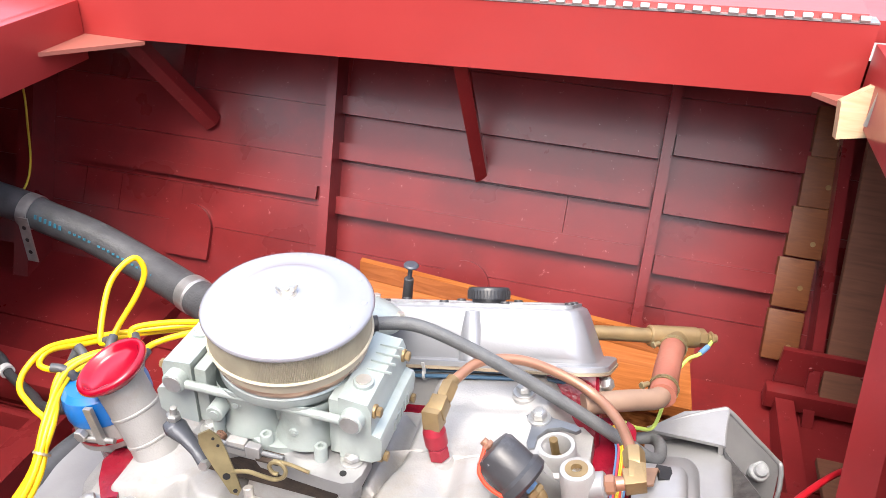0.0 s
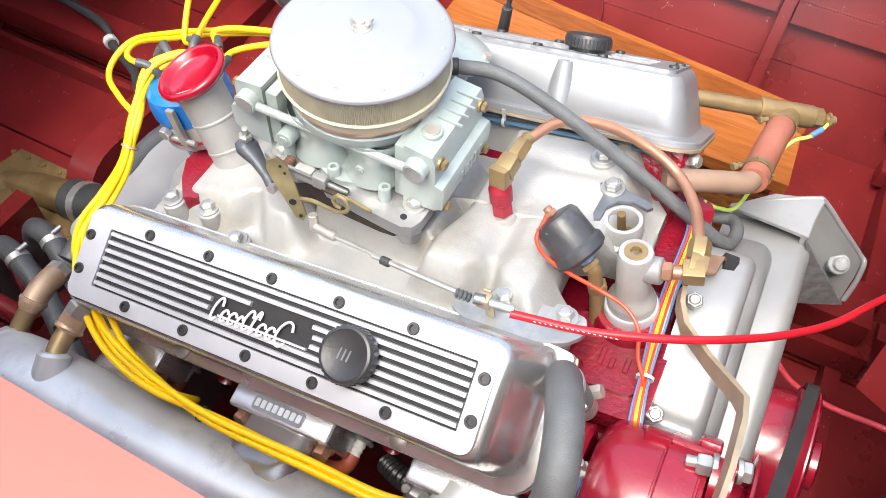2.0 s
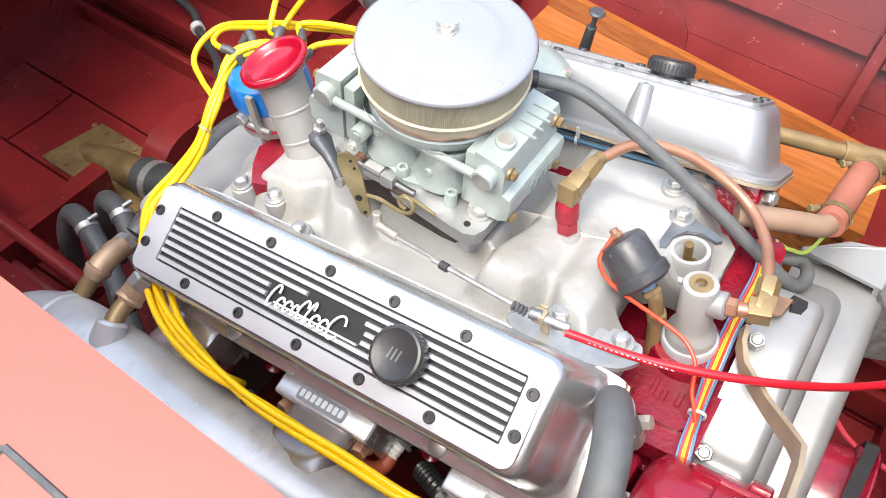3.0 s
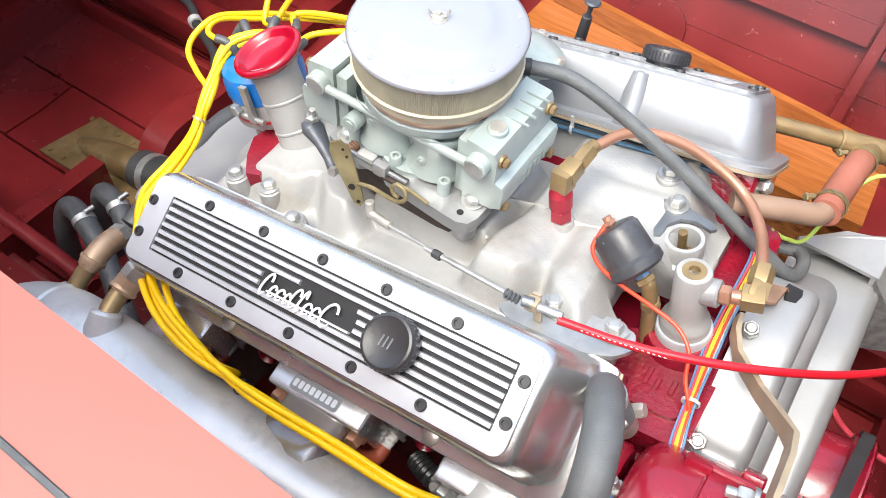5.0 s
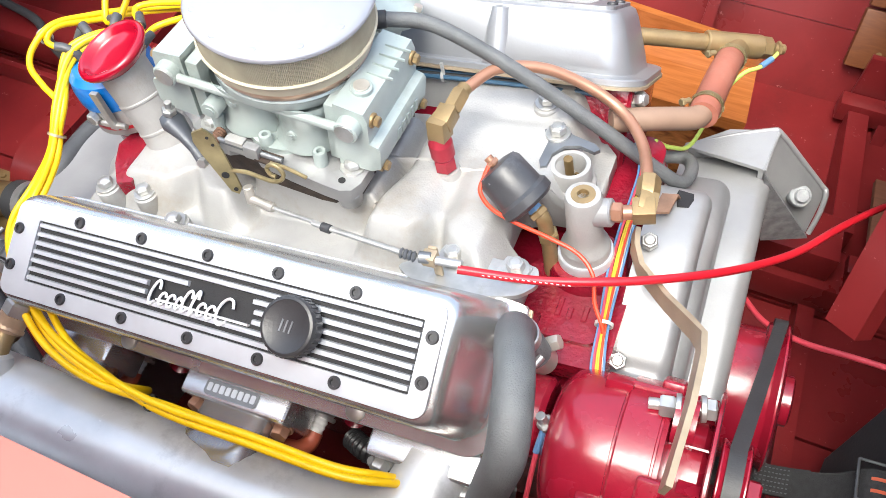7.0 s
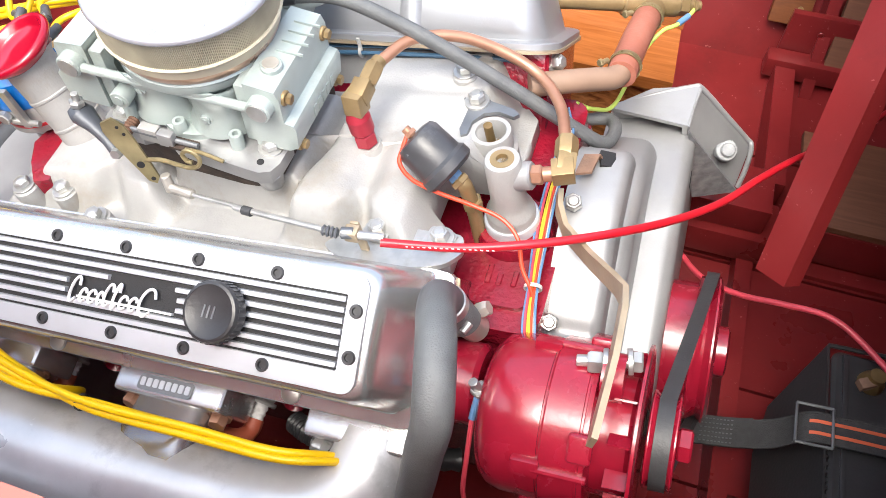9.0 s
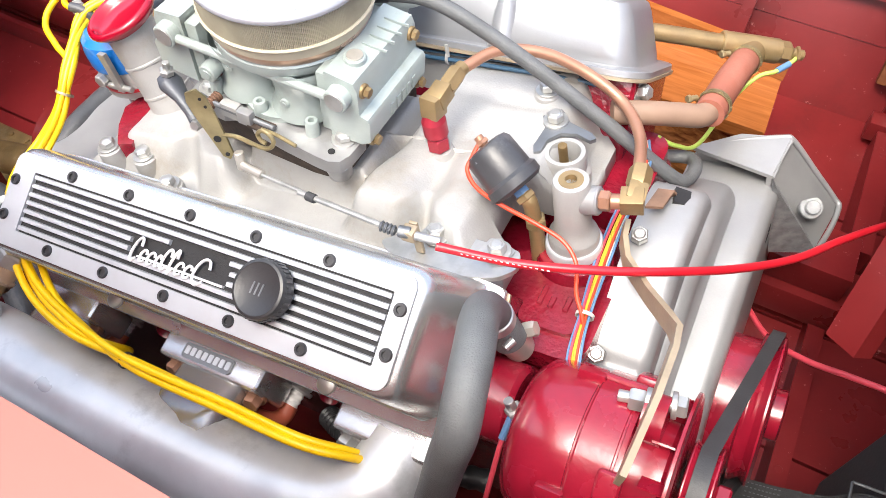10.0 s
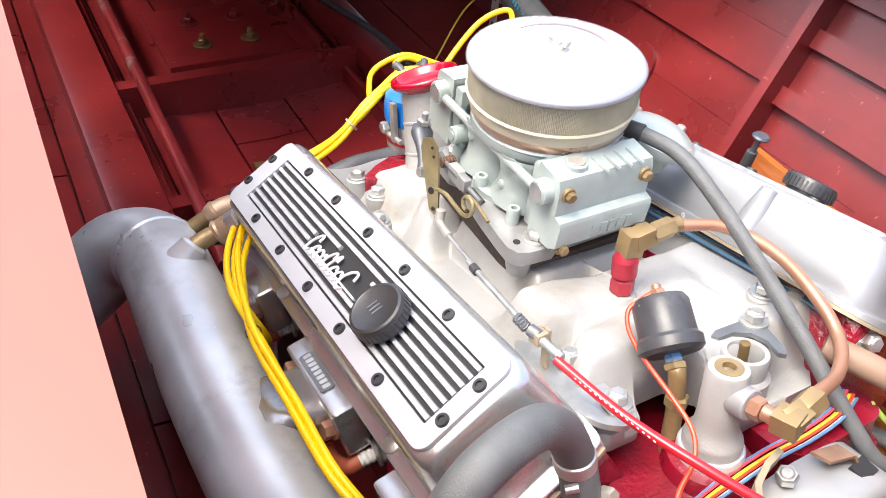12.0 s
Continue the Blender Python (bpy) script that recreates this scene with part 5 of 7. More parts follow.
for x, w in ((-0.205, 0.085), (-0.014, 0.112), (0.17, 0.098)):
    cm = T(x, -0.223, 0.413) @ Matrix.Rotation(radians(14), 4, "X")
    bm = B()
    box(bm, w, 0.026, 0.056, cm)
    part("port_flange", bm, POLISHED, exh, bevel=0.005, seg=3)
    if x < 0.1:
        bm = B()
        rings = []
        for hw, y, z, hz, r in ((0.036, -0.226, 0.408, 0.022, 0.012), (0.036, -0.242, 0.41, 0.022, 0.014), (0.038, -0.262, 0.41, 0.024, 0.02), (0.046, -0.29, 0.406, 0.03, 0.026)):
            rings.append([Vector((x + a, y, z + b)) for a, b in round_rect(-hw, hw, -hz, hz, r, 5)])
        loft(bm, rings)
        part("port", bm, POLISHED, exh, angle=60)
    for s in (-1, 1):
        p = cm @ Vector((s * (w / 2 - 0.011), -0.012, 0.004))
        nrm = Vector((0.1 * s, -0.95, 0.15)).normalized()
        bm = B()
        rod(bm, p, p + nrm * 0.003, 0.0105, 16)
        hexbar(bm, p + nrm * 0.002, p + nrm * 0.012, 0.0085)
        part("port_bolt", bm, COPPER if x < 0.1 else STEEL, exh)
cm = T(-0.014, -0.223, 0.413) @ Matrix.Rotation(radians(14), 4, "X")
bm = B()
prism(bm, round_rect(-0.03, 0.026, -0.0085, 0.0055, 0.004), 0.0278, 0.0296, cm)
part("name_plate", bm, DULL_STEEL, exh, "raised name strip")
for k in range(8):
    bm = B()
    prism(bm, round_rect(-0.0272 + 0.0066 * k, -0.0225 + 0.0066 * k, -0.005, 0.0025, 0.0012, 2), 0.0294, 0.0304, cm)
    part("maker_bar", bm, BRUSHED, exh)
bm = B()
lathe(bm, [(0.0495, -0.008), (0.0518, -0.005), (0.052, 0.0), (0.0518, 0.005), (0.0495, 0.008)], axis_m((-0.325, -0.308, 0.4203), (1, 0.2, 0.03)), 40)
part("end_band", bm, EXHAUST, exh)

# brass water fittings on the exhaust manifold
for pts, hexes, r in (([(-0.334, -0.268, 0.438), (-0.333, -0.25, 0.447), (-0.331, -0.233, 0.4555), (-0.3335, -0.215, 0.458), (-0.338, -0.196, 0.453)], (2, 3), 0.0098),
                      ([(-0.244, -0.28, 0.466), (-0.246, -0.266, 0.471), (-0.2455, -0.2515, 0.4755), (-0.2405, -0.238, 0.484)], (2, 3), 0.0098)):
    t = thing("brass_elbow", "brass pipe elbow screwed into the exhaust manifold", "fitting", group="brass elbows", m=ENG)
    P = [Vector(p) for p in pts]
    d = (P[1] - P[0]).normalized()
    bm = B()
    lathe(bm, [(0.019, -0.022), (0.0165, -0.006), (0.0155, 0.003), (0.0125, 0.006), (0, 0.006)], axis_m(P[0], d + (P[0] - Vector((P[0].x, -0.306, 0.4195))).normalized()), 28)
    part("boss", bm, EXHAUST, t)
    bm = B()
    tube(bm, P[:3], r, n=16, per=6)
    part("nipple", bm, BRASS, t, "brass nipple")
    i = hexes[0]
    bm = B()
    tube(bm, [P[i] + (P[i - 1] - P[i]) * 0.15] + P[i:], 0.0132, n=18, per=6)
    lathe(bm, [(0.0128, -0.002), (0.0146, -0.0015), (0.0146, 0.0025), (0.0128, 0.003)], axis_m(P[i], P[i] - P[i - 1]), 20)
    part("elbow", bm, ELBOW_BRONZE, t)
    bm = B()
    e = (P[-1] - P[-2]).normalized()
    hexbar(bm, P[-1] - e * 0.002, P[-1] + e * 0.013, 0.0135)
    part("nut", bm, STEEL, t, "bright plated nut")

# black loom below the plugs; its black also stands for the gap's deep shade
t = thing("black_loom", "black corrugated cable loom with a steel clip below the plugs", "cable", m=ENG)
bm = B()
tube(bm, [(0.06, -0.2, 0.335), (0.085, -0.21, 0.342), (0.12, -0.214, 0.342), (0.16, -0.21, 0.335), (0.22, -0.19, 0.31)], 0.0115, n=14, per=10, radii=[0.0115 - 0.0016 * (k % 2) for k in range(41)])
part("conduit", bm, BLACK_PLASTIC, t)
bm = B()
lathe(bm, [(0.012, -0.004), (0.0132, -0.004), (0.0132, 0.004), (0.012, 0.004)], axis_m((0.1, -0.214, 0.343), (1, 0, 0)), 24)
rod(bm, (0.1, -0.219, 0.353), (0.1, -0.224, 0.362), 0.005, 12)
part("clip", bm, STEEL, t)

# spark plugs with boots
for x in (-0.176, 0.042):
    t = thing("spark_plug", "spark plug with white ceramic and a brick red boot", "spark plug", group="spark plugs", m=ENG)
    p, d = Vector((x + 0.003, -0.19, 0.382)), Vector((-0.12, -0.95, -0.22)).normalized()
    bm = B()
    hexbar(bm, p, p + d * 0.012, 0.0115)
    lathe(bm, [(0.0125, 0), (0.013, 0.002), (0.012, 0.004)], axis_m(p + d * 0.012, d), 20)
    part("shell", bm, STEEL, t)
    bm = B()
    lathe(bm, [(0.0, 0.012), (0.0072, 0.012)] + [(0.0072 - 0.0009 * (k % 2), 0.014 + 0.0025 * k) for k in range(8)] + [(0, 0.034)], axis_m(p, d), 16)
    part("ceramic", bm, CERAMIC, t)
    bm = B()
    tube(bm, [p + d * 0.03, p + d * 0.042, p + d * 0.05 + Vector((-0.004, -0.002, 0.008)), p + d * 0.054 + Vector((-0.014, -0.004, 0.02))], 0.0082, n=14, per=5)
    part("boot", bm, BOOT, t)

# ---- front of the engine ----
def sheet(bm, pts, th):
    a, b, c = [Vector(p) for p in pts[:3]]
    n = (b - a).cross(c - a).normalized() * th
    lo = [bm.verts.new(Vector(p)) for p in pts]
    hi = [bm.verts.new(Vector(p) + n) for p in pts]
    bm.faces.new(lo[::-1])
    bm.faces.new(hi)
    for k in range(len(lo)):
        j = (k + 1) % len(lo)
        bm.faces.new((lo[k], lo[j], hi[j], hi[k]))


fc = thing("front_cover", "silver painted cast front cover of the engine", "engine cover", m=ENG)


def arch(x, pts):
    return [Vector((x, y, z)) for y, z in pts]


def soft_slab(bm, poly, x0, x1, r, corner):
    rings = [arch(x0, fillet(poly, corner))]
    for s in range(8):
        a = radians(90 * s / 7)
        rings.append(arch(x1 - r + r * math.sin(a), fillet(inset(poly, r * (1 - math.cos(a))), corner)))
    loft(bm, rings)


# three stepped levels with soft cast shoulders, the furthest forward the lowest
L1 = [(-0.137, 0.2), (-0.137, 0.414), (-0.112, 0.426), (-0.1, 0.421), (-0.088, 0.436), (-0.01, 0.474), (0.066, 0.474), (0.095, 0.444), (0.095, 0.2)]
L2 = [(-0.128, 0.2), (-0.128, 0.378), (0.0, 0.439), (0.084, 0.446), (0.172, 0.388), (0.172, 0.2)]
L3 = [(-0.118, 0.16), (-0.118, 0.318), (0.1, 0.378), (0.21, 0.374), (0.27, 0.338), (0.27, 0.16)]
for name, prof, x0, x1, rad in (("casting", L3, 0.286, 0.382, 0.016), ("middle_step", L2, 0.286, 0.347, 0.018), ("upper_step", L1, 0.286, 0.336, 0.012)):
    bm = B()
    soft_slab(bm, prof, x0, x1, rad, 0.028)
    part(name, bm, SILVER_PAINT, fc, angle=80)
bm = B()
soft_slab(bm, [(-0.152, 0.2), (-0.152, 0.39), (-0.085, 0.405), (-0.07, 0.2)], 0.3, 0.352, 0.012, 0.014)
part("lower_step", bm, SILVER_PAINT, fc, angle=80)
# black dished disc for the shade in a core hole
bm = B()
lathe(bm, [(0.011, 0), (0.011, 0.0012), (0.008, 0.0014), (0, 0.0006)], axis_m((0.381, 0.166, 0.33), (1, 0, 0)), 24)
part("core_hole", bm, DARK_GROOVE, fc)
for p, d in (((0.296, -0.004, 0.4755), (0.1, -0.3, 0.9)), ((0.294, -0.1, 0.434), (0.1, -0.45, 0.9)), ((0.297, 0.1, 0.4285), (0.1, 0.5, 0.85))):
    bolt(fc, p, d, 0.0078, 0.009, washer=False)
# solid black block, coloured as the shade inside a slot
bm = B()
prism(bm, [(-0.009, -0.007), (0.009, -0.007), (0.009, 0.007), (-0.009, 0.007)], -0.006, 0.0012, axis_m((0.315, 0.054, 0.4735), (0.35, 0.06, 1)))
part("slot", bm, DARK_GROOVE, fc)
bm = B()
sheet(bm, [(0.292, 0.022, 0.484), (0.306, 0.026, 0.484), (0.309, 0.05, 0.481), (0.295, 0.048, 0.481)], 0.0025)
sheet(bm, [(0.295, 0.048, 0.481), (0.309, 0.05, 0.481), (0.312, 0.053, 0.472), (0.298, 0.053, 0.472)], 0.0025)
part("copper_strap", bm, RUST_STRAP, fc, "bent rusty strap")

# mounting bracket to the bearer
br = thing("mounting_bracket", "silver painted sheet metal mounting bracket bolted to the bearer", "bracket", m=ENG)
bm = B()


sheet(bm, [(0.288, 0.2, 0.392), (0.372, 0.186, 0.388), (0.3785, 0.2385, 0.396), (0.33, 0.232, 0.394)], 0.005)
part("top_plate", bm, SILVER_PAINT, br, bevel=0.002, seg=3)
bm = B()
sheet(bm, [(0.3785, 0.2385, 0.396), (0.372, 0.188, 0.388), (0.372, 0.2, 0.3), (0.43, 0.225, 0.262), (0.44, 0.246, 0.312)], -0.005)
part("web_plate", bm, SILVER_PAINT, br, bevel=0.0015, seg=2)
bm = B()
sheet(bm, [(0.374, 0.184, 0.386), (0.433, 0.216, 0.262), (0.384, 0.2, 0.262)], 0.005)
part("gusset", bm, GALV, br, bevel=0.002, seg=3)
bm = B()
sheet(bm, [(0.292, 0.205, 0.39), (0.378, 0.243, 0.394), (0.438, 0.25, 0.31), (0.43, 0.262, 0.22), (0.3, 0.235, 0.22)], 0.005)
part("foot_plate", bm, SILVER_PAINT, br, bevel=0.001)
bm = B()
tube(bm, [(0.29, 0.202, 0.394), (0.334, 0.224, 0.3965), (0.37, 0.238, 0.3985), (0.381, 0.24, 0.395), (0.408, 0.2435, 0.357), (0.434, 0.2465, 0.32), (0.4405, 0.243, 0.312), (0.439, 0.232, 0.29), (0.433, 0.222, 0.264)], 0.003, n=12, per=5)
part("rolled_edge", bm, SILVER_PAINT, br)
bm = B()
tube(bm, [(0.379, 0.237, 0.397), (0.375, 0.212, 0.392), (0.373, 0.188, 0.388)], 0.0022, n=10, per=4)
part("weld_bead", bm, SILVER_PAINT, br)
bm = B()
rod(bm, (0.412, 0.226, 0.318), (0.415, 0.221, 0.325), 0.0125, 24)
rod(bm, (0.4145, 0.2215, 0.324), (0.417, 0.217, 0.33), 0.0078, 20)
part("mount_bolt", bm, GALV, br, "dull galvanised bolt and washer")

# crank pulley, belt
pul = thing("crank_pulley", "crimson enamelled belt pulley", "pulley", m=ENG)
bm = B()
PC = (0.0, 0.262)
mp = axis_m((0.385, PC[0], PC[1]), (1, 0, 0))
lathe(bm, [(0, -0.012), (0.064, -0.012), (0.067, -0.009), (0.067, 0.022), (0.074, 0.024), (0.0745, 0.026), (0.0745, 0.027), (0.069, 0.035), (0.0745, 0.0405), (0.0755, 0.0412), (0.0755, 0.043), (0.071, 0.0445), (0.068, 0.046), (0.03, 0.044), (0, 0.044)], mp, 64)
part("wheel", bm, ALT_RED, pul)
bm = B()
lathe(bm, [(0.0, 0), (0.026, 0), (0.026, 0.01), (0.022, 0.012), (0, 0.012)], axis_m((0.432, PC[0], PC[1]), (1, 0, 0)), 32)
part("hub", bm, ALT_RED, pul)
alt = thing("alternator", "crimson enamelled alternator with a belt pulley", "alternator", m=ENG)
AC = Vector((0.0, -0.176, 0.419))
ma = axis_m((0.262, AC.y, AC.z), (1, 0, 0))
bm = B()
lathe(bm, [(0, 0), (0.046, 0), (0.054, 0.003), (0.0605, 0.01), (0.0635, 0.02), (0.0642, 0.05), (0.064, 0.0515), (0.0625, 0.0518), (0.0625, 0.0532), (0.066, 0.0536), (0.0672, 0.055), (0.0672, 0.081), (0.0665, 0.0815), (0.0665, 0.083), (0.0672, 0.0835), (0.0665, 0.087), (0.06, 0.0885), (0.048, 0.0895), (0, 0.09)], ma, 64)
body = part("housing", bm, ALT_RED, alt)
for a in (58, 148, 212, 300):
    bm = B()
    mm = ma @ Matrix.Rotation(radians(a), 4, "Z")
    box(bm, 0.011, 0.014, 0.022, mm @ T(0.0655, 0, 0.045))
    part("lug", bm, ALT_RED, body, bevel=0.003)
    bm = B()
    rod(bm, mm @ Vector((0.068, 0, 0.05)), mm @ Vector((0.068, 0, 0.09)), 0.0033, 10)
    part("through_bolt", bm, ALT_RED, body)
# black block on the barrel paints the shade of a notch
bm = B()
box(bm, 0.004, 0.006, 0.014, ma @ Matrix.Rotation(radians(178), 4, "Z") @ T(0.0665, 0, 0.068))
part("notch", bm, DARK_GROOVE, body)
for a in (40, 128, 212, 300):
    # corner lugs of the front half, each standing proud of the barrel
    bm = B()
    box(bm, 0.012, 0.022, 0.018, ma @ Matrix.Rotation(radians(a), 4, "Z") @ T(0.0665, 0, 0.083))
    part("front_lug", bm, ALT_RED, body, bevel=0.004, seg=3)
bm = B()
rod(bm, (0.222, AC.y + 0.01, AC.z + 0.012), (0.256, AC.y + 0.01, AC.z + 0.012), 0.034, 32)
part("rear_cap", bm, ALT_RED, alt)
bm = B()
rod(bm, (0.262, -0.185, 0.455), (0.257, -0.185, 0.475), 0.004, 10)
hexbar(bm, (0.261, -0.185, 0.46), (0.2605, -0.185, 0.466), 0.0075)
part("terminal", bm, STEEL, alt)
bm = B()
tube(bm, [(0.26, -0.187, 0.463), (0.258, -0.2, 0.452), (0.255, -0.225, 0.42), (0.25, -0.24, 0.38), (0.25, -0.245, 0.33)], 0.0022, n=8)
w = part("wire", bm, PINK_CABLE, alt)
bm = B()
tube(bm, [(0.26, -0.19, 0.461), (0.2575, -0.204, 0.449)], 0.0027, n=10, per=2)
part("crimp", bm, BLUE_WIRE, w)
bm = B()
prism(bm, round_rect(-0.018, 0.018, -0.03, 0.03, 0.015), -0.008, 0.008, axis_m((0.359, -0.156, 0.466), (1, 0, 0), radians(20)))
part("front_ear", bm, ALT_RED, alt, bevel=0.002)
bm = B()
rod(bm, (0.345, AC.y, AC.z), (0.379, AC.y, AC.z), 0.05, 40)
hub_ = part("fan_hub", bm, ALT_RED, alt)
for k in range(12):
    bm = B()
    box(bm, 0.014, 0.0016, 0.016, axis_m((0.3705, AC.y, AC.z), (1, 0, 0)) @ Matrix.Rotation(2 * math.pi * k / 12, 4, "Z") @ T(0.057, 0, 0) @ Matrix.Rotation(0.5, 4, "Z"))
    part("fan_blade", bm, ALT_RED, hub_)
bm = B()
lathe(bm, [(0, 0), (0.068, 0), (0.071, 0.001), (0.071, 0.0032), (0.068, 0.0042), (0.03, 0.0042), (0, 0.0042)], axis_m((0.379, AC.y, AC.z), (1, 0, 0)), 48)
part("fan_plate", bm, ALT_RED, alt)
bm = B()
lathe(bm, [(0, 0), (0.036, 0), (0.0375, 0.001), (0.0375, 0.002), (0.03, 0.011), (0.0375, 0.02), (0.0375, 0.021), (0.036, 0.022), (0.016, 0.022), (0.011, 0.0225), (0, 0.0225)], axis_m((0.387, AC.y, AC.z), (1, 0, 0)), 48)
pulley = part("pulley", bm, ALT_RED, alt)
bm = B()
hexbar(bm, (0.409, AC.y, AC.z), (0.42, AC.y, AC.z), 0.0135)
part("nut", bm, ALT_RED, pulley)
bm = B()
rod(bm, (0.331, -0.157, 0.487), (0.376, -0.15, 0.487), 0.0044, 12)
hexbar(bm, (0.37, -0.15, 0.487), (0.378, -0.149, 0.487), 0.0085)
rod(bm, (0.367, -0.1508, 0.487), (0.371, -0.15, 0.487), 0.0098, 20)
hexbar(bm, (0.339, -0.1565, 0.487), (0.35, -0.155, 0.487), 0.0088)
rod(bm, (0.35, -0.155, 0.487), (0.354, -0.1545, 0.487), 0.0105, 20)
part("adjuster_bolt", bm, STEEL, alt, "plated bolt and nuts")

# the belt runs round both pulleys
belt = thing("drive_belt", "black rubber drive belt round the pulleys", "belt", m=ENG)
bm = B()
c1, r1, c2, r2 = Vector((PC[0], PC[1])), 0.0775, Vector((AC.y, AC.z)), 0.036
dv = c2 - c1
base = math.atan2(dv.y, dv.x)
off = math.acos((r1 - r2) / dv.length)
pts = []
for k in range(25):
    a = base + off + (2 * math.pi - 2 * off) * k / 24
    pts.append(c1 + r1 * Vector((math.cos(a), math.sin(a))))
for k in range(17):
    a = base - off + 2 * off * k / 16
    pts.append(c2 + r2 * Vector((math.cos(a), math.sin(a))))
ring = []
n = len(pts)
for k, p in enumerate(pts):
    tg = (pts[(k + 1) % n] - pts[k - 1]).normalized()
    nr = Vector((tg.y, -tg.x))
    bx = 0.4195 + (0.3985 - 0.4195) * min(1, max(0, (p - c1).dot(dv) / dv.length_squared))
    ring.append([bm.verts.new((bx + dx, p.x + nr.x * o, p.y + nr.y * o)) for dx, o in ((-0.0062, 0.002), (0.0062, 0.002), (0.0045, -0.005), (-0.0045, -0.005))])
for k in range(n):
    a, b = ring[k], ring[(k + 1) % n]
    for i in range(4):
        j = (i + 1) % 4
        bm.faces.new((a[i], a[j], b[j], b[i]))
part("band", bm, BLACK_RUBBER, belt, angle=50)

brc = thing("alternator_brace", "bent tan steel bar bracing the alternator", "brace", m=ENG)
bm = B()
line = [Vector(p) for p in ((0.2848, -0.0038, 0.4896), (0.2873, -0.019, 0.486), (0.2975, -0.04, 0.485), (0.3254, -0.072, 0.494), (0.35, -0.103, 0.513), (0.358, -0.116, 0.521), (0.36, -0.134, 0.525), (0.3608, -0.1743, 0.528), (0.3582, -0.234, 0.528))]
rings = []
for k, p in enumerate(line):
    tg = (line[min(k + 1, len(line) - 1)] - line[max(k - 1, 0)]).normalized()
    sd = tg.cross(Vector((0.25, -0.15, 1))).normalized()
    up = sd.cross(tg).normalized()
    rings.append([p + sd * a * 0.0022 + up * b * 0.0085 for a, b in ((-1, -1), (1, -1), (1, 1), (-1, 1))])
loft(bm, rings)
part("bar", bm, BRACE_TAN, brc, bevel=0.0008, seg=1)

# thick coolant hose
hs = thing("coolant_hose", "thick grey rubber coolant hose with a worm clamp", "hose", m=ENG)
bm = B()
tube(bm, [(0.2375, -0.137, 0.478), (0.2285, -0.1395, 0.5084), (0.2333, -0.1561, 0.5407), (0.2438, -0.1804, 0.5662), (0.255, -0.2085, 0.5776), (0.2622, -0.2367, 0.574), (0.2626, -0.255, 0.555), (0.2522, -0.261, 0.52), (0.24, -0.2655, 0.476), (0.226, -0.272, 0.42), (0.222, -0.274, 0.34), (0.222, -0.27, 0.27)], 0.0138, n=28)
part("tube", bm, BRAID, hs)
bm = B()
lathe(bm, [(0.0137, -0.006), (0.0149, -0.005), (0.0149, 0.005), (0.0137, 0.006)], axis_m((0.2292, -0.1393, 0.505), (-0.05, -0.2, 1)), 36)
cl = part("clamp", bm, STEEL, hs)
bm = B()
rod(bm, (0.25, -0.152, 0.505), (0.246, -0.16, 0.503), 0.0032, 12)
part("screw", bm, STEEL, cl)
bm = B()
rod(bm, (0.24, -0.128, 0.455), (0.236, -0.138, 0.484), 0.0125, 24)
hexbar(bm, (0.244, -0.126, 0.478), (0.254, -0.123, 0.483), 0.0068)
part("fitting", bm, NUT, hs, "dull plated fitting")

# ---- rear of the engine: distributor, oil filler ----
dist = thing("distributor", "distributor with a blue cap and steel clip", "distributor", m=ENG @ T(0.008, 0.016, 0.01))
DP = Vector((-0.262, -0.01, 0.0))
bm = B()
lathe(bm, [(0.03, 0.5), (0.034, 0.506), (0.034, 0.512), (0.043, 0.514), (0.043, 0.545), (0.041, 0.55), (0, 0.55)], T(DP.x, DP.y, 0), 40)
part("base", bm, CAST, dist)
bm = B()
lathe(bm, [(0.0435, 0.521), (0.0438, 0.523), (0.0435, 0.525)], T(DP.x, DP.y, 0), 40)
part("red_band", bm, RED_CABLE, dist)
bm = B()
lathe(bm, [(0.044, 0.545), (0.045, 0.548), (0.045, 0.562), (0.0425, 0.574), (0.036, 0.579), (0, 0.58)], T(DP.x, DP.y, 0), 40)
part("cap", bm, BLUE_CAP, dist)
bm = B()
block(bm, -0.248, -0.239, -0.059, -0.054, 0.53, 0.576)
rod(bm, (-0.262, -0.056, 0.534), (-0.228, -0.056, 0.534), 0.0032, 12)
hexbar(bm, (-0.266, -0.054, 0.54), (-0.266, -0.062, 0.54), 0.007)
part("clip", bm, STEEL, dist)
towers = []
for k in range(8):
    a = 2 * math.pi * (k + 0.3) / 8
    p = Vector((DP.x + 0.027 * math.cos(a), DP.y + 0.027 * math.sin(a), 0.574))
    o = Vector((math.cos(a), math.sin(a), 0))
    q = p + Vector((0, 0, 0.012)) + o * 0.003
    e = q + o * 0.018 + Vector((0, 0, 0.01))
    bm = B()
    tube(bm, [p, q, q + o * 0.008 + Vector((0, 0, 0.007)), e], 0.005, n=12, per=5)
    if 0 < k < 5:
        part("boot", bm, RUBBER, dist, "dark rubber plug boot")
    else:
        bm.free()
    towers.append((e + Vector((0.006, 0.014, 0.006)), o))
bm = B()
out = [(-0.245, -0.04), (-0.205, -0.045), (-0.196, -0.062), (-0.206, -0.085), (-0.2, -0.104), (-0.216, -0.108), (-0.236, -0.085), (-0.25, -0.06)]
prism(bm, out, 0.48, 0.51)
lathe(bm, [(0.03, 0.46), (0.03, 0.5), (0, 0.5)], T(DP.x, DP.y, 0), 24)
part("red_foot", bm, BLOCK_RED, dist, "crimson enamelled mounting foot", bevel=0.003)

oil = thing("oil_filler", "grey oil filler tube with a glossy red cap", "oil filler", m=ENG)
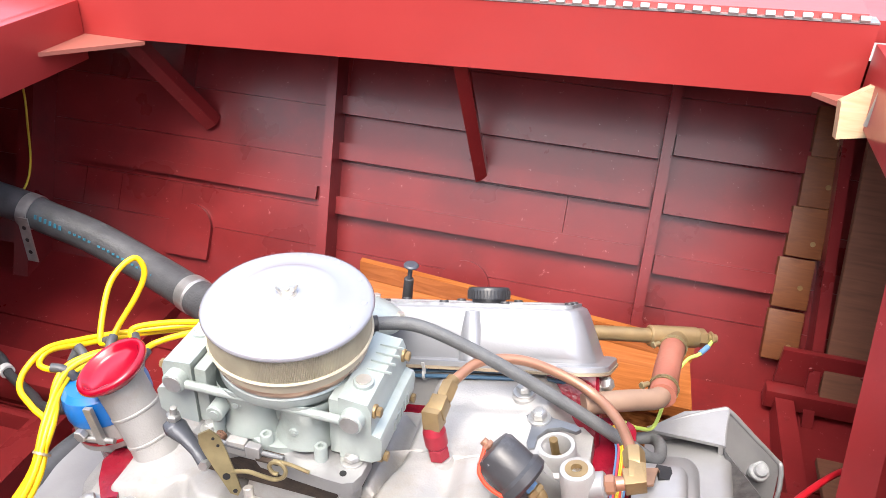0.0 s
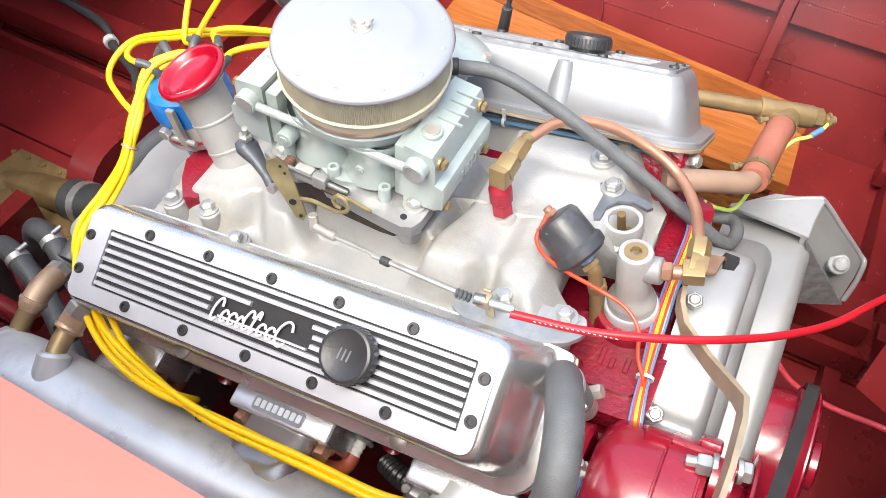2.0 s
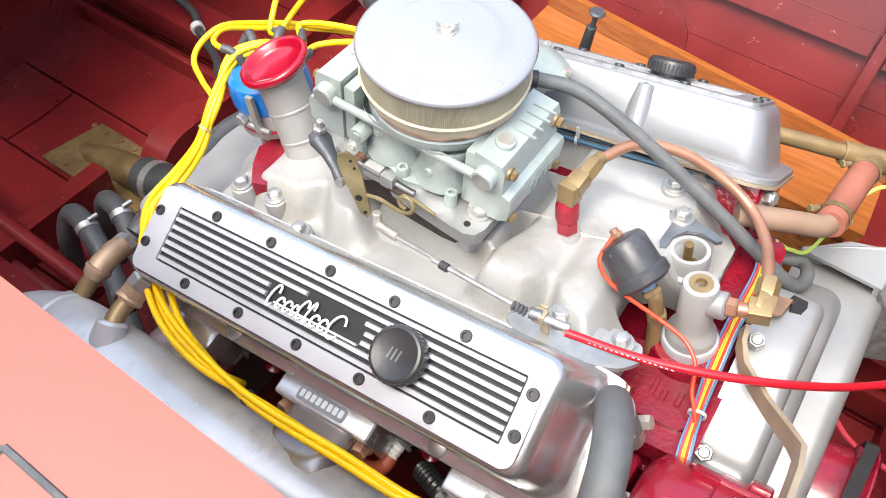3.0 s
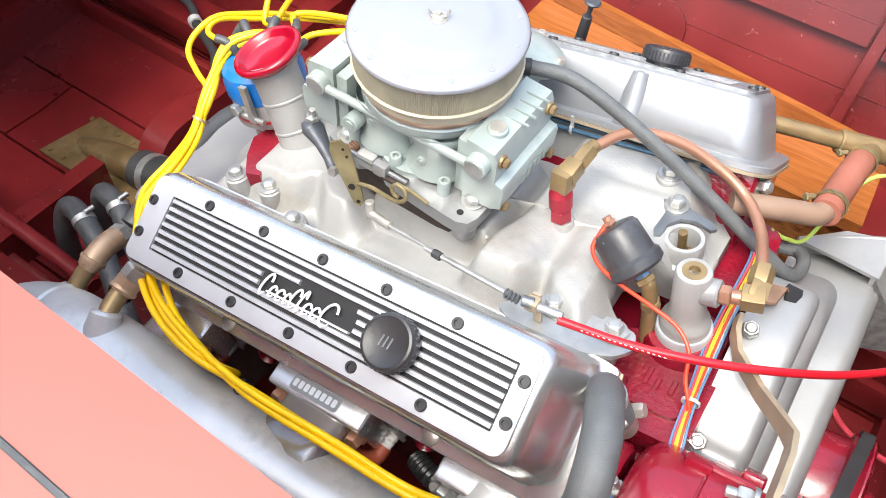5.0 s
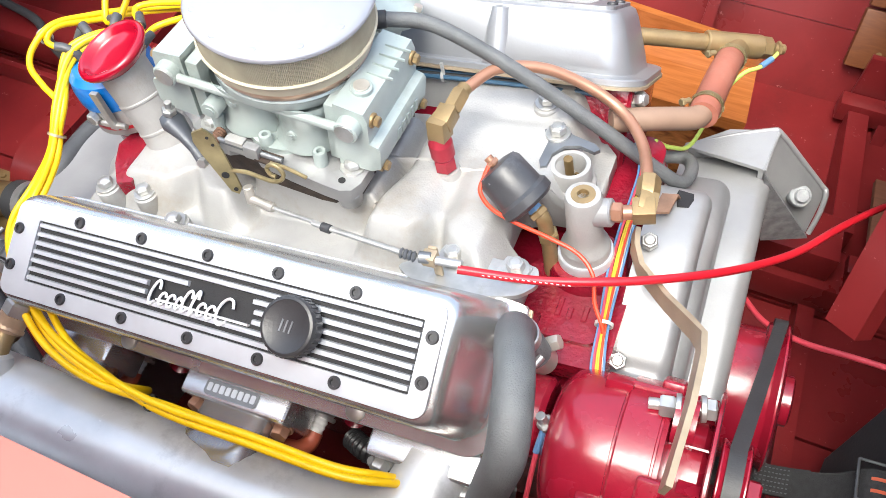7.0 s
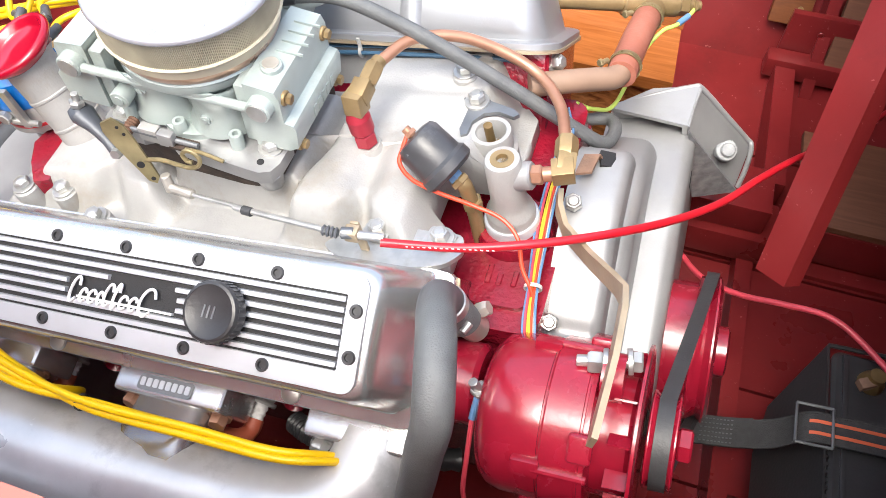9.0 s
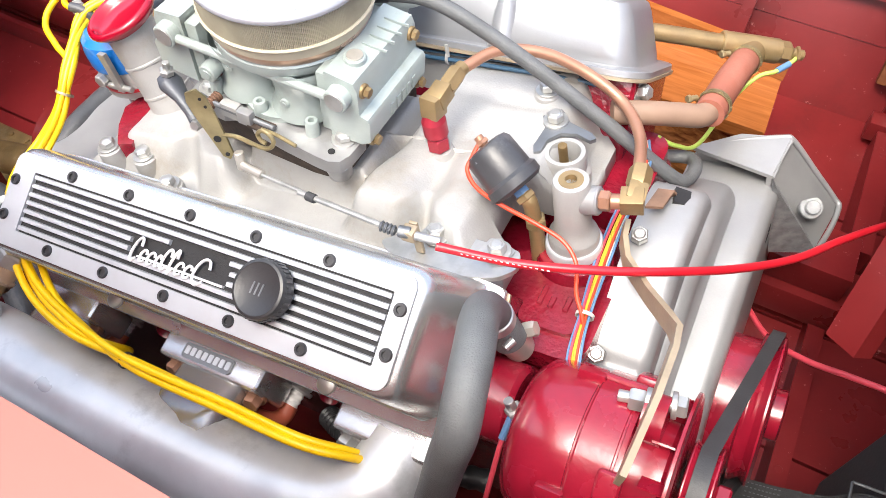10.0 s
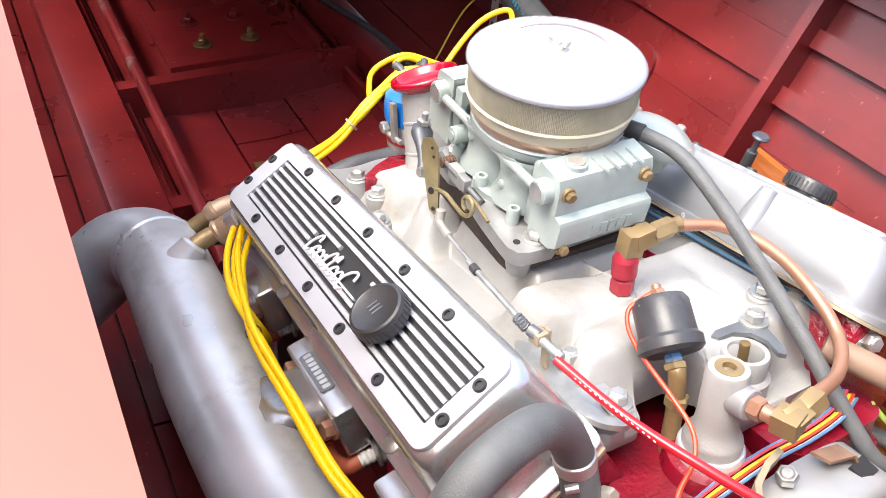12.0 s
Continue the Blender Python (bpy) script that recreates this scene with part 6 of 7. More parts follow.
p0, p1 = Vector((-0.172, -0.03, 0.49)), Vector((-0.213, -0.014, 0.622))
d = (p1 - p0).normalized()
bm = B()
L = (p1 - p0).length
lathe(bm, [(0.036, -0.004), (0.03, 0.012), (0.026, 0.03), (0.0245, 0.05), (0.0243, 0.052), (0.0251, 0.053), (0.0251, 0.055), (0.0243, 0.056), (0.0243, 0.085), (0.0251, 0.086), (0.0251, 0.088), (0.0243, 0.089), (0.0245, L - 0.022), (0.03, L - 0.014), (0, L - 0.014)], axis_m(p0, d), 40)
part("tube", bm, CAST, oil)
bm = B()
lathe(bm, [(0.024, -0.022), (0.03, -0.016), (0.0395, -0.007), (0.041, -0.0035), (0.0395, 0.0), (0.0365, 0.001), (0.0335, -0.0005), (0.031, -0.0065), (0.0275, -0.009), (0.012, -0.0095), (0, -0.01)], axis_m(p1, d + Vector((0.12, -0.3, 0))) @ Matrix.Scale(0.93, 4), 64)
part("cap", bm, CAP_RED, oil, "glossy red dished cap", angle=60)

# ---- plug leads ----
YR = 0.0034


def lead_boot(cable, pts):
    """The dark rubber boot over the end of a lead at the distributor cap."""
    a, b = Vector(pts[0]), Vector(pts[1])
    if a.z > 0.55:
        bm = B()
        tube(bm, [a, a.lerp(b, 0.3), a.lerp(b, 0.6)], 0.005, n=12, per=3, radii=[0.0056, 0.005, 0.0042])
        part("boot", bm, RUBBER, cable.parent, "dark rubber boot")


route = [(-0.2821, -0.0884, 0.5398), (-0.2933, -0.1214, 0.516), (-0.298, -0.158, 0.503), (-0.2755, -0.1935, 0.4911), (-0.2378, -0.2243, 0.4803), (-0.1877, -0.25, 0.474), (-0.1252, -0.265, 0.471)]
fan = ((0, 0, 0), (0.006, -0.008, 0.004), (0.012, 0.004, 0.001), (-0.007, 0.006, 0.006))
ends = [[(-0.1, -0.264, 0.466), (-0.108, -0.248, 0.425), (-0.148, -0.238, 0.385)], [(-0.0481, -0.2692, 0.471), (0.0, -0.2675, 0.462), (0.026, -0.258, 0.43), (0.036, -0.25, 0.395)],
        [(-0.0481, -0.2755, 0.472), (0.0466, -0.276, 0.469), (0.12, -0.2745, 0.463), (0.155, -0.262, 0.445), (0.17, -0.24, 0.4)], [(-0.0481, -0.2725, 0.4775), (0.0466, -0.2705, 0.472), (0.115, -0.269, 0.463), (0.15, -0.256, 0.44), (0.165, -0.236, 0.39)]]
for k in range(4):
    f = Vector(fan[k])
    spread = (0.5, 0.75, 0.9, 1.6, 1.5, 1.2, 0.8)
    bx, bz = 0.0062 * (k % 2), 0.0062 * (k // 2)
    pts = [Vector((-0.25 + bx, 0.036, 0.594 + bz)), Vector((-0.272 + bx, 0.022, 0.598 + bz)), Vector((-0.292 + bx, -0.006, 0.593 + bz)), Vector((-0.2765 - 0.003 * k, -0.0507, 0.571 + 0.003 * (k % 2)))]
    pts += [Vector(r) + f * s for r, s in zip(route, spread)] + [Vector(p) for p in ends[k]]
    t = thing("plug_lead", "bright yellow silicone plug lead along the exhaust manifold", "plug lead", group="plug leads", m=ENG)
    bm = B()
    tube(bm, pts, YR, n=12, per=8)
    lead_boot(part("cable", bm, YELLOW, t), pts)
loops = [[towers[1][0], (-0.25, 0.07, 0.606), (-0.19, 0.085, 0.606), (-0.13, 0.085, 0.6), (-0.06, 0.1, 0.56)],
         [towers[0][0], (-0.21, 0.05, 0.602), (-0.15, 0.075, 0.604), (-0.09, 0.095, 0.58), (-0.04, 0.12, 0.54)],
         [towers[2][0], (-0.288, 0.055, 0.598), (-0.2961, 0.0961, 0.6328), (-0.2906, 0.12, 0.65), (-0.2777, 0.1387, 0.6556), (-0.2719, 0.1375, 0.6363), (-0.281, 0.1206, 0.6136), (-0.298, 0.0942, 0.5877), (-0.3, 0.06, 0.568)],
         [towers[3][0], (-0.306, 0.0156, 0.5886), (-0.3268, 0.0114, 0.5892), (-0.3406, 0.0151, 0.5938), (-0.3379, 0.0324, 0.5985), (-0.3258, 0.0676, 0.5824), (-0.29, 0.11, 0.5674), (-0.22, 0.15, 0.55), (-0.15, 0.15, 0.53)],
         [(-0.1252, -0.262, 0.475), (-0.1877, -0.246, 0.479), (-0.2378, -0.2193, 0.486), (-0.2755, -0.188, 0.496), (-0.293, -0.158, 0.508), (-0.2903, -0.1214, 0.521), (-0.2821, -0.0844, 0.5448), (-0.2886, -0.0478, 0.5634), (-0.3184, -0.0321, 0.5741), (-0.3427, -0.0177, 0.5842), (-0.3479, 0.0019, 0.5943), (-0.34, 0.03, 0.602), (-0.33, 0.065, 0.589), (-0.295, 0.105, 0.574), (-0.21, 0.145, 0.56), (-0.15, 0.155, 0.54)]]
for pts in loops:
    t = thing("plug_lead", "bright yellow silicone plug lead looped behind the carburettor", "plug lead", group="plug leads", m=ENG)
    bm = B()
    tube(bm, pts, YR, n=12, per=8)
    lead_boot(part("cable", bm, YELLOW, t), pts)
for p, d in (((-0.2795, -0.074, 0.5525), (0.1, 0.78, 0.62)), ((-0.062, -0.271, 0.469), (1, -0.05, -0.02))):
    t = thing("cable_tie", "thin cable tie round the yellow plug leads", "cable tie", group="cable ties", m=ENG)
    bm = B()
    r = 0.0066 if p[2] < 0.5 else 0.0082
    lathe(bm, [(r, -0.0013), (r + 0.0008, -0.0013), (r + 0.0008, 0.0013), (r, 0.0013)], axis_m(p, d), 20)
    part("band", bm, BLACK_PLASTIC if p[2] < 0.5 else BRACE_TAN, t)

# ---- throttle cable ----
cab = thing("throttle_cable", "red sheathed throttle cable with a steel end rod", "control cable", m=ENG)
bm = B()
tube(bm, [(0.1719, -0.1157, 0.5401), (0.2302, -0.0994, 0.525), (0.2875, -0.077, 0.5145), (0.3366, -0.0436, 0.4948), (0.3774, 0.0013, 0.4634), (0.4153, 0.0562, 0.429), (0.449, 0.1205, 0.3965), (0.4862, 0.1847, 0.3627), (0.54, 0.27, 0.31), (0.61, 0.4, 0.25)], 0.0036, n=14)
part("sheath", bm, RED_CABLE, cab)
bm = B()
rod(bm, (0.145, -0.115, 0.5445), (0.174, -0.1115, 0.541), 0.0037, 14)
part("ferrule", bm, STEEL, cab)
bm = B()
rod(bm, (0.14, -0.1162, 0.5462), (0.15, -0.114, 0.545), 0.005, 14)
for k in range(4):
    lathe(bm, [(0.0036, -0.0012), (0.0048, 0), (0.0036, 0.0012)], axis_m((0.126 + 0.0035 * k, -0.1175, 0.548 - 0.0004 * k), (1, 0.03, -0.1)), 14)
part("boot", bm, DULL_STEEL, cab)
bm = B()
rod(bm, (-0.005, -0.102, 0.549), (0.128, -0.117, 0.548), 0.0017, 10)
part("inner_rod", bm, STEEL, cab)
bm = B()
rod(bm, (0.038, -0.108, 0.548), (0.128, -0.117, 0.548), 0.0024, 10)
part("sleeve", bm, STEEL, cab)
bm = B()
rod(bm, (0.048, -0.1093, 0.548), (0.057, -0.1104, 0.548), 0.004, 14)
part("collar", bm, BLACK_RUBBER, cab)
bm = B()
rod(bm, (-0.028, -0.0985, 0.55), (-0.004, -0.102, 0.549), 0.0042, 12)
rod(bm, (-0.03, -0.095, 0.562), (-0.03, -0.0985, 0.546), 0.0045, 12)
part("swivel_end", bm, NUT, cab)
bm = B()
for k in range(16):
    p = Vector((0.192 + 0.0042 * k, -0.1102 + 0.00118 * k, 0.535 - 0.00095 * k))
    box(bm, 0.0022, 0.0005, 0.0009, T(*(p + Vector((0, -0.0034, 0.0014)))))
part("print", bm, WHITE_PRINT, cab, "white printed marks")
bm = B()
block(bm, 0.142, 0.154, -0.119, -0.108, 0.5385, 0.549)
block(bm, 0.144, 0.152, -0.1079, -0.1045, 0.5127, 0.549)
part("anchor_clamp", bm, BRACE_TAN, cab, "tan anchor clamp", bevel=0.002)

# pink-red starter cable on the right
c2 = thing("red_cable", "pink-red sheathed cable running past the pulley", "cable")
bm = B()
tube(bm, [(0.44, 0.24, 0.22), (0.4689, 0.203, 0.235), (0.5041, 0.1599, 0.2467), (0.544, 0.1289, 0.2752), (0.5899, 0.1137, 0.3), (0.6316, 0.0995, 0.318), (0.67, 0.0723, 0.32), (0.74, 0.0, 0.32)], 0.0036, n=12)
part("sheath", bm, PINK_CABLE, c2)

# wiring loom down the front of the block
for k, (mt, dx) in enumerate(((BLUE_WIRE, 0), (PINK_CABLE, 0.003), (YEL_WIRE, 0.0058), (YEL_WIRE, 0.0082), (ORANGE_WIRE, 0.0106), (WHITE_WIRE, 0.0128), (BLUE_WIRE, 0.0148))):
    t = thing("loom_wire", "thin coloured loom wire in front of the block", "wire", group="wiring loom", m=ENG)
    bm = B()
    dz, dx = 0.0016 * math.sin(2.1 * k), 0.78 * dx - 0.006
    tube(bm, [(0.262 + dx, 0.11, 0.478 + dz), (0.274 + dx, 0.075, 0.483 + dz), (0.2743 + dx, 0.0426, 0.4765 + dz), (0.2735 + dx, 0.0036, 0.4745 + dz), (0.2752 + dx, -0.0392, 0.47 + dz), (0.279 + dx * 0.7, -0.0866, 0.464 + dz), (0.283 + dx * 0.9, -0.12, 0.457 + dz), (0.288 + dx, -0.145, 0.43)], 0.0011, n=8)
    part("cable", bm, mt, t)
t = thing("cable_tie", "white cable tie round the loom", "cable tie", group="cable ties", m=ENG)
bm = B()
lathe(bm, [(0.0068, -0.0015), (0.0078, -0.0015), (0.0078, 0.0015), (0.0068, 0.0015)], axis_m((0.279, -0.0866, 0.464), (0.1, -1, -0.2)), 18)
part("band", bm, WHITE_WIRE, t)
for k, mt in enumerate((SLATE_WIRE, BLACK_RUBBER, SLATE_WIRE)):
    t = thing("loom_wire", "thin loom wire beside the far valve cover", "wire", group="wiring loom", m=ENG)
    bm = B()
    tube(bm, [(-0.02, 0.102 + 0.004 * k, 0.532), (0.08, 0.106 + 0.004 * k, 0.533), (0.16, 0.112 + 0.004 * k, 0.53), (0.215, 0.118 + 0.003 * k, 0.524), (0.24, 0.125, 0.5)], 0.0022, n=8)
    part("cable", bm, mt, t)

t = thing("cable_tie", "white cable tie round the blue loom", "cable tie", group="cable ties", m=ENG)
bm = B()
lathe(bm, [(0.0066, -0.0014), (0.0076, -0.0014), (0.0076, 0.0014), (0.0066, 0.0014)], axis_m((0.067, 0.1095, 0.533), (1, 0.04, 0.01)), 18)
box(bm, 0.003, 0.002, 0.014, T(0.068, 0.106, 0.543))
part("band", bm, WHITE_WIRE, t)

# ---- pipework on the far side ----
fp = thing("cooling_pipe", "faded copper cooling pipe with an orange hose and brass tee", "pipe", m=ENG)
bm = B()
tube(bm, [(0.235, 0.1, 0.512), (0.262, 0.114, 0.5065), (0.286, 0.132, 0.4955), (0.303, 0.147, 0.486), (0.309, 0.163, 0.481)], 0.0112, n=20, per=6)
part("lower_pipe", bm, PINK_HOSE, fp)
bm = B()
tube(bm, [(0.309, 0.155, 0.4835), (0.3125, 0.215, 0.4745), (0.318, 0.284, 0.4595)], 0.0145, n=20, per=5)
part("hose", bm, ORANGE_HOSE, fp, "faded orange rubber hose")
bm = B()
tube(bm, [(0.16, 0.212, 0.52), (0.235, 0.25, 0.494), (0.29, 0.276, 0.474)], 0.0088, n=20, per=4)
part("long_pipe", bm, BRASS, fp, "tarnished brass pipe")
bm = B()
rod(bm, (0.2885, 0.2755, 0.4745), (0.343, 0.301, 0.4555), 0.0128, 20)
rod(bm, (0.3165, 0.268, 0.463), (0.3185, 0.294, 0.4595), 0.0155, 20)
hexbar(bm, (0.342, 0.3005, 0.456), (0.353, 0.3055, 0.452), 0.0115)
rod(bm, (0.352, 0.305, 0.4525), (0.366, 0.3115, 0.4475), 0.0055, 14)
hexbar(bm, (0.358, 0.3078, 0.4503), (0.3615, 0.3094, 0.4491), 0.0085)
part("tee", bm, BRASS, fp)
for p in ((0.31, 0.17, 0.4815), (0.317, 0.268, 0.463)):
    hm = axis_m(p, (0.06, 1, -0.2))
    bm = B()
    lathe(bm, [(0.0149, -0.0035), (0.0157, -0.0035), (0.0157, 0.0035), (0.0149, 0.0035)], hm, 28)
    for k in range(10):
        box(bm, 0.0012, 0.0045, 0.0035, hm @ Matrix.Rotation(2 * math.pi * k / 10, 4, "Z") @ T(0.0158, 0, 0))
    c = part("clamp", bm, ZINC, fp)
    bm = B()
    q = Vector(p) + Vector((-0.0155, -0.004, 0.009))
    rod(bm, q, q + Vector((-0.005, -0.006, 0.002)), 0.0028, 10)
    hexbar(bm, q + Vector((-0.0045, -0.0055, 0.0018)), q + Vector((-0.007, -0.0085, 0.0028)), 0.004)
    part("screw", bm, ZINC, c)
gw_ = thing("earth_wire", "thin green and yellow wire with a blue crimp", "wire", m=ENG)
bm = B()
tube(bm, [(0.363, 0.31, 0.449), (0.357, 0.293, 0.449), (0.346, 0.276, 0.449), (0.332, 0.262, 0.45), (0.316, 0.235, 0.44), (0.3, 0.17, 0.43), (0.285, 0.14, 0.45), (0.272, 0.125, 0.47)], 0.0022, n=8)
w = part("cable", bm, GREEN_WIRE, gw_)
bm = B()
tube(bm, [(0.3565, 0.292, 0.449), (0.3475, 0.278, 0.449)], 0.0033, n=10, per=2)
part("crimp", bm, BLUE_WIRE, w)
for p in ((0.2515, 0.128, 0.516),):
    t = thing("head_bolt", "large plated bolt on the far cylinder head", "bolt", m=ENG)
    bolt(t, p, (1, -0.3, 0.5), 0.0075, 0.009)

# dipstick knob behind the far cover
ds = thing("pull_knob", "black rubber grip with a brass pull knob", "knob", m=ENG)
bm = B()
rod(bm, (-0.018, 0.275, 0.49), (-0.003, 0.277, 0.548), 0.0075, 14, r2=0.006)
part("grip", bm, BLACK_RUBBER, ds)
bm = B()
rod(bm, (-0.003, 0.277, 0.547), (0.002, 0.279, 0.565), 0.003, 10)
lathe(bm, [(0.004, 0), (0.0095, 0.0015), (0.0098, 0.003), (0.008, 0.005), (0, 0.0055)], axis_m((0.0015, 0.279, 0.563), (0.25, 0.05, 1)), 20)
part("knob", bm, DARK_ARM, ds)

# ---- far exhaust hose ----
xh = thing("exhaust_hose", "thick grey rubber exhaust hose with blue printing", "hose")
bm = B()
XP = [(-0.22, 0.33, 0.36), (-0.3117, 0.373, 0.3484), (-0.4538, 0.441, 0.3424), (-0.6109, 0.4794, 0.3685), (-0.72, 0.487, 0.389), (-0.8036, 0.4903, 0.406), (-1.1, 0.5, 0.43), (-1.6, 0.5, 0.4)]
tube(bm, XP, 0.042, n=28, radii=[0.031, 0.031, 0.0305, 0.03, 0.03, 0.03, 0.03, 0.03])
part("tube", bm, RUBBER, xh)
bm = B()
rod(bm, (-0.375, 0.405, 0.3445), (-0.4, 0.417, 0.3435), 0.0325, 32)
part("clamp", bm, STEEL, xh)
bm = B()
for k in range(26):
    f = k / 25
    if k in (6, 13, 19):
        continue
    x = -0.46 - 0.26 * f
    y, z = 0.444 + 0.043 * f - 0.006 * math.sin(f * 3.1) * -1, 0.343 + 0.046 * f
    box(bm, 0.0048, 0.0008, 0.0036 if k < 20 else 0.008, T(x, y - 0.0265, z + 0.0145) @ Matrix.Rotation(radians(-25), 4, "X"))
part("print_bars", bm, HOSE_PRINT, xh, "blue printed lettering as plain bars")
st = thing("hose_strap", "perforated galvanised strap holding the exhaust hose", "strap")
bm = B()
lathe(bm, [(0.0305, -0.011), (0.032, -0.011), (0.032, 0.011), (0.0305, 0.011)], axis_m((-0.75, 0.4885, 0.396), (1, -0.02, -0.2)), 36)
part("band", bm, STEEL, st)
bm = B()
box(bm, 0.022, 0.002, 0.09, T(-0.745, 0.4565, 0.355))
part("tail", bm, STEEL, st)
# black studs on the strap stand for the shade in its perforations
for k in range(3):
    bm = B()
    rod(bm, (-0.745, 0.4557, 0.33 + 0.025 * k), (-0.745, 0.4545, 0.33 + 0.025 * k), 0.004, 10)
    part("hole", bm, DARK_GROOVE, st)
w = thing("thin_wire", "thin orange-yellow wire hanging against the frame", "wire")
bm = B()
tube(bm, [(-1.0, 0.75, 0.66), (-0.93, 0.72, 0.56), (-0.9, 0.68, 0.47), (-0.86, 0.6, 0.38), (-0.9, 0.5, 0.3), (-0.86, 0.4, 0.2)], 0.0022, n=8)
part("cable", bm, YEL_WIRE, w)
c3 = thing("battery_lead", "black rubber cable with a white clip on the timber", "cable")
bm = B()
tube(bm, [(-1.3, 0.2, 0.25), (-0.95, 0.3, 0.24), (-0.72, 0.29, 0.24), (-0.64, 0.25, 0.235), (-0.55, 0.2, 0.26), (-0.42, 0.1, 0.36), (-0.3, 0.06, 0.43)], 0.0075, n=12)
part("sheath", bm, BLACK_RUBBER, c3)
bm = B()
lathe(bm, [(0.008, -0.006), (0.0115, -0.006), (0.0115, 0.006), (0.008, 0.006)], axis_m((-0.655, 0.258, 0.235), (0.8, -0.4, 0)), 20)
part("clip", bm, WHITE_WIRE, c3)

# heater hoses aft
hose_runs = ([(-0.51, -0.17, 0.1), (-0.505, -0.16, 0.2), (-0.491, -0.146, 0.25), (-0.445, -0.154, 0.262), (-0.373, -0.182, 0.25), (-0.3, -0.222, 0.24), (-0.24, -0.25, 0.22)],
             [(-0.48, -0.12, 0.1), (-0.482, -0.11, 0.2), (-0.468, -0.104, 0.255), (-0.426, -0.112, 0.262), (-0.373, -0.138, 0.25), (-0.32, -0.16, 0.235), (-0.26, -0.19, 0.22)])
for run in hose_runs:
    t = thing("water_hose", "dark rubber water hose with a worm clamp", "hose", group="water hoses")
    bm = B()
    tube(bm, run, 0.0148, n=18)
    part("tube", bm, RUBBER, t)
    a, b = Vector(run[3]), Vector(run[4])
    p, d = a.lerp(b, 0.02), (b - a).normalized()
    bm = B()
    lathe(bm, [(0.015, -0.0045), (0.016, -0.0045), (0.016, 0.0045), (0.015, 0.0045)], axis_m(p, d), 28)
    c = part("clamp", bm, STEEL, t)
    bm = B()
    rod(bm, p + Vector((0.002, 0.004, 0.0165)), p + Vector((0.004, 0.018, 0.0165)), 0.0036, 12)
    part("screw", bm, STEEL, c)
t = thing("side_hose", "grey hose along the rear of the engine", "hose", m=ENG)
bm = B()
tube(bm, [(-0.373, -0.16, 0.42), (-0.372, -0.1, 0.435), (-0.372, -0.045, 0.45), (-0.377, -0.005, 0.45), (-0.374, 0.033, 0.45), (-0.36, 0.09, 0.44), (-0.32, 0.14, 0.42)], 0.0155, n=18)
part("tube", bm, RUBBER, t)
rear = thing("bell_housing", "dull aluminium housing at the rear of the engine", "housing", m=ENG)
bm = B()
lathe(bm, [(0, 0), (0.16, 0), (0.19, 0.03), (0.2, 0.06), (0.2, 0.075), (0, 0.075)], axis_m((-0.34, 0.0, 0.27), (1, 0, 0)), 48)
part("casting", bm, CAST, rear)
bm = B()
prism(bm, fillet([(-0.372, -0.15), (-0.235, -0.15), (-0.235, 0.1), (-0.372, 0.1)], 0.03), 0.44, 0.459)
part("top_flange", bm, SILVER_PAINT, rear, "flat silver-grey top flange", bevel=0.003)

# battery with its strap
bat = thing("battery", "black battery box with a folded side flap and a corroded terminal", "battery")
MB = T(0.737, -0.085, 0.08)
bm = B()
loft(bm, [rr_ring(0.088, 0.15, 0.012, 0.0), rr_ring(0.09, 0.152, 0.012, 0.198), rr_ring(0.086, 0.148, 0.012, 0.203)])
part("box", bm, BLACK_PLASTIC, bat, bevel=0.002)
bm = B()
loft(bm, [rr_ring(0.093, 0.156, 0.012, 0.203), rr_ring(0.094, 0.157, 0.012, 0.218), rr_ring(0.09, 0.153, 0.012, 0.222)])
part("lid", bm, BLACK_PLASTIC, bat, bevel=0.001)
bm = B()
block(bm, -0.084, -0.078, -0.15, 0.15, 0.2222, 0.2255)
part("lid_rail", bm, BLACK_PLASTIC, bat, bevel=0.001)
for k in range(22):
    bm = B()
    block(bm, -0.0975, -0.0935, -0.142 + 0.0085 * k, -0.1375 + 0.0085 * k, 0.2, 0.221)
    part("rib", bm, BLACK_PLASTIC, bat, bevel=0.001, seg=1)
bm = B()
lathe(bm, [(0.0, 0.222), (0.014, 0.222), (0.0125, 0.229), (0.009, 0.234), (0.0085, 0.242), (0, 0.243)], T(-0.055, 0.125, 0), 20)
part("terminal", bm, OLD_BRASS, bat, "corroded brass terminal")
bm = B()
box(bm, 0.02, 0.012, 0.01, T(-0.062, 0.118, 0.232) @ Matrix.Rotation(0.5, 4, "Z"))
part("terminal_clamp", bm, RUST_STRAP, bat, "rusty clamp", bevel=0.002)
bm = B()
sheet(bm, [(-0.098, 0.158, 0.224), (-0.128, 0.112, 0.13), (-0.134, 0.06, 0.11), (-0.13, -0.16, 0.1), (-0.097, -0.155, 0.222)], 0.003)
part("side_flap", bm, BLACK_PLASTIC, bat, bevel=0.001, seg=1)
bm = B()
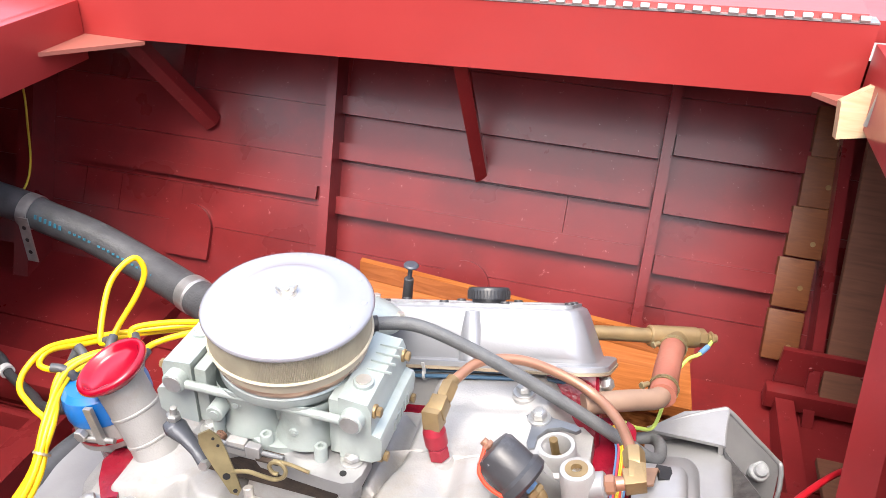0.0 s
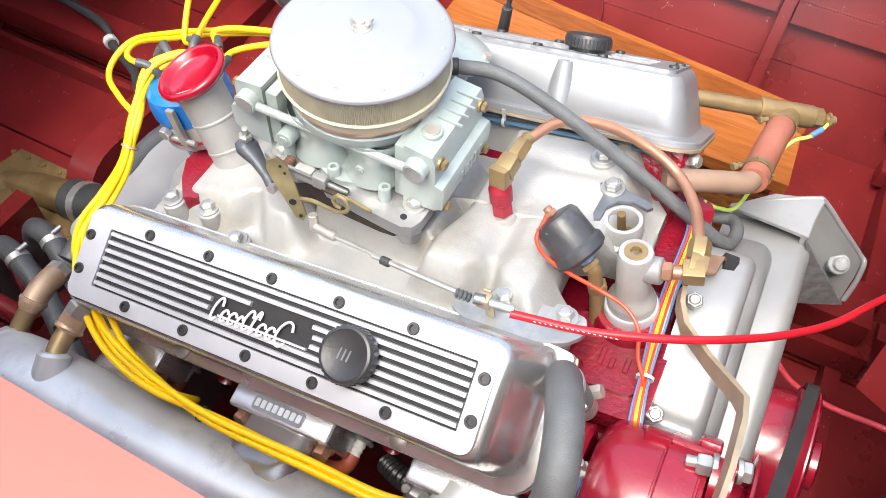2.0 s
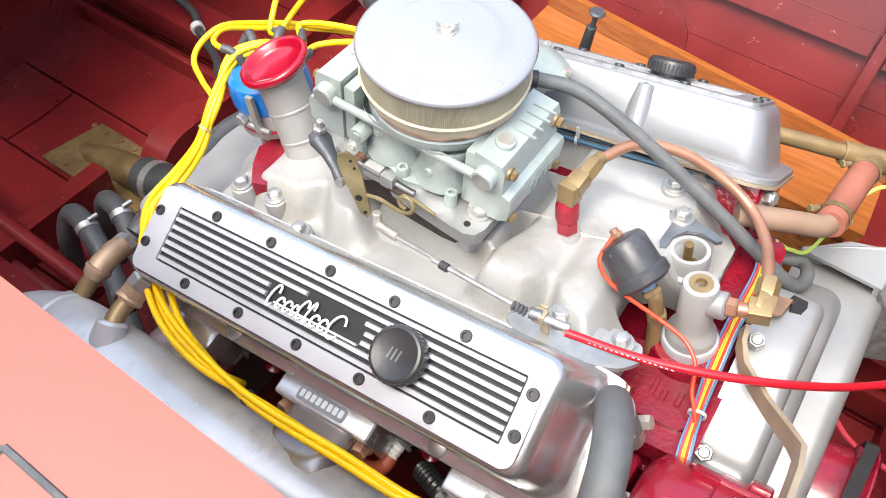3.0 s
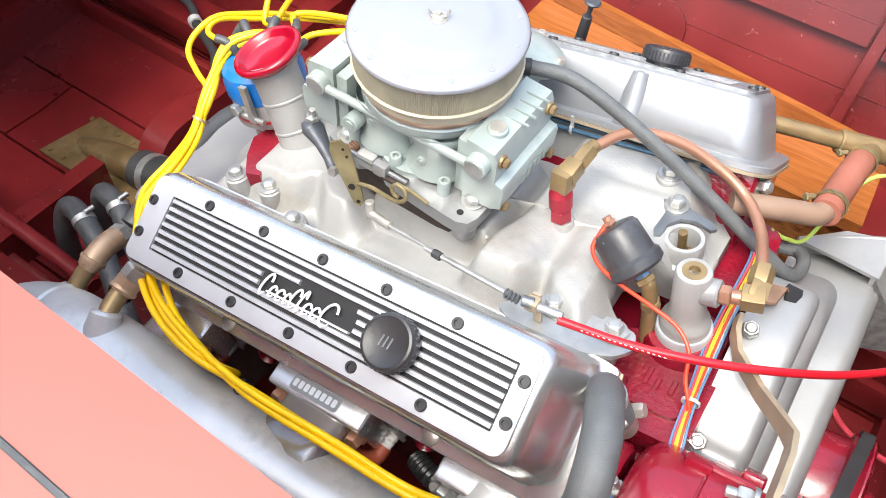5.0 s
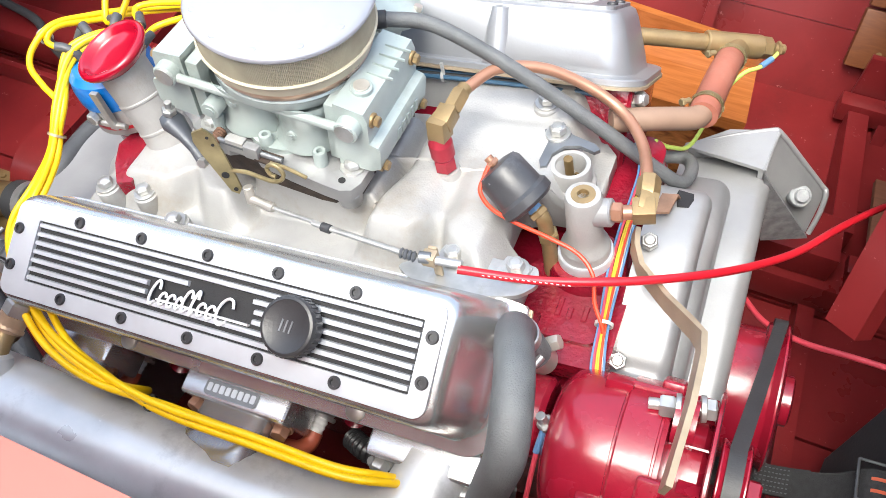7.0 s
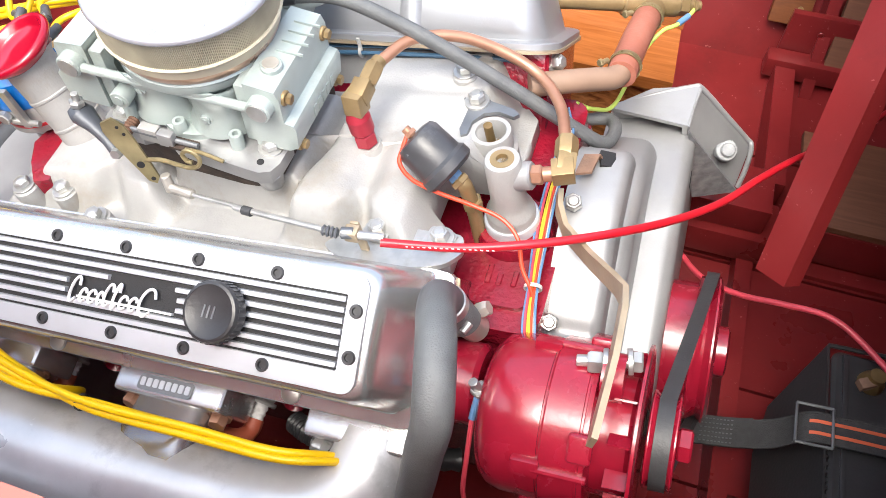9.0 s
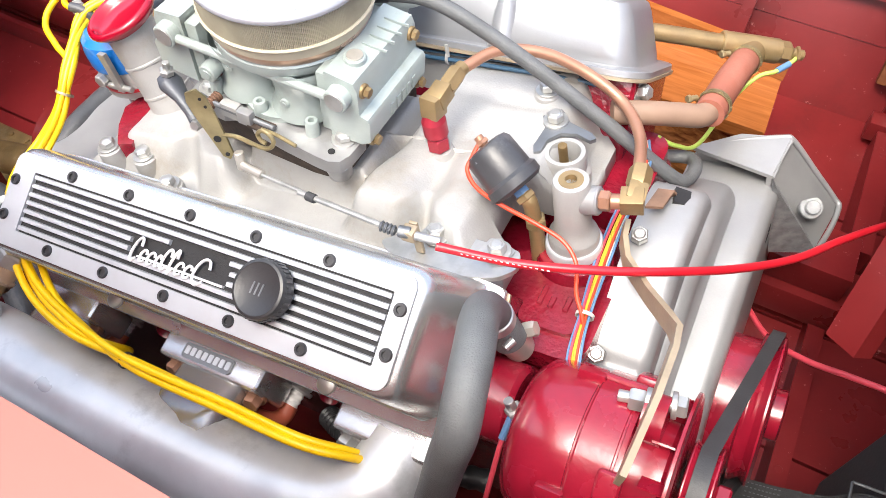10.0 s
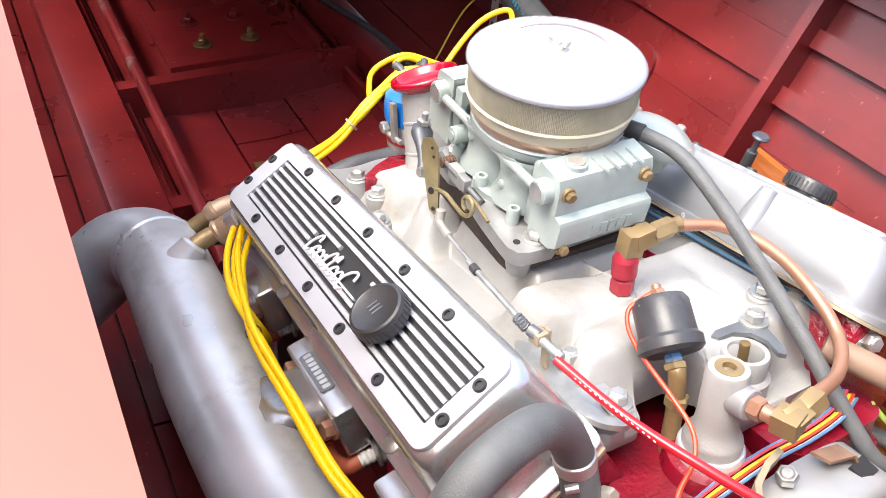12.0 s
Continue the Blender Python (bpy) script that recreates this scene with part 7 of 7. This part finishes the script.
tube(bm, [(-0.128, 0.112, 0.13), (-0.098, 0.158, 0.224), (0.0, 0.165, 0.223), (0.09, 0.165, 0.222)], 0.003, n=10, per=1)
part("flap_edge", bm, BLACK_PLASTIC, bat)
bat.matrix_world = MB
sp = thing("battery_strap", "black webbing strap with orange stripes and a metal buckle", "strap")
WEB = [(0.45, -0.035, 0.19), (0.521, -0.031, 0.22), (0.56, -0.032, 0.24), (0.595, -0.033, 0.268), (0.618, -0.031, 0.302), (0.645, -0.03, 0.308), (0.7, -0.027, 0.308), (0.83, -0.022, 0.308)]


def ribbon(y0, y1, lift, th, i0, i1):
    """A band laid along the strap between two of its points."""
    bm = B()
    rings = []
    for x, y, z in spline(WEB, 10)[i0:i1]:
        rings.append([Vector((x, y + y0, z + lift)), Vector((x, y + y1, z + lift)), Vector((x, y + y1, z + lift + th)), Vector((x, y + y0, z + lift + th))])
    return loft(bm, rings)


part("webbing", ribbon(-0.017, 0.017, 0.0, 0.0026, 0, 71), STRAP, sp)
part("folded_end", ribbon(-0.0175, 0.0175, 0.0028, 0.0022, 8, 26), STRAP, sp, "folded and stitched webbing end")
for e in (-0.0168, 0.0148):
    part("selvedge", ribbon(e, e + 0.002, 0.0026, 0.0008, 27, 71), STRAP, sp)
for dy in (-0.0085, 0.0045):
    part("stripe", ribbon(dy, dy + 0.0036, 0.0027, 0.0006, 41, 71), ORANGE_STRIPE, sp, "orange stripe")
bm = B()
for k in range(9):
    for j in range(6):
        x, y, z = spline(WEB, 10)[12 + k]
        box(bm, 0.0022, 0.0011, 0.0006, T(x, y - 0.0135 + 0.0054 * j, z + 0.0052) @ Matrix.Rotation(radians(-30), 4, "Y"))
part("stitching", bm, DULL_STEEL, sp, "grey stitching")
bm = B()
for a, b in (((0.606, -0.053), (0.606, -0.009)), ((0.641, -0.053), (0.641, -0.009)), ((0.606, -0.053), (0.641, -0.053)), ((0.606, -0.009), (0.641, -0.009))):
    rod(bm, (*a, 0.309 + (a[0] - 0.602) * 0.15), (*b, 0.309 + (b[0] - 0.602) * 0.15), 0.0016, 10)
part("buckle", bm, DULL_STEEL, sp, "grey metal buckle")
